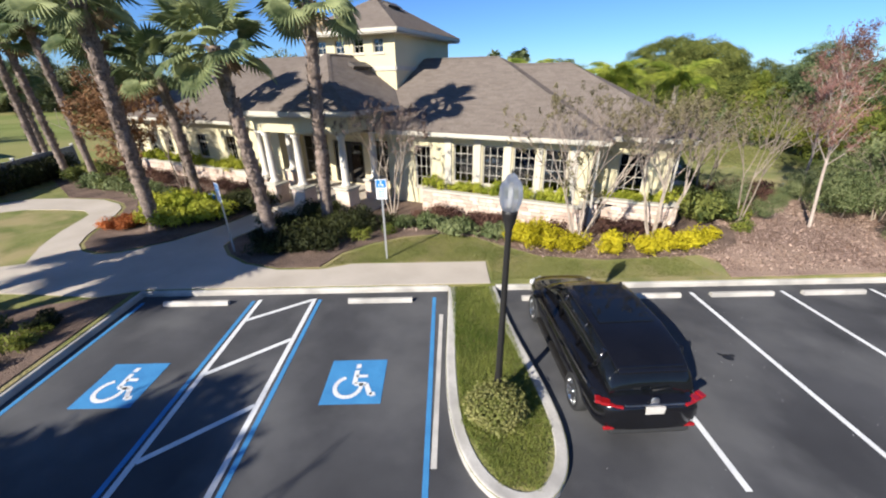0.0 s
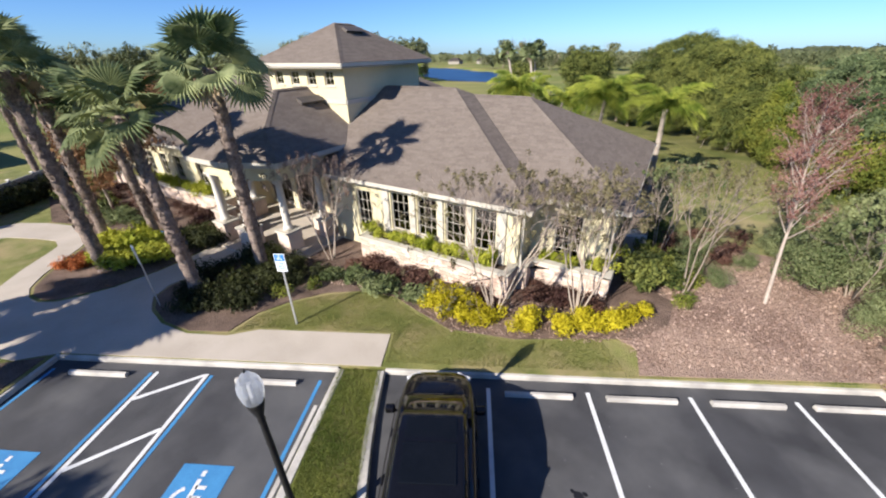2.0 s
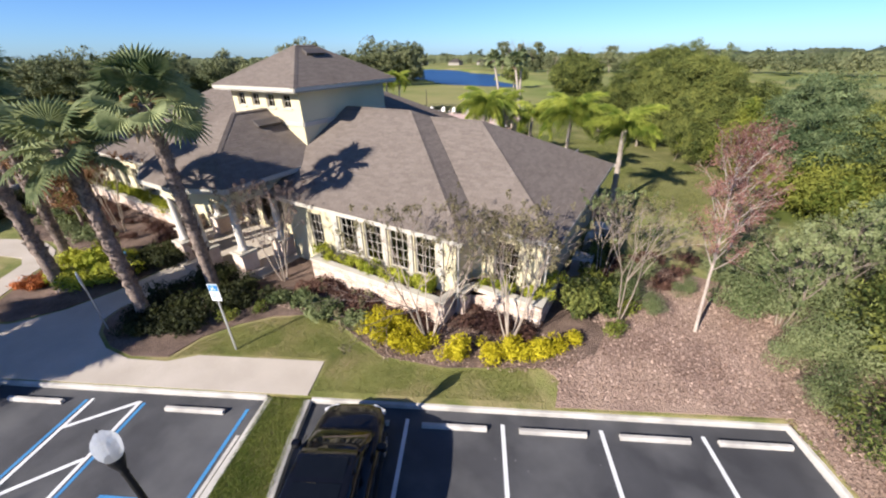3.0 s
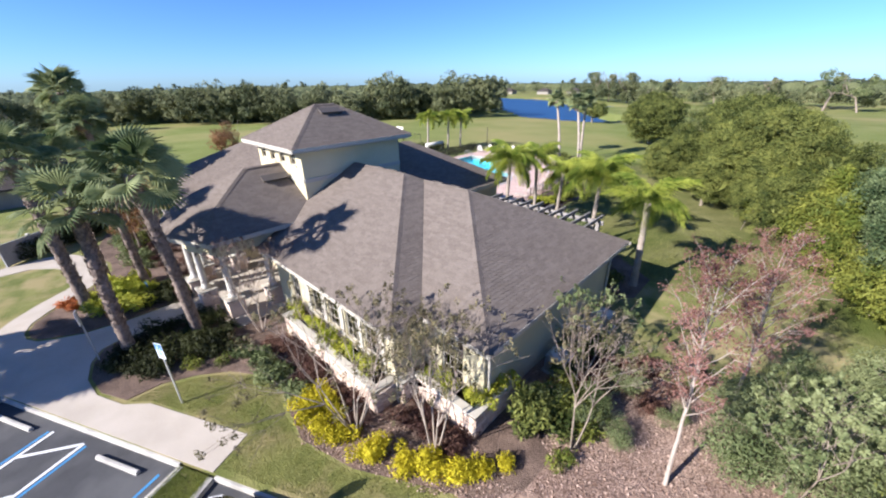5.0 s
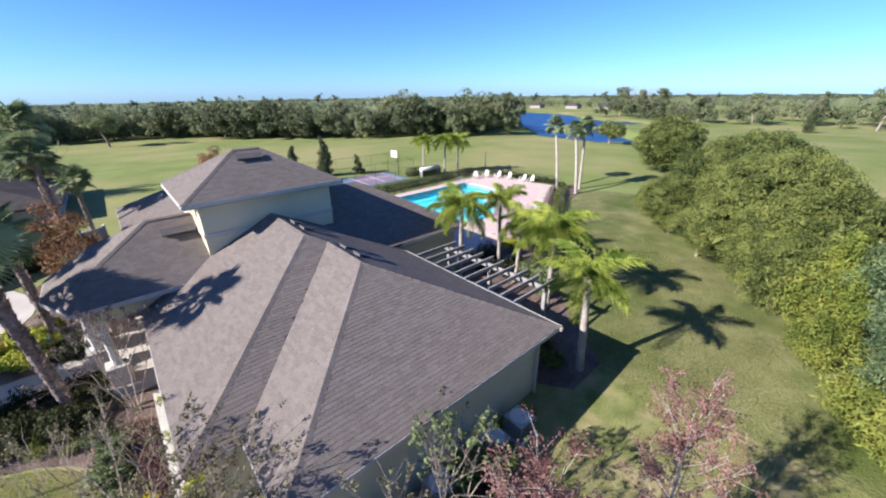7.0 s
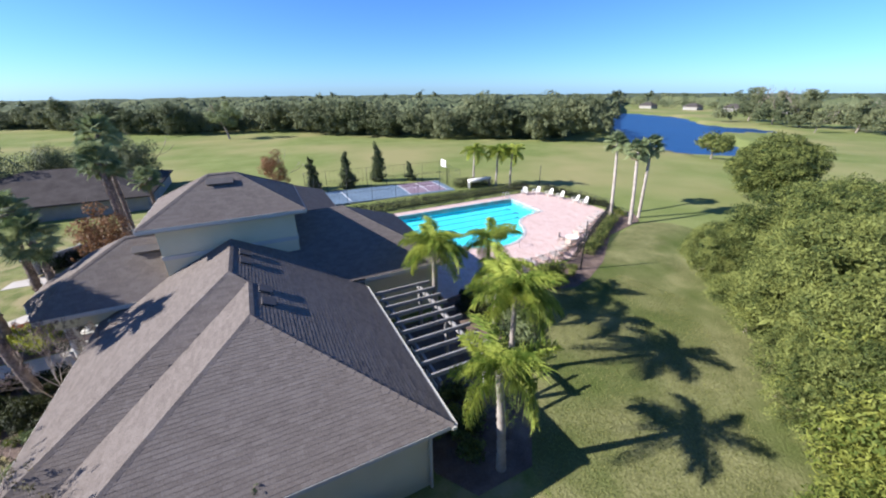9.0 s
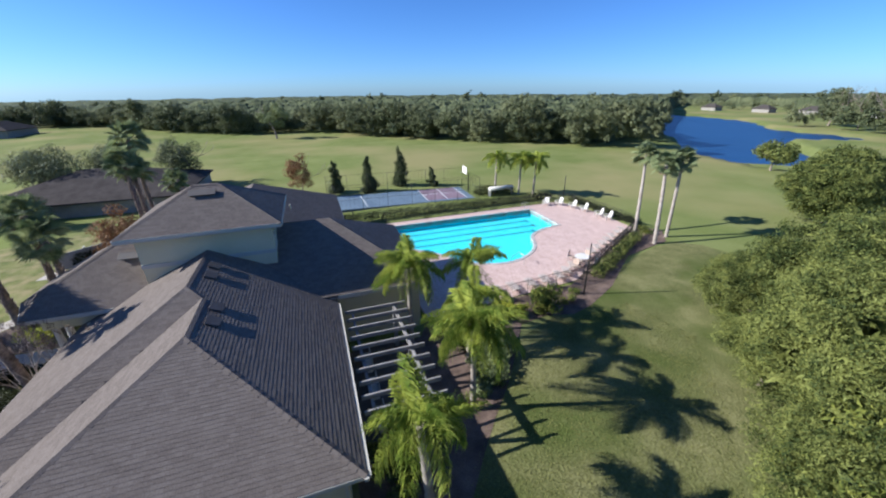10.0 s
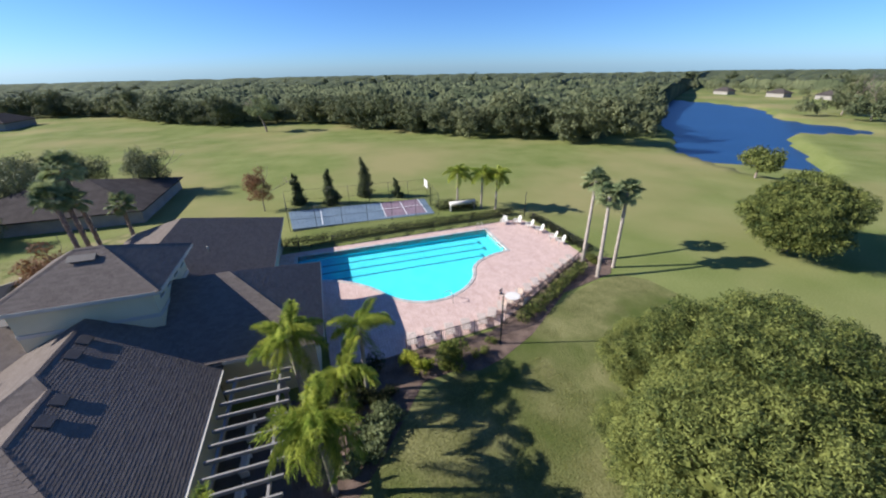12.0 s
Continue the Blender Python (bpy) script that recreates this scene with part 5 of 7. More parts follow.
def build_pool():
    e = root("swimming_pool", -21, 41, DZ, "freeform swimming pool with clear turquoise water", "pool")
    inv = e.matrix_world.inverted()
    bm = bmesh.new()
    top = [bm.verts.new((x, y, DZ + 0.015)) for x, y in POOLS]
    bot = [bm.verts.new((x, y, DZ - 0.75)) for x, y in POOLS]
    n = len(POOLS)
    for k in range(n):
        bm.faces.new((top[k], top[(k + 1) % n], bot[(k + 1) % n], bot[k]))
    for tri in tessellate_polygon([[Vector((x, y, 0)) for x, y in POOLS]]):
        bm.faces.new([bot[k] for k in tri])
    bmesh.ops.transform(bm, matrix=inv, verts=bm.verts[:])
    link("basin", bm, M["pool_plaster"], e, "turquoise plaster basin")
    bm = bmesh.new()
    vs = [bm.verts.new((x, y, DZ - 0.10)) for x, y in POOLS]
    for tri in tessellate_polygon([[Vector((x, y, 0)) for x, y in POOLS]]):
        bm.faces.new([vs[k] for k in tri])
    bmesh.ops.recalc_face_normals(bm, faces=bm.faces[:])
    bmesh.ops.transform(bm, matrix=inv, verts=bm.verts[:])
    w = link("water", bm, M["water"], e, "clear rippled pool water")
    w.visible_shadow = False
    for x, y0, y1 in ((-24.9, 31, 50.4), (-23.3, 31, 50.4), (-21.7, 33.5, 49.5)):
        bm = bmesh.new()
        box(bm, x - 0.10, y0, DZ - 0.748, x + 0.10, y1, DZ - 0.737)
        box(bm, x - 0.4, y1 - 0.26, DZ - 0.747, x + 0.4, y1, DZ - 0.736)
        bmesh.ops.transform(bm, matrix=inv, verts=bm.verts[:])
        link("lane_line", bm, M["pool_line"], e, "dark tile lane line")
    bm = bmesh.new()
    rows = []
    for i in range(n):
        p, q0, q1 = Vector(POOLS[i]), Vector(POOLS[i - 1]), Vector(POOLS[(i + 1) % n])
        d = ((p - q0).normalized() + (q1 - p).normalized()).normalized()
        k = 1 / max(0.6, abs(d.dot((q1 - p).normalized())))
        s = Vector((-d.y, d.x)) * k
        rows.append([bm.verts.new((p.x + s.x * o, p.y + s.y * o, z)) for o, z in ((-0.03, DZ - 0.04), (-0.03, DZ + 0.04), (-0.01, DZ + 0.055), (0.28, DZ + 0.05), (0.30, DZ + 0.0))])
    for i in range(n):
        r0, r1 = rows[i], rows[(i + 1) % n]
        for k in range(4):
            bm.faces.new((r0[k], r1[k], r1[k + 1], r0[k + 1]))
    bmesh.ops.recalc_face_normals(bm, faces=bm.faces[:])
    bmesh.ops.transform(bm, matrix=inv, verts=bm.verts[:])
    link("coping", bm, M["kerb"], e, "pale stone coping")
    for y in (51.4, 50.9):
        bm = bmesh.new()
        tube(bm, [(-27.2, y, DZ), (-27.2, y, DZ + 0.75), (-27.0, y, DZ + 0.88), (-26.6, y, DZ + 0.8), (-26.3, y, DZ + 0.2), (-26.3, y, DZ - 0.5)], [0.025] * 6, 8)
        bmesh.ops.transform(bm, matrix=inv, verts=bm.verts[:])
        link("ladder_rail", bm, M["steel"], e, "bent steel ladder rail")
    bm = bmesh.new()
    tube(bm, [(-13.2, 43.0, DZ), (-13.3, 43.0, DZ + 0.8), (-13.8, 42.9, DZ + 0.95), (-14.6, 42.7, DZ + 0.3), (-14.9, 42.6, DZ - 0.4)], [0.025] * 5, 8)
    bmesh.ops.transform(bm, matrix=inv, verts=bm.verts[:])
    link("hand_rail", bm, M["steel"], e, "bent steel hand rail")


M["steel"] = mat("brushed_steel", (0.55, 0.55, 0.55), (0.7, 0.7, 0.7), 3, 60, 0.3, 0.05, metal=1.0)
M["white_plastic"] = mat("white_strap_plastic", (0.62, 0.58, 0.51), (0.76, 0.72, 0.65), 2, 40, 0.6, 0.1)
build_pool()


M["beige_strap"] = mat("beige_strap", (0.44, 0.36, 0.30), (0.62, 0.53, 0.45), 2, 40, 0.7, 0.1)


def lounger():
    """A low sun lounger with a raised back, head along +x."""
    e = root("sun_lounger", 0, 0, 0, "beige strap sun lounger on the pool terrace", "lounger", "sun loungers")
    bm = bmesh.new()
    for y in (-0.32, 0.32):
        tube(bm, [(-0.95, y, 0.32), (0.35, y, 0.32), (0.95, y, 0.72)], [0.022] * 3, 6)
    link("frame", bm, M["beige_strap"], e)
    for x in (-0.8, 0.3):
        for y in (-0.32, 0.32):
            bm = bmesh.new()
            tube(bm, [(x, y, 0.0), (x, y, 0.32)], [0.02, 0.02], 6)
            link("leg", bm, M["beige_strap"], e)
    bm = bmesh.new()
    for k in range(13):
        x = -0.9 + k * 0.1
        box(bm, x, -0.31, 0.325, x + 0.075, 0.31, 0.335)
    link("seat", bm, M["beige_strap"], e)
    bm = bmesh.new()
    m = Matrix.Translation((0.37, 0, 0.345)) @ Matrix.Rotation(-math.atan2(0.40, 0.6), 4, "Y")
    for k in range(7):
        box(bm, k * 0.1, -0.31, 0, k * 0.1 + 0.075, 0.31, 0.01, m=m)
    link("backrest", bm, M["beige_strap"], e)
    return e


LN = lounger()
spots = []
for k in range(11):
    f = k / 10
    spots.append((-10.4 - 5.9 * f, 45.2 + 11.2 * f, -24 + (k * 37 % 11) - 5))
LN.matrix_world = pose(-9.9, 44.2, DZ + 0.025, 0, 0, -18)
for x, y, r in spots + [(-9.4, 38.6, -8), (-9.5, 40.0, -2), (-9.6, 41.5, -10), (-9.7, 42.8, -14)]:
    copy_thing(LN, pose(x, y, DZ + 0.025, 0, 0, r))


def adirondack():
    """A slatted garden chair, facing -y."""
    e = root("garden_chair", 0, 0, 0, "white slatted garden chair facing the pool", "chair", "garden chairs")
    W = M["white_plastic"]
    bm = bmesh.new()
    m = Matrix.Translation((0, 0.25, 0.3)) @ Matrix.Rotation(radians(-18), 4, "X")
    for k in range(5):
        x = -0.28 + k * 0.115
        box(bm, x, -0.02, 0, x + 0.1, 0.01, 0.75 - 0.06 * abs(k - 2), 0.006, m=m)
    link("backrest", bm, W, e)
    bm = bmesh.new()
    for k in range(5):
        y = -0.3 + k * 0.115
        box(bm, -0.3, y, 0.34 - 0.02 * k, 0.3, y + 0.1, 0.36 - 0.02 * k)
    link("seat", bm, W, e)
    for s in (-1, 1):
        bm = bmesh.new()
        box(bm, s * 0.36 - 0.07, -0.38, 0.54, s * 0.36 + 0.07, 0.34, 0.565, 0.008)
        link("armrest", bm, W, e)
        for y in (-0.3, 0.3):
            bm = bmesh.new()
            box(bm, s * 0.36 - 0.02, y - 0.05, 0, s * 0.36 + 0.02, y + 0.05, 0.54)
            link("leg", bm, W, e)
    return e


AD = adirondack()
ADS = [(-26.9, 56.2, 8), (-25.3, 57.0, -6), (-23.7, 57.4, -10), (-21.4, 57.7, -20), (-20.2, 57.9, -14)]
AD.matrix_world = pose(-27.4, 54.6, DZ + 0.025, 0, 0, 40)
for x, y, r in ADS:
    copy_thing(AD, pose(x, y, DZ + 0.025, 0, 0, r))


def pool_table(x, y):
    e = root("patio_table", x, y, DZ + 0.025, "round white patio table on the terrace", "table")
    bm = bmesh.new()
    lathe(bm, [(0.6, 0.70), (0.62, 0.715), (0.6, 0.73)], 24)
    link("tabletop", bm, M["white_plastic"], e)
    for k in range(4):
        a = math.pi / 4 + k * math.pi / 2
        bm = bmesh.new()
        tube(bm, [(0.45 * math.cos(a), 0.45 * math.sin(a), 0), (0.3 * math.cos(a), 0.3 * math.sin(a), 0.7)], [0.018, 0.018], 6)
        link("leg", bm, M["white_plastic"], e)


pool_table(-11.6, 47.6)


def patio_chair(x, y, rz):
    e = root("patio_chair", x, y, DZ + 0.025, "tan sling patio chair by the table", "chair", "patio chairs", rz)
    bm = bmesh.new()
    box(bm, -0.24, -0.24, 0.40, 0.24, 0.22, 0.43, 0.01)
    link("seat", bm, M["stone"], e)
    bm = bmesh.new()
    box(bm, -0.24, 0.22, 0.43, 0.24, 0.25, 0.92, 0.01)
    link("backrest", bm, M["stone"], e)
    for sx in (-1, 1):
        for sy in (-1, 1):
            bm = bmesh.new()
            tube(bm, [(sx * 0.22, sy * 0.22, 0), (sx * 0.22, sy * 0.22, 0.41)], [0.015, 0.015], 6)
            link("leg", bm, M["dark_metal"], e)


for k in range(4):
    a = 0.5 + k * 1.57
    patio_chair(-11.6 + 0.95 * math.cos(a), 47.6 + 0.95 * math.sin(a), math.degrees(a) - 90)


def fence_run(name, pts, h, spacing, label, rails=(0.12, 0.92), pickets=0.14, zf=surf, thin=0.012, group=""):
    """A dark metal fence: posts as parts, close pickets joined into panels, wide ones apart."""
    x0, y0 = pts[0]
    e = root(name, x0, y0, 0, label, "fence", group)
    inv = e.matrix_world.inverted()
    for (ax, ay), (bx, by) in zip(pts, pts[1:]):
        L = math.hypot(bx - ax, by - ay)
        n = max(1, round(L / spacing))
        for k in range(n):
            p0 = Vector((ax + (bx - ax) * k / n, ay + (by - ay) * k / n, 0))
            p1 = Vector((ax + (bx - ax) * (k + 1) / n, ay + (by - ay) * (k + 1) / n, 0))
            p0.z, p1.z = zf(p0.x, p0.y), zf(p1.x, p1.y)
            bm = bmesh.new()
            tube(bm, [p0, p0 + Vector((0, 0, h + 0.05))], [0.028, 0.028], 6)
            bmesh.ops.transform(bm, matrix=inv, verts=bm.verts[:])
            link("post", bm, M["dark_metal"], e)
            lines = [("rail", [p0 + Vector((0, 0, h * f)), p1 + Vector((0, 0, h * f))], 0.016) for f in rails]
            q = int((p1 - p0).length / pickets) if pickets else 0
            for j in range(1, q):
                c = p0.lerp(p1, j / q)
                lines.append(("picket", [c + Vector((0, 0, h * rails[0])), c + Vector((0, 0, h))], thin))
            panel = bmesh.new()
            for piece, ends, r in lines:
                bm = panel if pickets < 0.3 else bmesh.new()
                tube(bm, ends, [r, r], 4, cap=piece == "rail")
                if bm is not panel:
                    bmesh.ops.transform(bm, matrix=inv, verts=bm.verts[:])
                    link(piece, bm, M["dark_metal"], e)
            if pickets < 0.3:
                bmesh.ops.transform(panel, matrix=inv, verts=panel.verts[:])
                link("panel", panel, M["dark_metal"], e)
            else:
                panel.free()



def dz(x, y):
    return DZ - 0.02


fence_run("pool_fence", [(-8.45, 38.0), (-9.1, 45.7), (-16.9, 58.9), (-24.4, 58.8), (-28.6, 57.5)], 1.35, 2.4, "dark metal picket fence round the pool", zf=dz)
fence_run("pool_fence", [(-28.6, 57.5), (-28.2, 29.5)], 1.2, 2.4, "dark metal picket fence round the pool", zf=dz)


def lamp_pole(x, y, h, rz=0):
    e = root("light_pole", x, y, surf(x, y), "slim dark metal pole at the pool fence", "pole", "light poles", rz)
    bm = bmesh.new()
    tube(bm, [(0, 0, 0), (0, 0, h)], [0.06, 0.045], 10)
    link("pole", bm, M["dark_metal"], e)
    bm = bmesh.new()
    lathe(bm, [(0.11, 0), (0.11, 0.04), (0.07, 0.08)], 12)
    link("base_plate", bm, M["dark_metal"], e)


lamp_pole(-7.4, 44.5, 4.0)
lamp_pole(-28.9, 58.3, 3.3)
lamp_pole(-27.9, 30.6, 2.2)

# sports court with its mesh fence and hoop
COURT = [(-41.4, 28.8), (-40.4, 47.9), (-33.9, 47.6), (-34.6, 29.6)]
M["court"] = mat("faded_blue_court", (0.085, 0.125, 0.165), (0.155, 0.21, 0.26), 0.8, 20, 0.7, 0.1)
M["court_red"] = mat("faded_purple_court", (0.16, 0.105, 0.13), (0.25, 0.175, 0.20), 0.8, 20, 0.7, 0.1)


def court_h(x, y):
    return 0.92


patch("sports_court", COURT, 0.0, M["court"], 4.0, court_h, "faded blue painted sports court", "court", thick=0.4)
patch("court_end", [(-40.7, 41.5), (-40.45, 46.8), (-34.6, 46.6), (-34.9, 41.2)], 0.006, M["court_red"], 4.0, court_h, "faded purple painted end of the court", "court", thick=0.005)
for a, b in (((-40.3, 44.2), (-34.8, 44.0)), ((-40.6, 41.4), (-34.9, 41.2)), ((-40.5, 46.9), (-34.6, 46.7)), ((-37.9, 41.3), (-37.8, 46.8)), ((-40.9, 33.0), (-34.9, 33.2))):
    d = Vector((b[0] - a[0], b[1] - a[1]))
    s = Vector((-d.y, d.x)).normalized() * 0.06
    stripe("court_line", [(a[0] + s.x, a[1] + s.y), (a[0] - s.x, a[1] - s.y), (b[0] - s.x, b[1] - s.y), (b[0] + s.x, b[1] + s.y)], M["white_line"], "white painted court line", 0.932)
fence_run("court_fence", [(-34.0, 29.4), (-33.3, 48.0), (-40.6, 48.4), (-41.7, 28.6), (-34.0, 29.4)], 2.9, 3.0, "tall dark mesh fence round the sports court", (0.02, 0.5, 1.0), 0.5, lambda x, y: 0.85, 0.006)


def hoop():
    e = root("basketball_hoop", -37.2, 47.4, 0.92, "basketball hoop with white backboard", "hoop")
    bm = bmesh.new()
    tube(bm, [(0, 0.6, 0), (0, 0.6, 2.6), (0, 0.1, 3.0)], [0.07, 0.06, 0.05], 8)
    link("pole", bm, M["dark_metal"], e)
    bm = bmesh.new()
    box(bm, -0.75, -0.02, 2.7, 0.75, 0.03, 3.7, 0.01)
    link("backboard", bm, M["white_plastic"], e)
    bm = bmesh.new()
    tube(bm, [(0.23 * math.cos(k * math.pi / 8), -0.27 + 0.23 * math.sin(k * math.pi / 8), 2.95) for k in range(17)], [0.012] * 17, 6)
    link("rim", bm, M["steel"], e)


hoop()


# ---- hedges and shrubs ----
def hedge(name, x0, y0, x1, y1, w, h, n, size, leaf, seed, label):
    rng = np.random.default_rng(seed)
    z = surf((x0 + x1) / 2, (y0 + y1) / 2)
    e = root(name, x0, y0, z, label, "hedge")
    L = math.hypot(x1 - x0, y1 - y0)
    k = max(2, int(L / (w * 0.6)))
    bl = []
    for i in range(k + 1):
        f = i / k
        bl.append(((x1 - x0) * f + rng.normal() * 0.06, (y1 - y0) * f + rng.normal() * 0.06, h * 0.5, w * 0.62, w * 0.62, h * (0.48 + 0.08 * rng.random())))
    o = new("foliage", leaf_mesh("foliage", leaves(rng, bl, n, size * 1.25, 0.6, 0.7), M[leaf], 3))
    o.parent = e


hedge("hedge", -29.6, 29.0, -30.2, 57.0, 0.9, 1.0, 9000, 0.09, "dark_leaf", 1, "clipped dark green hedge beside the terrace")
hedge("hedge", -35.2, 49.0, -34.2, 53.0, 1.5, 1.3, 2500, 0.10, "dark_leaf", 2, "dark clipped hedge behind the terrace")
hedge("hedge", -9.4, 47.5, -14.6, 56.5, 1.0, 0.8, 5000, 0.08, "oak_leaf", 3, "low loose green hedge along the pool fence")
hedge("hedge", -17.6, 59.6, -28.0, 58.9, 0.8, 0.8, 3000, 0.09, "dark_leaf", 4, "low green hedge outside the pool fence")
hedge("hedge", -32.4, 12.2, -28.4, 6.4, 1.5, 1.35, 14000, 0.08, "dark_leaf", 5, "dark clipped hedge before the grey fence")


def shrub_mesh(leaf, seed, r, h, n, size):
    rng = np.random.default_rng(seed)
    bl = [(rng.normal() * r * 0.4, rng.normal() * r * 0.4, h * (0.35 + 0.35 * rng.random()), r * 0.6, r * 0.6, h * 0.4) for _ in range(6)]
    return leaf_mesh("shrub", leaves(rng, bl, n, size * 1.25, 0.8, 0.4), M[leaf], 3)


SHRUB = {k: [shrub_mesh(*a, ) for a in v] for k, v in {
    "golden": [("gold_leaf", 1, 0.5, 0.75, 650, 0.06), ("gold_leaf", 2, 0.45, 0.85, 650, 0.06)],
    "lime": [("lime_leaf", 3, 0.4, 0.7, 420, 0.07), ("lime_leaf", 4, 0.35, 0.75, 420, 0.07)],
    "dark": [("dark_leaf", 5, 0.5, 0.65, 500, 0.06), ("dark_leaf", 6, 0.45, 0.6, 500, 0.06)],
    "green": [("oak_leaf", 7, 0.55, 0.8, 600, 0.07), ("bright_leaf", 8, 0.5, 0.7, 500, 0.07)],
    "grey": [("grey_leaf", 9, 0.42, 0.5, 380, 0.07), ("grey_leaf", 10, 0.36, 0.45, 380, 0.07)],
    "purple": [("purple_leaf", 11, 0.5, 0.55, 550, 0.05), ("purple_leaf", 12, 0.45, 0.5, 550, 0.05)],
    "red": [("flower_leaf", 13, 0.4, 0.5, 420, 0.06), ("flower_leaf", 14, 0.35, 0.45, 420, 0.06)],
}.items()}
SLABEL = {"golden": "bright golden yellow clipped shrub", "lime": "lime green and yellow leafy shrub", "dark": "low dark green shrub in mulch",
          "green": "leafy mid green shrub", "grey": "spiky grey green ground plant", "purple": "low purple brown shrub", "red": "low orange red flowering plant"}
srng = random.Random(4)


def shrub(kind, x, y, s=1.0, z=None):
    o = new(kind + "_shrub", SHRUB[kind][srng.randrange(2)])
    o.matrix_world = pose(x, y, (surf(x, y) + 0.02 if z is None else z), 0, 0, srng.random() * 360) @ Matrix.Diagonal((s, s, s * (0.85 + 0.3 * srng.random()), 1))
    tagged(o, SLABEL[kind], "shrub", kind + " shrubs")


def shrub_row(kind, pts, gap, wob, s=1.0, z=None):
    for (x0, y0), (x1, y1) in zip(pts, pts[1:]):
        L = math.hypot(x1 - x0, y1 - y0)
        n = max(1, round(L / gap))
        for k in range(n):
            f = (k + srng.random() * 0.5) / n
            shrub(kind, x0 + (x1 - x0) * f + srng.gauss(0, wob), y0 + (y1 - y0) * f + srng.gauss(0, wob), s * (0.8 + 0.4 * srng.random()), z)


def shrub_area(kind, poly, n, s=1.0):
    xs, ys = [p[0] for p in poly], [p[1] for p in poly]
    c = 0
    while c < n:
        x, y = srng.uniform(min(xs), max(xs)), srng.uniform(min(ys), max(ys))
        if inside(poly, x, y):
            shrub(kind, x, y, s * (0.75 + 0.5 * srng.random()))
            c += 1


shrub_row("golden", [(-2.7, 13.3), (-1.1, 12.85), (0.6, 13.35), (2.4, 14.3), (3.8, 15.1), (4.5, 16.1)], 0.40, 0.12, 0.86)
shrub_row("golden", [(-2.2, 14.0), (-0.6, 13.5)], 0.5, 0.1, 0.9)
shrub_area("purple", [(-6.6, 13.6), (-1.0, 13.7), (0.2, 14.2), (0.2, 14.6), (-6.6, 14.4)], 26, 0.85)
shrub_area("dark", [pk(-11.3, -0.7), pk(-11.3, -5.0), pk(-18, -5.0), pk(-18, -1.3)], 26, 0.6)
shrub_area("green", [pk(-11.3, -0.7), pk(-11.3, -5.0), pk(-18, -5.0), pk(-18, -1.3)], 16, 0.55)
shrub_area("purple", [(0.6, 14.6), (2.8, 15.2), (2.8, 16.3), (0.6, 16.2)], 12, 0.85)
shrub_row("grey", [(-6.8, 12.6), (-4.2, 13.2), (-2.8, 13.2)], 0.35, 0.22, 1.1)
shrub_area("dark", [(-11.7, 8.8), (-10.2, 8.3), (-8.8, 8.5), (-8.0, 9.2), (-7.4, 11.0), (-7.2, 12.8), (-9.2, 13.0), (-11.2, 12.8), (-11.7, 11.2)], 46, 1.0)
shrub_row("green", [(-8.4, 10.2), (-6.9, 12.2)], 0.8, 0.2, 0.7)
shrub_area("dark", [(-14.0, 10.4), (-14.2, 12.9), (-16.3, 13.0), (-16.4, 11.0)], 14, 1.1)
shrub_area("lime", [(-16.2, 8.2), (-14.8, 8.9), (-14.7, 10.8), (-18.0, 11.6), (-18.4, 9.6)], 30, 1.15)
shrub_area("red", [(-17.8, 7.5), (-16.9, 7.4), (-17.6, 9.2), (-18.6, 8.9)], 14, 0.8)
shrub_area("purple", [(-20.0, 11.5), (-16.6, 13.3), (-16.8, 14.3), (-29.5, 14.3), (-29.5, 12.0)], 34, 0.9)
shrub_area("grey", [(-20.0, 10.9), (-28.0, 11.0), (-28.0, 11.9), (-20.4, 12.0)], 24, 1.1)
shrub_area("green", [(-24, 11.0), (-31, 11.2), (-31, 13.5), (-24, 12.5)], 10, 1.0)
shrub_area("dark", [pk(-14.0, -0.8), pk(-14.6, -5.2), pk(-24, -5.2), pk(-24, -1.6)], 44, 0.9)
shrub_row("green", [(3.9, 17.0), (4.3, 18.8), (4.0, 21.0), (3.8, 23.5)], 0.7, 0.2, 1.25)
shrub_area("green", [(4.4, 17.2), (5.4, 17.0), (6.4, 19.6), (5.0, 21.0)], 8, 0.9)
shrub_area("purple", [(3.7, 19.8), (6.2, 20.6), (8.4, 22.6), (7.6, 24.2), (4.4, 22.6)], 14, 1.15)
shrub_area("green", [(-0.2, 27.6), (2.2, 27.6), (3.2, 28.4), (1.0, 29.8), (-0.8, 29.8)], 12, 1.1)
shrub_area("grey", [(-5.0, 35.2), (-3.2, 34.2), (-0.9, 33.4), (-2.2, 35.2), (-4.1, 36.5)], 24, 1.3)
shrub_area("dark", [(-8.0, 33.2), (-4.6, 33.6), (-4.6, 36.4), (-8.0, 37.0)], 18, 1.2)
shrub_row("lime", [(-7.8, 37.4), (-6.5, 39.2)], 0.45, 0.15, 1.0)
shrub_row("green", [(-7.8, 44.2), (-6.4, 41.4)], 0.9, 0.2, 0.8)
shrub_row("green", [(-16.0, 58.3), (-14.4, 58.5)], 0.6, 0.2, 1.0)
broad_tree("leafy_shrub", 31, -6.5, 40.4, 1.9, 1.2, 1.1, 12, 0.5, 2600, 0.12, "bright_leaf", "glossy green shrub beside the pool fence", "shrub", "", 0.05, 0.05)


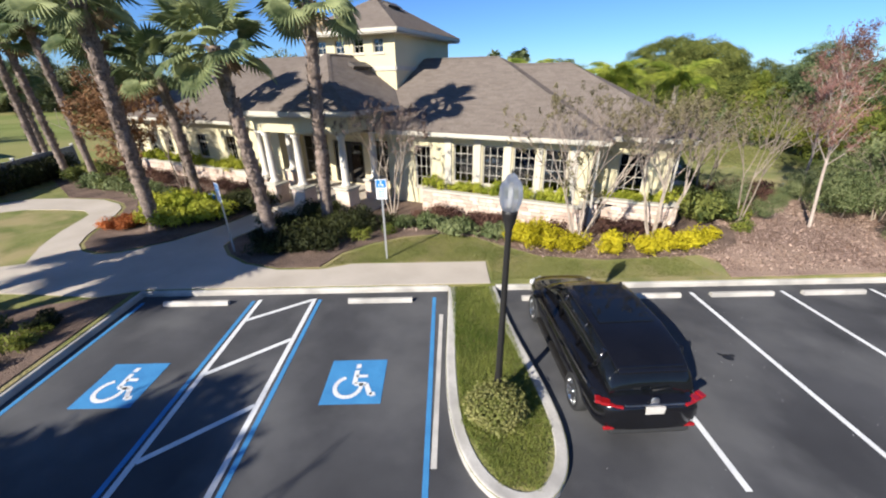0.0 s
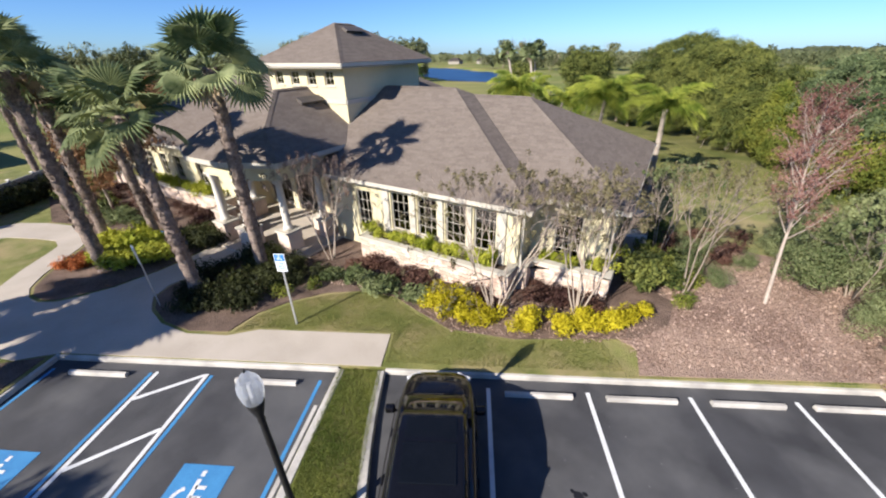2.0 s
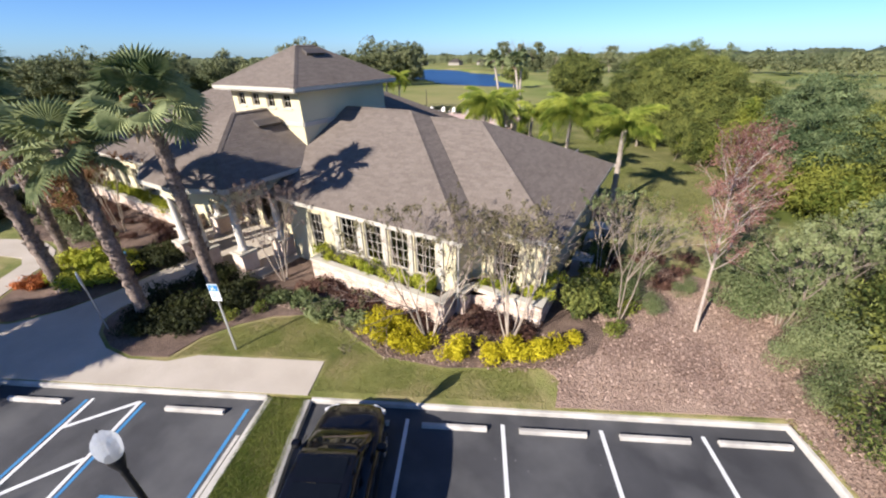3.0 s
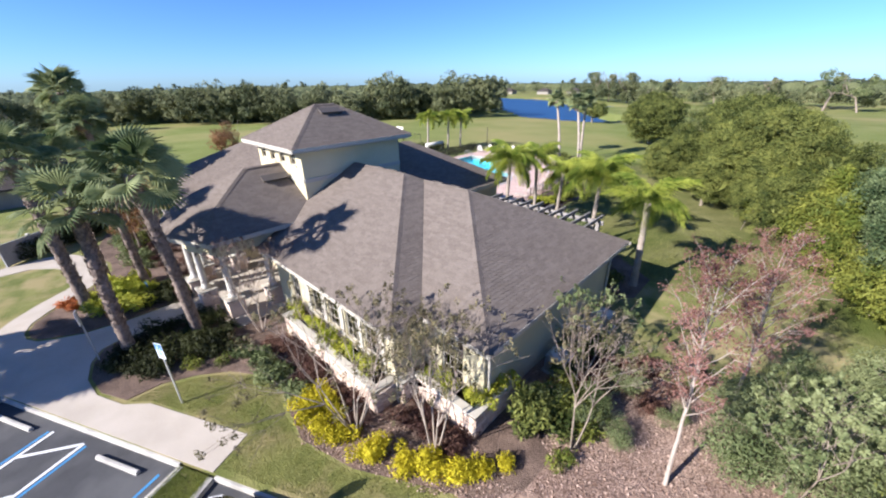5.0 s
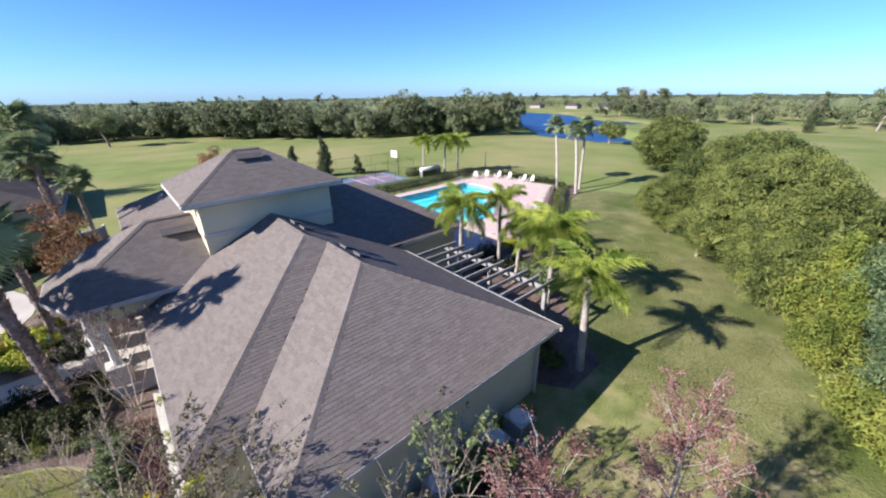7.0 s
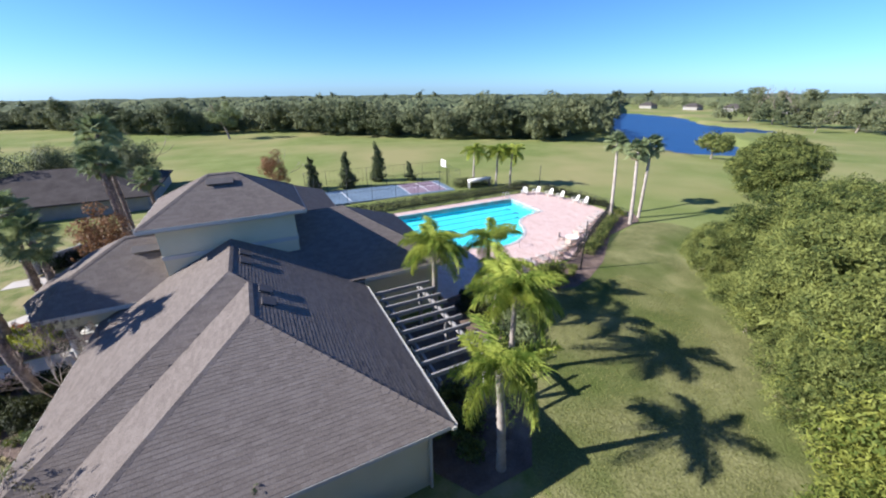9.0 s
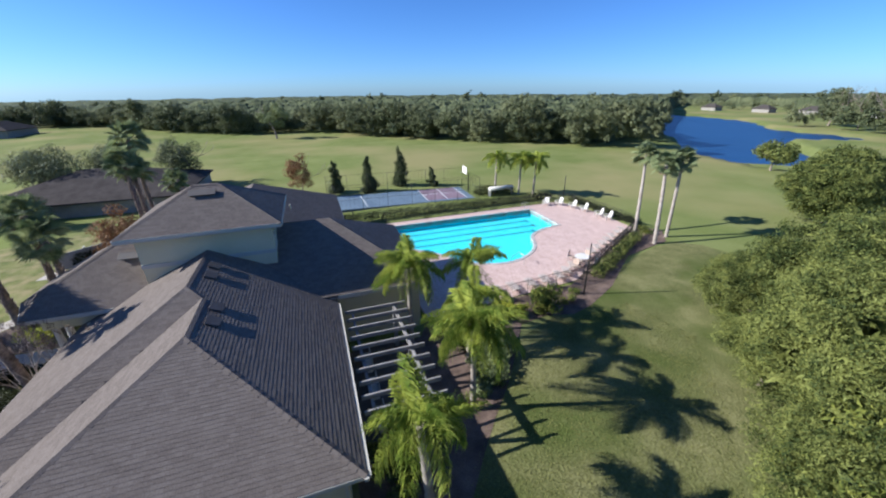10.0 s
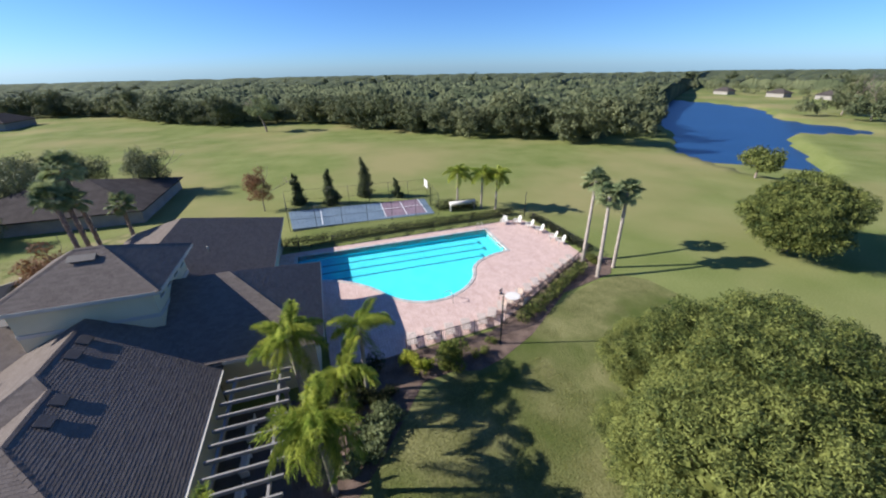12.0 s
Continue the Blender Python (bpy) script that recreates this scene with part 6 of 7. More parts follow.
# ---- lake, woods, far land ----
def lake():
    bm = bmesh.new()
    vs = [bm.verts.new((x, y, -1.35)) for x, y in [(-215, 95), (10, 95), (10, 285), (-215, 285)]]
    bm.faces.new(vs)
    m = mat("lake_water", (0.010, 0.042, 0.115), (0.016, 0.060, 0.150), 0.05, 1.2, 0.40, 0.4, bump_dist=0.06, spec=0.3)
    tagged(link("lake", bm, m), "deep blue lake on the golf course", "lake", kind="structure")


lake()


def woods(name, spots, seed, leaf, label, n=900, size=0.5):
    """A far wood as one object: many leafy crowns."""
    rng = np.random.default_rng(seed)
    protos = []
    for k in range(5):
        bl = lumpy(rng, crown_blobs(rng, 3.3, 3.3, 0.2, 7.6, 14, 2.0), 10, 0.6)
        protos.append(leaves(rng, bl, n, size, 0.5, 0.75))
    out = []
    for i, (x, y, s) in enumerate(spots):
        a = rng.random() * 6.28
        c, sn = math.cos(a), math.sin(a)
        P = protos[i % 5] * s
        Q = np.stack([P[:, 0] * c - P[:, 1] * sn + x, P[:, 0] * sn + P[:, 1] * c + y, P[:, 2] * (0.85 + 0.3 * rng.random()) + surf(x, y) - 0.3], 1)
        out.append(Q)
    o = new(name, leaf_mesh(name, np.concatenate(out), M[leaf], 3))
    tagged(o, label, "woods", kind="stuff")


wr_ = np.random.default_rng(9)
FRONTLINE = [(-235, -110), (-222, -60), (-176, -24), (-155, 4), (-160, 24), (-145, 38), (-112, 58), (-87, 83), (-67, 98), (-57, 107), (-61, 116), (-90, 144)]


def along(line_, n, depth, back):
    out = []
    seg = [math.dist(a, b) for a, b in zip(line_, line_[1:])]
    tot = sum(seg)
    for k in range(n):
        d = tot * (k + wr_.random()) / n
        i = 0
        while d > seg[i] and i < len(seg) - 1:
            d -= seg[i]
            i += 1
        a, b = line_[i], line_[i + 1]
        f = d / seg[i]
        x, y = a[0] + (b[0] - a[0]) * f, a[1] + (b[1] - a[1]) * f
        r = math.hypot(x, y - 30)
        q = depth * wr_.random() ** 1.4 + back
        out.append((x + (x / r) * q, y + ((y - 30) / r) * q, 0.75 + 0.5 * wr_.random()))
    return out


def wooded(x, y):
    """Whether the wood stands here: it ends where the lake begins."""
    return math.atan2(y - 34, x - 10.5) > radians(134.0) or y < 34


woods("woods", [(x, y, s * (1.2 + 0.1 * step01(y, 50, 95))) for x, y, s in along(FRONTLINE, 100, 9, 1.0) if wooded(x, y)], 1, "forest_leaf", "dark green woods along the golf course", 3300, 0.31)
woods("woods", along([(-70, 118), (-108, 152), (-150, 196), (-188, 232)], 34, 5, 0), 12, "forest_leaf", "green trees along the lake shore", 900, 0.55)
woods("woods", [(x, y, s * (0.9 + 0.15 * step01(y, 50, 100))) for x, y, s in along(FRONTLINE, 180, 60, 8) if wooded(x, y)], 2, "forest_leaf", "dark green woods along the golf course", 420, 0.6)


def canopy():
    """The roof of the far woods, from behind the wood's edge to the horizon, as one sheet of domed crowns."""
    edge = sorted((math.degrees(math.atan2(y - 30, x + 5)) % 360, math.hypot(x + 5, y - 30) + 12) for x, y in FRONTLINE)
    edge = [(0, 260), (40, 230), (75, 330), (100, 400), (128.3, 420), (129.6, 130)] + [q for q in edge if q[0] > 131] + [(230, 300), (280, 300), (360, 260)]
    az = [60 + 190 * k / 1050 for k in range(1051)] + [250 + 170 * k / 60 for k in range(1, 60)]
    seg = len(az)
    q, rr = 1.0, []
    while q < 16:
        rr.append(q)
        q *= 1.016 if q < 2.2 else 1.04 if q < 5 else 1.15
    V, F = [], []
    for k, a in enumerate(az):
        a %= 360
        for (a0, r0), (a1, r1) in zip(edge, edge[1:]):
            if a0 <= a <= a1:
                e = r0 + (r1 - r0) * (a - a0) / max(1e-6, a1 - a0)
        for i, q in enumerate(rr):
            r = min(4600, e * q)
            x, y = -5 + r * math.cos(radians(a)), 30 + r * math.sin(radians(a))
            w = max(1.0, r / 350)
            d = noise.voronoi((x / 8.5 / w, y / 8.5 / w, 0))[0][0]
            dome = math.sqrt(max(0.0, 1 - (1.25 * d) ** 2))
            h = -1.0 if i == 0 else 2.6 + 4.6 * dome + 1.0 * noise.noise((x * 0.5, y * 0.5, 0)) + 2.4 * noise.noise((x * 0.015, y * 0.015, 3)) + min(7.0, 0.004 * (r - e))
            V.append((x, y, surf(x, y) + h))
    n = len(rr)
    for k in range(seg):
        for i in range(n - 1):
            a, b = k * n + i, (k + 1) % seg * n + i
            F.append((a, a + 1, b + 1, b))
    m = mat("far_canopy", (0.042, 0.056, 0.028), (0.120, 0.130, 0.062), 0.06, 1.1, 0.95, 1.0, bump_dist=0.6, spec=0.1, coarse=2.0)
    tagged(raw("far_canopy", V, F, m), "dark green canopy of the distant woods", "woods", kind="stuff")


canopy()
BACK = [(-420, -420), (-520, -100), (-420, 150), (-330, 300), (-220, 420), (-60, 460), (120, 480), (300, 380), (420, 200)]
woods("far_woods", [(x, y, s * 1.35) for x, y, s in along(BACK, 150, 160, 0)], 3, "forest_leaf", "distant dark woods on the horizon", 200, 1.2)
SHORE = [(-88, 206), (-72, 206), (-45, 203), (-10, 196), (30, 205), (80, 180), (130, 190)]
woods("far_woods", along(SHORE, 80, 40, 3), 5, "forest_leaf", "green woods beyond the lake", 420, 0.6)
woods("far_woods", [(x, y, s * 0.9) for x, y, s in along([(-270, 290), (-190, 312), (-120, 318), (-20, 300)], 44, 30, 0)], 6, "forest_leaf", "green woods beyond the lake", 300, 0.6)
RIGHTW = [(40, 60), (55, 40), (50, 20), (40, 5)]
woods("far_woods", along(RIGHTW, 26, 30, 0), 7, "oak_leaf", "green trees beyond the thicket", 900, 0.42)


# ---- neighbouring roofs and walls ----
M["dark_shingle"] = mat("dark_brown_shingle", (0.045, 0.038, 0.034), (0.095, 0.082, 0.074), 0.8, 14, 0.95, 0.4, spec=0.03)
M["drab_wall"] = mat("drab_stucco", (0.22, 0.20, 0.17), (0.34, 0.31, 0.27), 0.8, 40, 0.9, 0.2)
def neighbour(name, x0, y0, x1, y1, h, top, label):
    e = root(name, (x0 + x1) / 2, (y0 + y1) / 2, surf((x0 + x1) / 2, (y0 + y1) / 2) - 0.4, label, "house", "neighbouring houses")
    w, d = (x1 - x0) / 2, (y1 - y0) / 2
    bm = bmesh.new()
    box(bm, -w + 0.5, -d + 0.5, 0, w - 0.5, d - 0.5, h)
    link("wall", bm, M["drab_wall"], e)
    bm = bmesh.new()
    k = min(w, d)
    a = [bm.verts.new(p) for p in ((-w, -d, h), (w, -d, h), (w, d, h), (-w, d, h))]
    lo = [bm.verts.new(p) for p in ((-w, -d, h - 0.2), (w, -d, h - 0.2), (w, d, h - 0.2), (-w, d, h - 0.2))]
    if w > d:
        r = [bm.verts.new((-w + k, 0, top)), bm.verts.new((w - k, 0, top))]
        fs = [(a[0], a[1], r[1], r[0]), (a[1], a[2], r[1]), (a[2], a[3], r[0], r[1]), (a[3], a[0], r[0])]
    else:
        r = [bm.verts.new((0, -d + k, top)), bm.verts.new((0, d - k, top))]
        fs = [(a[0], a[1], r[0]), (a[1], a[2], r[1], r[0]), (a[2], a[3], r[1]), (a[3], a[0], r[0], r[1])]
    for f in fs:
        bm.faces.new(f)
    for i in range(4):
        bm.faces.new((a[i], lo[i], lo[(i + 1) % 4], a[(i + 1) % 4]))
    bm.faces.new(lo[::-1])
    bmesh.ops.recalc_face_normals(bm, faces=bm.faces[:])
    link("roof", bm, M["dark_shingle"], e, "dark brown shingle hip roof")


neighbour("neighbour_house", -63, -12, -45.2, 10.8, 2.3, 5.0, "low house with dark brown hip roof")
neighbour("neighbour_house", -205, -95, -185, -82, 3.0, 6.0, "distant low house at the wood's edge")
neighbour("neighbour_house", -225, -125, -200, -108, 3.0, 6.0, "distant low house at the wood's edge")
for x, y in ((-196, 296), (-165, 301), (-140, 303), (-112, 302), (-240, 284)):
    neighbour("neighbour_house", x, y, x + 11, y + 8, 2.8, 5.0, "distant pale house beyond the lake")
M["grey_wall"] = mat("grey_fence_boards", (0.20, 0.20, 0.21), (0.32, 0.32, 0.33), 1.0, 30, 0.9, 0.3)


def board_fence(a, b, n, h):
    """A closed board fence with a top rail and a pale cap on each post."""
    e = root("board_fence", a[0], a[1], surf(*a), "grey closed board fence with pale post caps", "fence")
    d = Vector((b[0] - a[0], b[1] - a[1]))
    e.matrix_world = pose(a[0], a[1], surf(*a), 0, 0, math.degrees(math.atan2(d.y, d.x)))
    L = d.length / n
    for k in range(n + 1):
        bm = bmesh.new()
        box(bm, k * L - 0.06, -0.06, -0.1, k * L + 0.06, 0.06, h + 0.06, 0.01)
        p = link("post", bm, M["grey_wall"], e)
        bm = bmesh.new()
        box(bm, k * L - 0.09, -0.09, h + 0.06, k * L + 0.09, 0.09, h + 0.13, 0.02)
        link("cap", bm, M["white_plastic"], p, "pale post cap")
        if k < n:
            bm = bmesh.new()
            box(bm, k * L + 0.06, -0.02, 0.05, (k + 1) * L - 0.06, 0.02, h - 0.08)
            link("panel", bm, M["grey_wall"], e)
            bm = bmesh.new()
            box(bm, k * L + 0.06, -0.045, h - 0.08, (k + 1) * L - 0.06, 0.045, h, 0.01)
            link("rail", bm, M["grey_wall"], e)


board_fence((-34.2, 13.8), (-27.2, 5.4), 6, 1.5)


# ---- planters of stone before the facade ----
M["soil"] = mat("planter_soil", (0.03, 0.02, 0.014), (0.09, 0.06, 0.04), 3, 30, 0.95, 0.6)
M["joint"] = mat("grey_mortar", (0.26, 0.22, 0.19), (0.36, 0.31, 0.27), 3, 40, 0.95, 0.3)


def stone_mesh(rng, w, h):
    bm = bmesh.new()
    box(bm, 0.006, -0.025, 0.006, w - 0.006, 0.03, h - 0.006, 0.008)
    for v in bm.verts:
        if v.co.y < 0:
            v.co.y += rng.gauss(0, 0.006)
            v.co.x += rng.gauss(0, 0.004)
    me = bpy.data.meshes.new("stone")
    bm.to_mesh(me)
    bm.free()
    me.materials.append(M["stone"])
    return me


prng = random.Random(8)
STONES = [(w, stone_mesh(prng, w, 0.155)) for w in (0.26, 0.34, 0.42, 0.5) for _ in range(2)]


def planter(pts, z0, z1, label, stones=True, soil=None):
    """A raised stone planter; pts runs along its outer face with the planting to the left."""
    e = root("stone_planter", pts[0][0], pts[0][1], 0, label, "planter", "stone planters")
    inv = e.matrix_world.inverted()
    bm, cap = bmesh.new(), bmesh.new()
    for i, ((ax, ay), (bx, by)) in enumerate(zip(pts, pts[1:])):
        L = math.hypot(bx - ax, by - ay)
        m = Matrix.Translation((ax, ay, 0)) @ Matrix.Rotation(math.atan2(by - ay, bx - ax), 4, "Z")
        box(bm, 0.0, 0.0 + 0.001 * i, z0, L, 0.2, z1 - 0.002 * i, m=m)
        box(cap, -0.06, -0.06, z1 + 0.002 * i, L + 0.06, 0.26, z1 + 0.08 + 0.002 * i, 0.012, m=m)
        if stones:
            z = z0 + 0.25
            while z < z1 - 0.1:
                x = 0.0
                while x < L - 0.12:
                    w, me = STONES[prng.randrange(len(STONES))]
                    k = min(1.0, (L - x) / w)
                    o = new("stone", me)
                    o.parent = e
                    o.matrix_local = inv @ m @ Matrix.Translation((x, 0, z)) @ Matrix.Diagonal((k, 1, 1, 1))
                    x += w * k
                z += 0.158
    bmesh.ops.transform(bm, matrix=inv, verts=bm.verts[:])
    link("core", bm, M["joint"] if stones else M["stone"], e)
    bmesh.ops.transform(cap, matrix=inv, verts=cap.verts[:])
    link("cap", cap, M["trim"], e, "smooth pale cap stones")
    if soil:
        bm = bmesh.new()
        f = bm.faces.new([bm.verts.new((x, y, z1 - 0.12)) for x, y in soil])
        bmesh.ops.transform(bm, matrix=inv, verts=bm.verts[:])
        link("soil", bm, M["soil"], e)


planter([(-6.9, 15.6), (-6.9, 14.68), (-0.1, 14.68), (-0.1, 15.6), (0.28, 15.6), (0.28, 16.2), (3.05, 16.2), (3.05, 18.4), (2.72, 18.4)], 0.1, 1.32, "raised pinkish stone planter with pale cap", True,
        [(-6.8, 15.63), (-6.8, 14.85), (-0.2, 14.85), (-0.2, 15.65), (0.18, 15.65), (0.18, 16.3), (2.95, 16.3), (2.95, 18.3), (2.71, 18.3), (2.71, 17.04), (-0.09, 17.04), (-0.09, 15.63)])
planter([(-30.2, 14.72), (-17.2, 14.72), (-17.2, 15.6)], 0.1, 1.1, "raised pinkish stone planter with pale cap", True, [(-30.1, 15.63), (-30.1, 14.85), (-17.3, 14.85), (-17.3, 15.63)])
shrub_row("lime", [(-6.6, 15.22), (-0.5, 15.22)], 0.42, 0.06, 0.75, 1.18)
shrub_row("lime", [(0.5, 16.65), (2.6, 16.65), (2.85, 17.0), (2.85, 18.2)], 0.42, 0.06, 0.72, 1.18)
shrub_row("lime", [(-29.6, 15.25), (-17.8, 15.25)], 0.55, 0.08, 0.85, 0.98)


# ---- car ----
M["car_paint"] = mat("black_car_paint", (0.004, 0.004, 0.005), (0.007, 0.007, 0.009), 2, 20, 0.16, 0.0, coat=0.25, spec=0.35)
M["car_glass"] = mat("dark_car_glass", (0.004, 0.005, 0.006), (0.007, 0.008, 0.010), 2, 20, 0.05, 0.0, coat=0.0, spec=0.4)
M["tyre"] = mat("black_rubber", (0.012, 0.012, 0.012), (0.025, 0.025, 0.025), 5, 60, 0.85, 0.2)
M["alloy"] = mat("silver_alloy", (0.5, 0.5, 0.5), (0.66, 0.66, 0.66), 3, 50, 0.3, 0.05, metal=1.0)
M["red_lens"] = mat("red_lamp_lens", (0.20, 0.006, 0.008), (0.32, 0.010, 0.012), 3, 30, 0.12, 0.0, coat=0.8)
M["clear_lens"] = mat("clear_lamp_lens", (0.5, 0.5, 0.5), (0.7, 0.7, 0.7), 3, 30, 0.1, 0.0, coat=0.8)


def loft(bm, sections):
    """Skins a row of equally long closed outlines, and closes both ends."""
    rows = [[bm.verts.new(p) for p in s] for s in sections]
    n = len(rows[0])
    for r0, r1 in zip(rows, rows[1:]):
        for k in range(n):
            f = bm.faces.new((r0[k], r0[(k + 1) % n], r1[(k + 1) % n], r1[k]))
            f.smooth = True
    bm.faces.new(rows[0][::-1])
    bm.faces.new(rows[-1])
    bmesh.ops.recalc_face_normals(bm, faces=bm.faces[:])


def superellipse(y, cz, hw, hh, p=3.2, n=28, flat=0.0):
    out = []
    for k in range(n):
        a = 2 * math.pi * k / n
        c, s = math.cos(a), math.sin(a)
        out.append((math.copysign(abs(c) ** (2 / p), c) * hw, y, cz + math.copysign(abs(s) ** (2 / p), s) * hh))
    return out


def car():
    e = new("suv_car")
    tagged(e, "black crossover car parked in the bay", "car")
    bm = bmesh.new()
    st = [(-2.43, 0.66, 0.48, 0.20), (-2.41, 0.66, 0.66, 0.27), (-2.34, 0.66, 0.80, 0.33), (-2.15, 0.66, 0.90, 0.385), (-1.6, 0.68, 0.945, 0.42), (-0.6, 0.67, 0.95, 0.41), (0.6, 0.66, 0.95, 0.40), (1.2, 0.64, 0.94, 0.385),
          (1.8, 0.61, 0.90, 0.34), (2.2, 0.57, 0.80, 0.28), (2.36, 0.53, 0.66, 0.20), (2.41, 0.52, 0.5, 0.14)]
    loft(bm, [superellipse(y, z, w, h, 3.6) for y, z, w, h in st])
    body = link("body", bm, M["car_paint"], e, "glossy black painted body")
    bm = bmesh.new()
    st = [(-2.22, 1.10, 0.72, 0.10), (-2.05, 1.22, 0.74, 0.22), (-1.75, 1.29, 0.75, 0.32), (-1.2, 1.32, 0.76, 0.36), (-0.3, 1.33, 0.76, 0.365), (0.3, 1.32, 0.75, 0.35), (0.75, 1.24, 0.74, 0.26), (1.15, 1.12, 0.73, 0.13), (1.35, 1.04, 0.70, 0.05)]
    loft(bm, [superellipse(y, z, w, h, 2.8) for y, z, w, h in st])
    link("cabin_glass", bm, M["car_glass"], e, "dark tinted windows")
    bm = bmesh.new()
    st = [(-2.16, 1.44, 0.58, 0.014), (-2.05, 1.49, 0.61, 0.020), (-1.75, 1.595, 0.65, 0.028), (-1.2, 1.675, 0.67, 0.03), (-0.3, 1.69, 0.67, 0.03), (0.25, 1.665, 0.66, 0.028), (0.45, 1.60, 0.64, 0.02)]
    loft(bm, [superellipse(y, z - 0.005, w, h, 4) for y, z, w, h in st])
    roof = link("roof", bm, M["car_paint"], e, "black roof with dark glass panels")
    for y0, y1 in ((-1.15, -0.35), (-0.28, 0.22)):
        bm = bmesh.new()
        box(bm, -0.52, y0, 1.69, 0.52, y1, 1.722 if y0 < -1 else 1.712, 0.01)
        link("sunroof", bm, M["car_glass"], roof, "dark glass sunroof")
    for s in (-1, 1):
        for y in (-0.95, 0.05):
            bm = bmesh.new()
            tube(bm, [(s * 0.755, y + 0.02, 1.02), (s * 0.735, y, 1.35), (s * 0.66, y - 0.08, 1.64)], [0.035] * 3, 6)
            link("pillar", bm, M["car_paint"], e)
        bm = bmesh.new()
        tube(bm, [(s * 0.74, 1.28, 1.03), (s * 0.73, 0.95, 1.2), (s * 0.68, 0.42, 1.6)], [0.035] * 3, 6)
        link("pillar", bm, M["car_paint"], e)
        bm = bmesh.new()
        tube(bm, [(s * 0.76, -1.55, 1.04), (s * 0.75, -1.75, 1.3), (s * 0.66, -1.75, 1.6)], [0.05] * 3, 6)
        link("pillar", bm, M["car_paint"], e)
        bm = bmesh.new()
        tube(bm, [(s * 0.945, -1.9, 1.0), (s * 0.965, -0.5, 0.985), (s * 0.955, 1.2, 0.955)], [0.012] * 3, 6)
        link("window_trim", bm, M["dark_metal"], e, "thin dark window trim")
        mir = link("mirror", bmesh.new(), None, e)
        bm = bmesh.new()
        box(bm, s * 1.05 - 0.11, 0.78, 1.02, s * 1.05 + 0.11, 0.95, 1.2, 0.04)
        link("housing", bm, M["car_paint"], mir)
        bm = bmesh.new()
        tube(bm, [(s * 0.9, 0.88, 1.02), (s * 1.0, 0.87, 1.06)], [0.03, 0.03], 6)
        link("arm", bm, M["car_paint"], mir)
        for y in (-0.75, 0.3):
            bm = bmesh.new()
            box(bm, s * 0.962 - 0.02, y, 0.86, s * 0.962 + 0.02, y + 0.22, 0.885, 0.008)
            link("door_handle", bm, M["car_paint"], e)
        bm = bmesh.new()
        box(bm, s * 0.90 - 0.06, -1.1, 0.22, s * 0.90 + 0.06, 1.05, 0.32, 0.03)
        link("sill", bm, M["dark_metal"], e)
        bm = bmesh.new()
        m = Matrix.Translation((s * 0.70, -2.30, 0.93)) @ Matrix.Rotation(s * 0.35, 4, "Z")
        for x0, x1, za, zb in ((-0.20, 0.0, -0.022, 0.012), (0.0, 0.15, -0.026, 0.030), (0.15, 0.25, -0.012, 0.055)):
            box(bm, s * x0 if s > 0 else -x1, -0.05, za, s * x1 if s > 0 else -x0, 0.09, zb, 0.012, m=m)
        link("tail_light", bm, M["red_lens"], e, "red tail lamp")
        bm = bmesh.new()
        box(bm, s * 0.62 - 0.17, -2.41, 0.44, s * 0.62 + 0.17, -2.36, 0.50, 0.015)
        link("reflector", bm, M["red_lens"], e, "low red reflector")
        bm = bmesh.new()
        m = Matrix.Translation((s * 0.66, 2.22, 0.70)) @ Matrix.Rotation(-s * 0.5, 4, "Z")
        box(bm, -0.2, -0.1, -0.06, 0.2, 0.06, 0.07, 0.03, m=m)
        link("headlight", bm, M["clear_lens"], e, "clear head lamp")
        for y in (-1.45, 1.38):
            w = link("wheel", bmesh.new(), None, e)
            R = Matrix.Translation((s * 0.86, y, 0.36)) @ Matrix.Rotation(math.pi / 2 * s, 4, "Y")
            bm = bmesh.new()
            lathe(bm, [(0.24, -0.11), (0.33, -0.11), (0.36, -0.08), (0.36, 0.08), (0.33, 0.11), (0.25, 0.11), (0.24, 0.06)], 28)
            bmesh.ops.transform(bm, matrix=R, verts=bm.verts[:])
            link("tyre", bm, M["tyre"], w)
            bm = bmesh.new()
            lathe(bm, [(0.25, 0.03), (0.255, 0.105), (0.235, 0.105), (0.225, 0.06)], 28)
            for k in range(10):
                box(bm, 0.03, -0.018, 0.07, 0.235, 0.018, 0.10, m=Matrix.Rotation(k * math.pi / 5 + 0.1 * (k % 2), 4, "Z"))
            lathe(bm, [(0.06, 0.06), (0.06, 0.11)], 14)
            bmesh.ops.transform(bm, matrix=R, verts=bm.verts[:])
            link("rim", bm, M["alloy"], w, "silver alloy rim")
    bm = bmesh.new()
    box(bm, -0.16, -2.44, 0.80, 0.16, -2.40, 0.94, 0.005)
    link("number_plate", bm, M["kerb"], e, "blank white number plate")
    bm = bmesh.new()
    lathe(bm, [(0.07, 0), (0.075, 0.012), (0.055, 0.012)], 20)
    bmesh.ops.transform(bm, matrix=Matrix.Translation((0, -2.36, 1.02)) @ Matrix.Rotation(math.pi / 2, 4, "X"), verts=bm.verts[:])
    link("badge", bm, M["alloy"], e, "small chrome badge")
    bm = bmesh.new()
    box(bm, -0.5, -2.40, 0.945, 0.5, -2.37, 0.965, 0.006)
    link("tailgate_trim", bm, M["alloy"], e, "thin chrome strip on the tailgate")
    bm = bmesh.new()
    tube(bm, [(0.0, -2.24, 1.12), (0.3, -2.24, 1.17)], [0.012, 0.008], 5)
    link("rear_wiper", bm, M["dark_metal"], e)
    bm = bmesh.new()
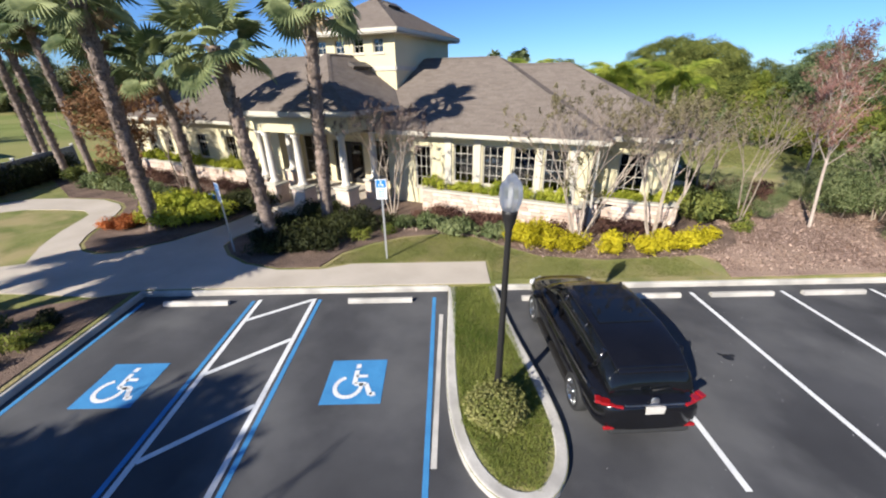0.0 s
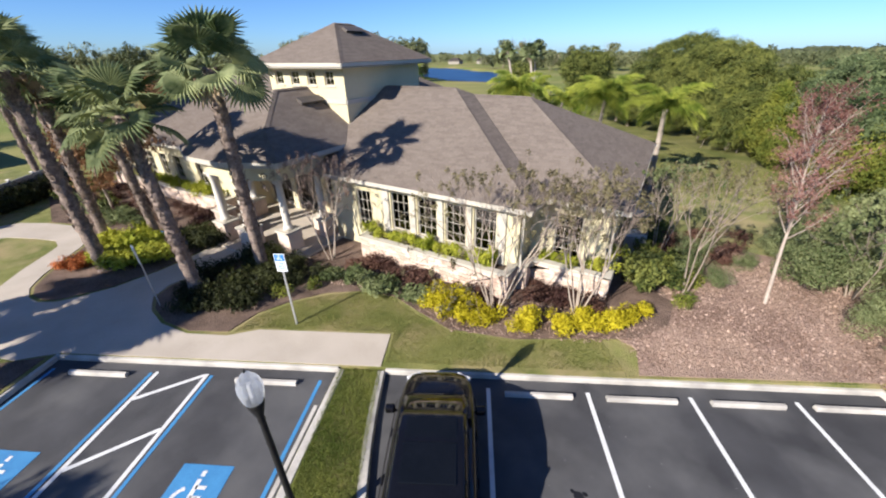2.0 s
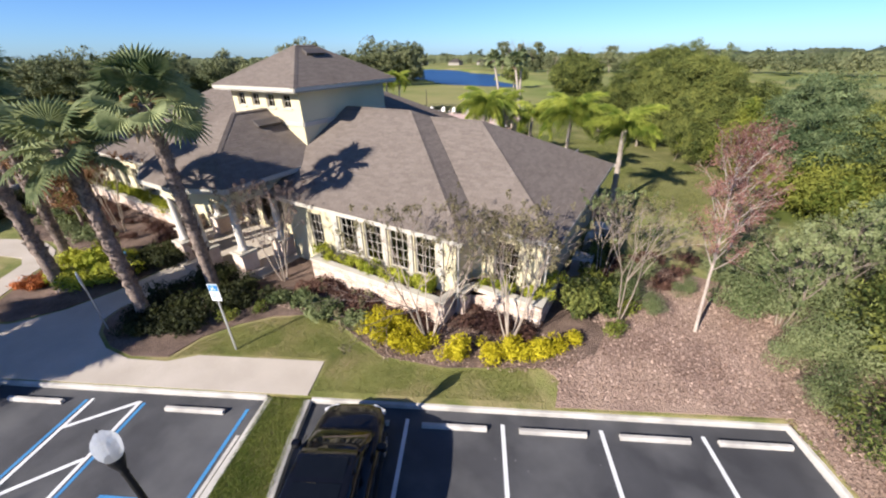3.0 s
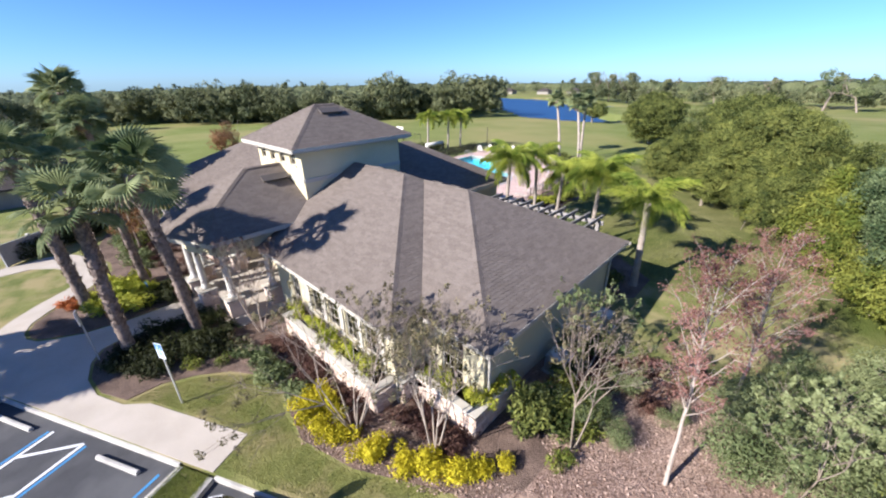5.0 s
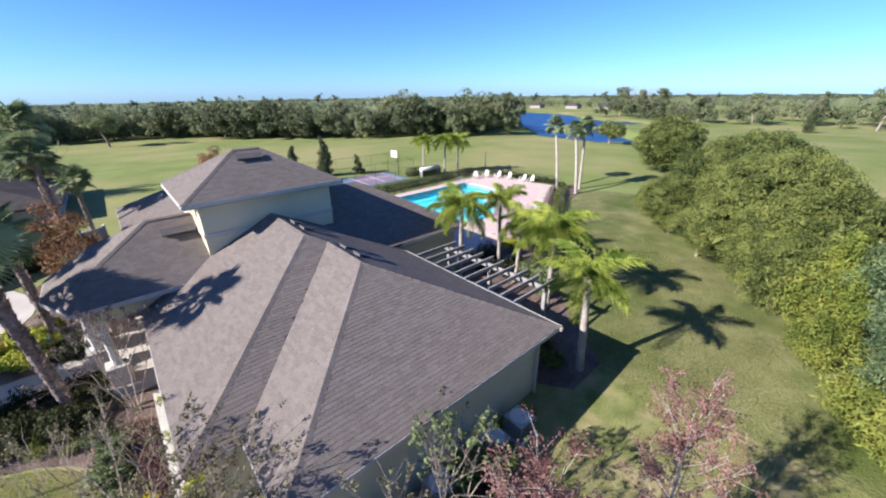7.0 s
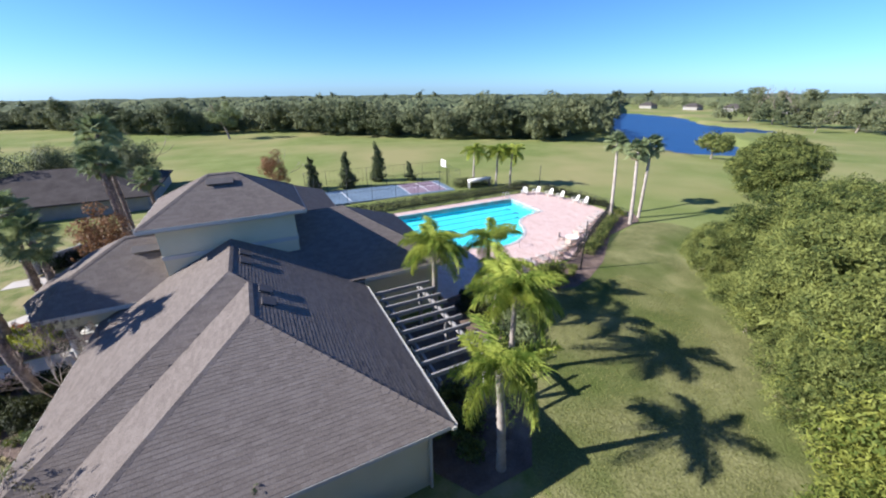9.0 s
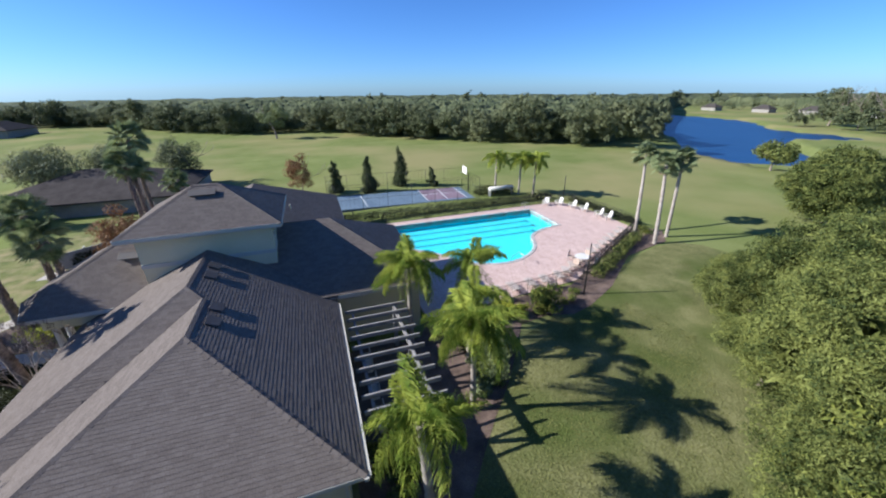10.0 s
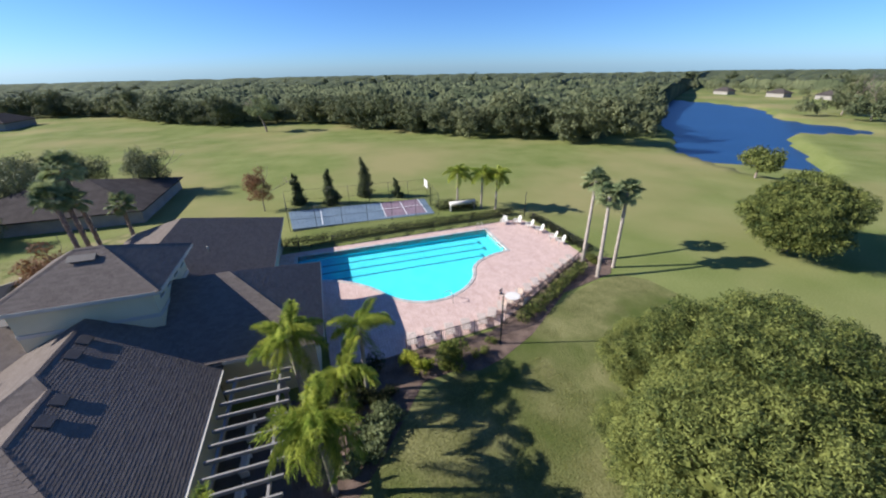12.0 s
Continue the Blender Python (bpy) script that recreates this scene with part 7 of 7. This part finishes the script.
    box(bm, -0.70, -2.44, 0.34, 0.70, -2.28, 0.47, 0.06)
    link("rear_bumper", bm, M["tyre"], e)
    bm = bmesh.new()
    box(bm, -0.56, -2.10, 1.475, 0.56, -1.95, 1.50, 0.012)
    link("spoiler", bm, M["car_paint"], e)
    bm = bmesh.new()
    box(bm, -0.45, 2.33, 0.40, 0.45, 2.44, 0.62, 0.03)
    link("grille", bm, M["dark_metal"], e)
    return e


CAR = car()
CAR.matrix_world = pose(*pk(1.72, -2.88), 0.005, 0, 0, 27.5)


# ---- street lamp on the island ----
def street_lamp(x, y):
    e = root("street_lamp", x, y, 0.13, "black post lamp with ribbed clear acorn globe", "street lamp")
    bm = bmesh.new()
    lathe(bm, [(0.13, 0), (0.13, 0.12), (0.10, 0.18), (0.075, 0.5), (0.06, 0.9), (0.05, 3.45), (0.06, 3.5), (0.05, 3.56), (0.11, 3.78), (0.125, 3.86), (0.12, 3.9)], 18)
    link("post", bm, M["dark_metal"], e)
    bm = bmesh.new()
    seg = 28
    prof = [(0.12, 3.9), (0.155, 4.0), (0.17, 4.12), (0.165, 4.24), (0.13, 4.33), (0.10, 4.36), (0.07, 4.42), (0.02, 4.46)]
    rings = [[bm.verts.new((r * (1 + 0.03 * (k % 2)) * math.cos(2 * math.pi * k / seg), r * (1 + 0.03 * (k % 2)) * math.sin(2 * math.pi * k / seg), z)) for k in range(seg)] for r, z in prof]
    for r0, r1 in zip(rings, rings[1:]):
        for k in range(seg):
            bm.faces.new((r0[k], r0[(k + 1) % seg], r1[(k + 1) % seg], r1[k]))
    bm.faces.new(rings[-1])
    link("globe", bm, M["lamp_glass"], e, "ribbed clear plastic globe")
    bm = bmesh.new()
    lathe(bm, [(0.035, 3.9), (0.04, 4.05), (0.03, 4.2), (0.01, 4.25)], 12)
    link("bulb", bm, M["white_plastic"], e)
    bm = bmesh.new()
    lathe(bm, [(0.012, 4.45), (0.018, 4.48), (0.004, 4.53)], 8)
    link("finial", bm, M["dark_metal"], e)


M["lamp_glass"] = glass_mat("ribbed_globe", (0.82, 0.84, 0.86), 0.10)
nt = M["lamp_glass"].node_tree
frost, veil = nt.nodes.new("ShaderNodeBsdfTranslucent"), nt.nodes.new("ShaderNodeMixShader")
frost.inputs[0].default_value, veil.inputs[0].default_value = (0.85, 0.87, 0.90, 1), 0.5
nt.links.new(nt.nodes["Mix Shader"].outputs[0], veil.inputs[1])
nt.links.new(frost.outputs[0], veil.inputs[2])
nt.links.new(veil.outputs[0], nt.nodes["Material Output"].inputs[0])
street_lamp(-0.65, 5.79)
M["bush_leaf"] = leaf_mat("clipped_bush_leaf", (0.12, 0.14, 0.03), (0.33, 0.31, 0.12))
rngb = np.random.default_rng(77)
e = root("round_bush", -0.56, 5.36, 0.12, "round clipped green bush at the lamp post", "shrub")
o = new("foliage", leaf_mesh("foliage", leaves(rngb, [(0, 0, 0.34, 0.46, 0.46, 0.36), (0.14, 0.08, 0.36, 0.38, 0.38, 0.35), (-0.14, -0.08, 0.33, 0.38, 0.38, 0.32)], 6500, 0.028, 0.8, 0.75), M["bush_leaf"]))
o.parent = e
bm = bmesh.new()
for k in range(4):
    tube(bm, [(0.05 * math.cos(k * 1.6), 0.05 * math.sin(k * 1.6), -0.05), (0.2 * math.cos(k * 1.6), 0.2 * math.sin(k * 1.6), 0.4)], [0.025, 0.01], 5)
link("trunk", bm, M["grey_bark"], e)


# ---- signs ----
M["sign_blue"] = mat("blue_sign_face", (0.02, 0.17, 0.48), (0.03, 0.22, 0.55), 2, 30, 0.4, 0.0)
M["sign_white"] = mat("white_sign_face", (0.72, 0.74, 0.76), (0.80, 0.82, 0.84), 2, 30, 0.4, 0.0)
M["galv"] = mat("galvanised_steel", (0.38, 0.38, 0.37), (0.52, 0.52, 0.51), 4, 60, 0.45, 0.1, metal=0.6)


def bay_sign(x, y, rz, h=2.75):
    e = root("parking_sign", x, y, surf(x, y) + 0.02, "blue and white disabled parking sign on steel post", "sign", "parking signs", rz)
    bm = bmesh.new()
    box(bm, -0.03, -0.02, -0.1, 0.03, 0.02, h)
    link("post", bm, M["galv"], e)
    p = link("panel", bmesh.new(), None, e)
    bm = bmesh.new()
    box(bm, -0.17, -0.035, h - 0.62, 0.17, -0.02, h + 0.02, 0.003)
    link("plate", bm, M["sign_white"], p, "white sign plate")
    bm = bmesh.new()
    box(bm, -0.15, -0.041, h - 0.24, 0.15, -0.036, h, 0.002)
    link("symbol_field", bm, M["sign_blue"], p, "blue field with wheelchair sign")
    bm = bmesh.new()
    for x0, z0, x1, z1 in ((-0.02, -0.05, 0.02, -0.02), (-0.02, -0.15, 0.01, -0.06), (-0.02, -0.16, 0.06, -0.13), (0.04, -0.21, 0.07, -0.14), (-0.07, -0.20, -0.03, -0.17), (-0.08, -0.17, -0.05, -0.11)):
        box(bm, x0, -0.044, h + z0, x1, -0.042, h + z1)
    link("symbol", bm, M["sign_white"], p, "white wheelchair sign")
    bm = bmesh.new()
    for k in range(4):
        w = 0.12 - 0.02 * (k % 2)
        box(bm, -w, -0.039, h - 0.32 - k * 0.07, w, -0.0365, h - 0.29 - k * 0.07)
    link("lettering", bm, M["sign_blue"], p, "rows of small blue lettering bars")


bay_sign(-5.92, 10.1, 26.0)
bay_sign(-11.2, 8.3, -15.0, 2.5)
e = root("garden_sign", -15.9, 11.0, surf(-15.9, 11.0), "small blue sign in the bed", "sign")
bm = bmesh.new()
box(bm, -0.22, -0.02, 0.35, 0.22, 0.02, 0.85, 0.01)
link("panel", bm, M["sign_blue"], e)
bm = bmesh.new()
box(bm, -0.03, -0.015, 0, 0.03, 0.015, 0.35)
link("post", bm, M["galv"], e)


# ---- roof details ----
def roof_vent(x, y, z, w, d, h, label, axis):
    """A low box vent on a slope; axis is the way that the slope falls."""
    m = Matrix.Translation((x, y, z)) @ axis
    bm = bmesh.new()
    box(bm, -w / 2, -d / 2, -0.05, w / 2, d / 2, h, 0.02, m=m)
    box(bm, -w / 2 - 0.06, -d / 2 - 0.10, h, w / 2 + 0.06, d / 2 + 0.02, h + 0.035, 0.01, m=m)
    house_part("roof_vent", bm, M["shingle_dark"], label)


M["shingle_dark"] = mat("brown_metal_vent", (0.06, 0.05, 0.045), (0.11, 0.095, 0.085), 2, 40, 0.7, 0.1)


def on_main(y):
    return zl - S * (y - rl)


back = Matrix.Rotation(math.pi, 4, "Z") @ Matrix.Rotation(math.atan(S), 4, "X")
for x, y in ((-8.3, 21.87), (-7.2, 21.9), (-4.5, 22.55), (-3.4, 22.6)):
    roof_vent(x, y, on_main(y), 0.5, 0.42, 0.09, "brown box roof vent", back)
side = Matrix.Rotation(math.pi / 2, 4, "Z") @ Matrix.Rotation(math.atan(0.55), 4, "X")
roof_vent(-12.0, 21.3, 9.46, 1.2, 0.35, 0.10, "long brown ridge vent", side)
roof_vent(-11.7, 17.4, 6.42, 1.3, 0.35, 0.10, "long brown ridge vent", side)
bm = bmesh.new()
lathe(bm, [(0.05, -0.1), (0.05, 0.28), (0.07, 0.30), (0.05, 0.34)], 10, (-18.4, 25.2, 6.3))
house_part("vent_pipe", bm, M["trim"], "white vent pipe")


CAP = bpy.data.meshes.new("ridge_cap")
CAP.from_pydata([(0, 0, 0.030), (1.1, 0, 0.018), (1.1, 0.15, -0.048), (0, 0.15, -0.036), (1.1, -0.15, -0.048), (0, -0.15, -0.036),
                 (0, 0.15, -0.06), (0, -0.15, -0.06), (0, 0, 0.0)], [], [(0, 1, 2, 3), (1, 0, 5, 4), (0, 3, 6, 8), (0, 8, 7, 5)])
CAP.materials.append(M["shingle"])


def ridge_caps(name, pts):
    """Bent cap shingles along a hip or ridge."""
    for a, b in zip(pts, pts[1:]):
        a, b = Vector(a), Vector(b)
        d = b - a
        n = max(1, int(d.length / 0.33))
        u = d.normalized()
        s = u.cross(Vector((0, 0, 1))).normalized()
        up = s.cross(u)
        for k in range(n):
            p = a + d * k / n
            o = new(name, CAP)
            o.parent = HOUSE
            x = d / n
            o.matrix_local = HINV @ Matrix(((x.x, s.x, up.x, p.x), (x.y, s.y, up.y, p.y), (x.z, s.z, up.z, p.z), (0, 0, 0, 1)))


ridge_caps("ridge_cap", [(-9.9, rl, zl), Bp, Cp, Dp])
ridge_caps("ridge_cap", [(xc, yl, ZE), Bp])
ridge_caps("ridge_cap", [(xr, yr, ZE), Dp])
ridge_caps("ridge_cap", [(xr, yb, ZE), Dp])
ridge_caps("ridge_cap", [(wx1, wy, wz), WA])
ridge_caps("ridge_cap", [(-11.4, 12.1, pz), A2r, A1, (XT, 18.2, PZT)])
ridge_caps("ridge_cap", [(-9.2, 13.1, pz), A2r])
for x, y in ((tx0, ty0), (tx1, ty0)):
    ridge_caps("ridge_cap", [(x, y, tz), (XT, ty0 + th, TZ)])
for x, y in ((tx0, ty1), (tx1, ty1)):
    ridge_caps("ridge_cap", [(x, y, tz), (XT, ty1 - th, TZ)])
ridge_caps("ridge_cap", [(XT, ty0 + th, TZ), (XT, ty1 - th, TZ)])

# gutters with downpipes
for x, y in ((2.75, 26.85), (2.75, 17.2), (0.0, 15.55)):
    bm = bmesh.new()
    box(bm, x + 0.02, y - 0.05, 0.1, x + 0.10, y + 0.05, 3.6, 0.01)
    house_part("downpipe", bm, M["trim"], "white downpipe")
trim_run("gutter", [(xr + 0.034, yb - 0.1), (xr + 0.034, yb + 0.034), (-7.3, yb + 0.034)], ZE - 0.14, ZE - 0.02, 0.09, M["trim"], "white rain gutter")

# entrance doors
e_door = link("entrance_door", bmesh.new(), None, HOUSE, "dark glazed double entrance door")
for k in range(2):
    x0 = -13.75 + k * 0.98
    leafm = link("door_leaf", bmesh.new(), None, e_door)
    bm = bmesh.new()
    for a, b, c, d in ((0, 0, 0.12, 2.25), (0.84, 0, 0.96, 2.25), (0.12, 0, 0.84, 0.25), (0.12, 2.1, 0.84, 2.25)):
        box(bm, x0 + a, 17.25, 0.5 + b, x0 + c, 17.31, 0.5 + d)
    bmesh.ops.transform(bm, matrix=HINV, verts=bm.verts[:])
    link("frame", bm, M["dark_metal"], leafm)
    bm = bmesh.new()
    box(bm, x0 + 0.12, 17.275, 0.75, x0 + 0.84, 17.285, 2.6)
    bmesh.ops.transform(bm, matrix=HINV, verts=bm.verts[:])
    link("pane", bm, M["glass"], leafm)


# ---- pergola behind the main wing ----
def pergola():
    e = root("pergola", -3.2, 29.2, surf(-3.2, 29.2), "whitish wooden pergola against the wall, coloured darker for the house's shade", "pergola")
    inv = e.matrix_world.inverted()
    for y in (28.2, 30.5):
        bm = bmesh.new()
        box(bm, -7.0, y - 0.06, 3.15, 0.9, y + 0.06, 3.4, 0.01)
        bmesh.ops.transform(bm, matrix=inv, verts=bm.verts[:])
        link("beam", bm, M["shaded_wood"], e)
    for k in range(10):
        x = -6.6 + k * 0.8
        bm = bmesh.new()
        box(bm, x - 0.045, 27.8, 3.40, x + 0.045, 31.1, 3.6, 0.008)
        bmesh.ops.transform(bm, matrix=inv, verts=bm.verts[:])
        link("rafter", bm, M["shaded_wood"], e)
    for x in (-6.6, -3.1, 0.6):
        bm = bmesh.new()
        box(bm, x - 0.1, 30.4, 0.3, x + 0.1, 30.6, 3.15, 0.01)
        bmesh.ops.transform(bm, matrix=inv, verts=bm.verts[:])
        link("post", bm, M["shaded_wood"], e)


# the house's shade under the pergola is put into this paving colour
M["shaded_paving"] = mat("shade_darkened_paving", (0.055, 0.045, 0.038), (0.12, 0.10, 0.085), 1.5, 30, 0.9, 0.3)
# whitish pergola timber; its grey is darkened to stand for the house's shade
M["shaded_wood"] = mat("shade_greyed_wood", (0.19, 0.17, 0.16), (0.32, 0.30, 0.28), 2, 30, 0.8, 0.3)
pergola()
patch("pergola_paving", [(-7.0, 27.25), (1.0, 27.25), (1.0, 30.8), (-7.0, 30.8)], 0.06, M["shaded_paving"], 2.0, surf, "paving under the pergola, coloured dark for the house's shade", "paving")


def patio_set(x, y):
    e = root("bench", x, y, surf(x, y) + 0.06, "white garden bench under the pergola", "bench", "pergola benches")
    bm = bmesh.new()
    box(bm, -0.6, -0.2, 0.40, 0.6, 0.2, 0.45, 0.01)
    link("seat", bm, M["white_plastic"], e)
    bm = bmesh.new()
    box(bm, -0.6, 0.2, 0.45, 0.6, 0.24, 0.85, 0.01)
    link("backrest", bm, M["white_plastic"], e)
    for sx in (-0.5, 0.5):
        bm = bmesh.new()
        box(bm, sx - 0.04, -0.18, 0, sx + 0.04, 0.2, 0.40)
        link("leg", bm, M["white_plastic"], e)


for x in (-5.4, -3.4, -1.4):
    patio_set(x, 28.6)


# ---- air conditioners ----
def aircon(x, y, s=1.0):
    e = root("air_conditioner", x, y, surf(x, y), "grey outdoor air conditioner unit", "air conditioner", "air conditioners")
    bm = bmesh.new()
    box(bm, -0.42, -0.42, 0.08, 0.42, 0.42, 0.85, 0.03)
    b = link("body", bm, M["galv"], e)
    for k in range(9):
        bm = bmesh.new()
        z = 0.16 + k * 0.07
        box(bm, -0.428, -0.36, z, 0.428, 0.36, z + 0.025)
        link("louvre", bm, M["dark_metal"], b)
    bm = bmesh.new()
    lathe(bm, [(0.36, 0.85), (0.36, 0.875), (0.33, 0.875), (0.33, 0.855)], 24)
    for k in range(8):
        box(bm, 0.02, -0.008, 0.868, 0.35, 0.008, 0.876, m=Matrix.Rotation(k * math.pi / 4, 4, "Z"))
    lathe(bm, [(0.09, 0.85), (0.09, 0.885)], 12)
    link("fan_grille", bm, M["white_plastic"], e, "pale round fan grille")
    bm = bmesh.new()
    box(bm, -0.5, -0.5, 0, 0.5, 0.5, 0.08, 0.01)
    link("base", bm, M["kerb"], e)


aircon(3.6, 24.75)
aircon(3.5, 20.9)
aircon(3.55, 23.4)

# white roller beyond the terrace and a parked cart by the next house
e = root("pool_cover_reel", -34.0, 51.6, surf(-34, 51.6), "white rolled pool cover beyond the hedge", "pool cover")
bm = bmesh.new()
tube(bm, [(0, -1.8, 1.05), (0, 1.8, 1.05)], [0.28, 0.28], 14)
link("roll", bm, M["white_plastic"], e)
for y in (-1.7, 1.7):
    bm = bmesh.new()
    box(bm, -0.3, y - 0.05, 0, 0.3, y + 0.05, 0.85, 0.02)
    link("stand", bm, M["galv"], e)

# a tree behind the visitor, whose shade falls on the bays
broad_tree("shade_tree", 90, -9.7, -11.6, 8.8, 2.6, 2.3, 26, 1.0, 14900, 0.24, "oak_leaf", "leafy oak tree beyond the car park", "tree", "", 0.2, 0.4)


# ---- grass blades on the island, near shrubs' mulch chips ----
def tufts(name, poly, n, h, height, seed, material, label, w=0.006):
    rng = np.random.default_rng(seed)
    xs, ys = [p[0] for p in poly], [p[1] for p in poly]
    V = []
    while len(V) < n * 4:
        x, y = rng.uniform(min(xs), max(xs)), rng.uniform(min(ys), max(ys))
        if not inside(poly, x, y):
            continue
        z = height(x, y)
        a = rng.random() * 6.28
        c, s = math.cos(a) * w, math.sin(a) * w
        lx, ly = rng.normal() * h * 0.5, rng.normal() * h * 0.5
        k = h * (0.6 + 0.8 * rng.random())
        V += [(x - c, y - s, z), (x + c, y + s, z), (x + lx + c * 0.3, y + ly + s * 0.3, z + k), (x + lx - c * 0.3, y + ly - s * 0.3, z + k)]
    o = new(name, leaf_mesh(name, np.array(V), M[material], 3))
    tagged(o, label, "grass", kind="stuff")


M["lawn_blade"] = leaf_mat("lawn_blade", (0.14, 0.165, 0.04), (0.32, 0.31, 0.11), 0.5)
M["grass_blade"] = leaf_mat("grass_blade", (0.11, 0.155, 0.028), (0.28, 0.30, 0.08), 0.4)
tufts("island_grass", [pk(-1.35, 0), pk(-1.36, -4.8), pk(-0.8, -6.0), pk(-0.2, -6.1), pk(0.25, -5.0), pk(-0.12, 0)], 30000, 0.07, island_h, 3, "grass_blade", "short green grass blades on the island")
LAWN_STRIP = [pk(-0.05, 0.3), pk(7.0, 0.3), pk(6.6, 1.6), (4.2, 14.7), (2.7, 13.9), (0.9, 12.9), (-1.2, 12.3), (-2.6, 12.5), (-3.8, 12.85), (-5.1, 12.6), (-6.2, 11.8), (-6.9, 10.9), (-7.5, 9.7), (-7.5, 8.75), pk(-4.6, 1.6), pk(-0.05, 1.6)]
tufts("lawn_grass", LAWN_STRIP, 34000, 0.045, lambda x, y: surf(x, y) + 0.02, 4, "lawn_blade", "short patchy lawn grass blades")

tufts("lawn_grass", [(1.0, 32.5), (3.8, 30.6), (6.5, 29.0), (12.0, 29.5), (10.5, 35.5), (7.0, 40.0), (3.4, 44.0), (-1.0, 47.5), (-5.4, 46.5), (-5.0, 40.4), (-2.0, 35.5)], 36000, 0.06, lambda x, y: surf(x, y) + 0.015, 14, "lawn_blade", "rough mottled grass blades behind the building", 0.014)


# ---- litter on the mulch, stains on the asphalt ----
def litter(name, poly, n, size, seed, material, label, lift=0.06):
    """Dry leaves and bark chips lying about."""
    rng = np.random.default_rng(seed)
    xs, ys = [p[0] for p in poly], [p[1] for p in poly]
    V = []
    while len(V) < n * 4:
        x, y = rng.uniform(min(xs), max(xs)), rng.uniform(min(ys), max(ys))
        if not inside(poly, x, y):
            continue
        a, s = rng.random() * 6.28, size * (0.5 + rng.random())
        c, d = math.cos(a) * s, math.sin(a) * s
        z = surf(x, y) + lift + rng.random() * 0.02
        t = rng.normal(size=4) * s * 0.35
        V += [(x - c, y - d, z + t[0]), (x + d * 0.5, y - c * 0.5, z + t[1]), (x + c, y + d, z + t[2]), (x - d * 0.5, y + c * 0.5, z + t[3])]
    o = new(name, leaf_mesh(name, np.array(V), M[material]))
    tagged(o, label, "leaf litter", kind="stuff")


M["litter"] = mat("dry_litter", (0.14, 0.08, 0.055), (0.46, 0.33, 0.26), 1.0, 12, 0.9, 0, island=1.0)
litter("leaf_litter", [pk(7.6, 0.5), pk(13.4, 0.3), pk(14.2, -4.5), pk(17, -4.5), pk(18, 4), pk(12, 8.5), pk(9.6, 8.4), pk(7.9, 6.2), (5.3, 17.2), (5.2, 15.9), pk(6.9, 2.2)], 20000, 0.034, 5, "litter", "pinkish brown dry leaves and bark chips")
litter("leaf_litter", [(-6.6, 12.4), (-3.8, 12.9), (-1.0, 12.3), (3.2, 14.0), (4.8, 15.8), (2.8, 16.2), (0, 14.6), (-6.6, 14.6)], 4500, 0.034, 6, "litter", "dry brown leaves in the flower bed")
M["oil"] = mat("oil_stain", (0.008, 0.008, 0.009), (0.016, 0.016, 0.017), 3, 30, 0.5, 0)
for a, b, r in ((4.85, -3.12, 0.12), (4.99, -3.07, 0.06), (4.73, -3.02, 0.05)):
    x, y = pk(a, b)
    rr_ = random.Random(int(a * 100))
    stripe("oil_stain", [(x + r * (0.8 + 0.4 * rr_.random()) * math.cos(k * 0.524), y + r * 0.8 * (0.8 + 0.4 * rr_.random()) * math.sin(k * 0.524)) for k in range(12)], M["oil"], "dark oil stain on the asphalt", 0.002)
M["chip"] = mat("pale_chip", (0.35, 0.34, 0.33), (0.6, 0.59, 0.57), 2, 20, 0.9, 0)
litter("asphalt_grit", [pk(0.9, -6.5), pk(8.5, -6.5), pk(8.5, -0.9), pk(3.3, -0.9), pk(3.2, -5.2), pk(0.9, -5.6)], 45, 0.012, 8, "chip", "pale grit scattered on the asphalt", -0.14)
bar(-1.66, -1.2, -1.86, -5.6, 0.10, "worn_line", M["kerb"], "worn pale strip beside the island kerb", 0.002)
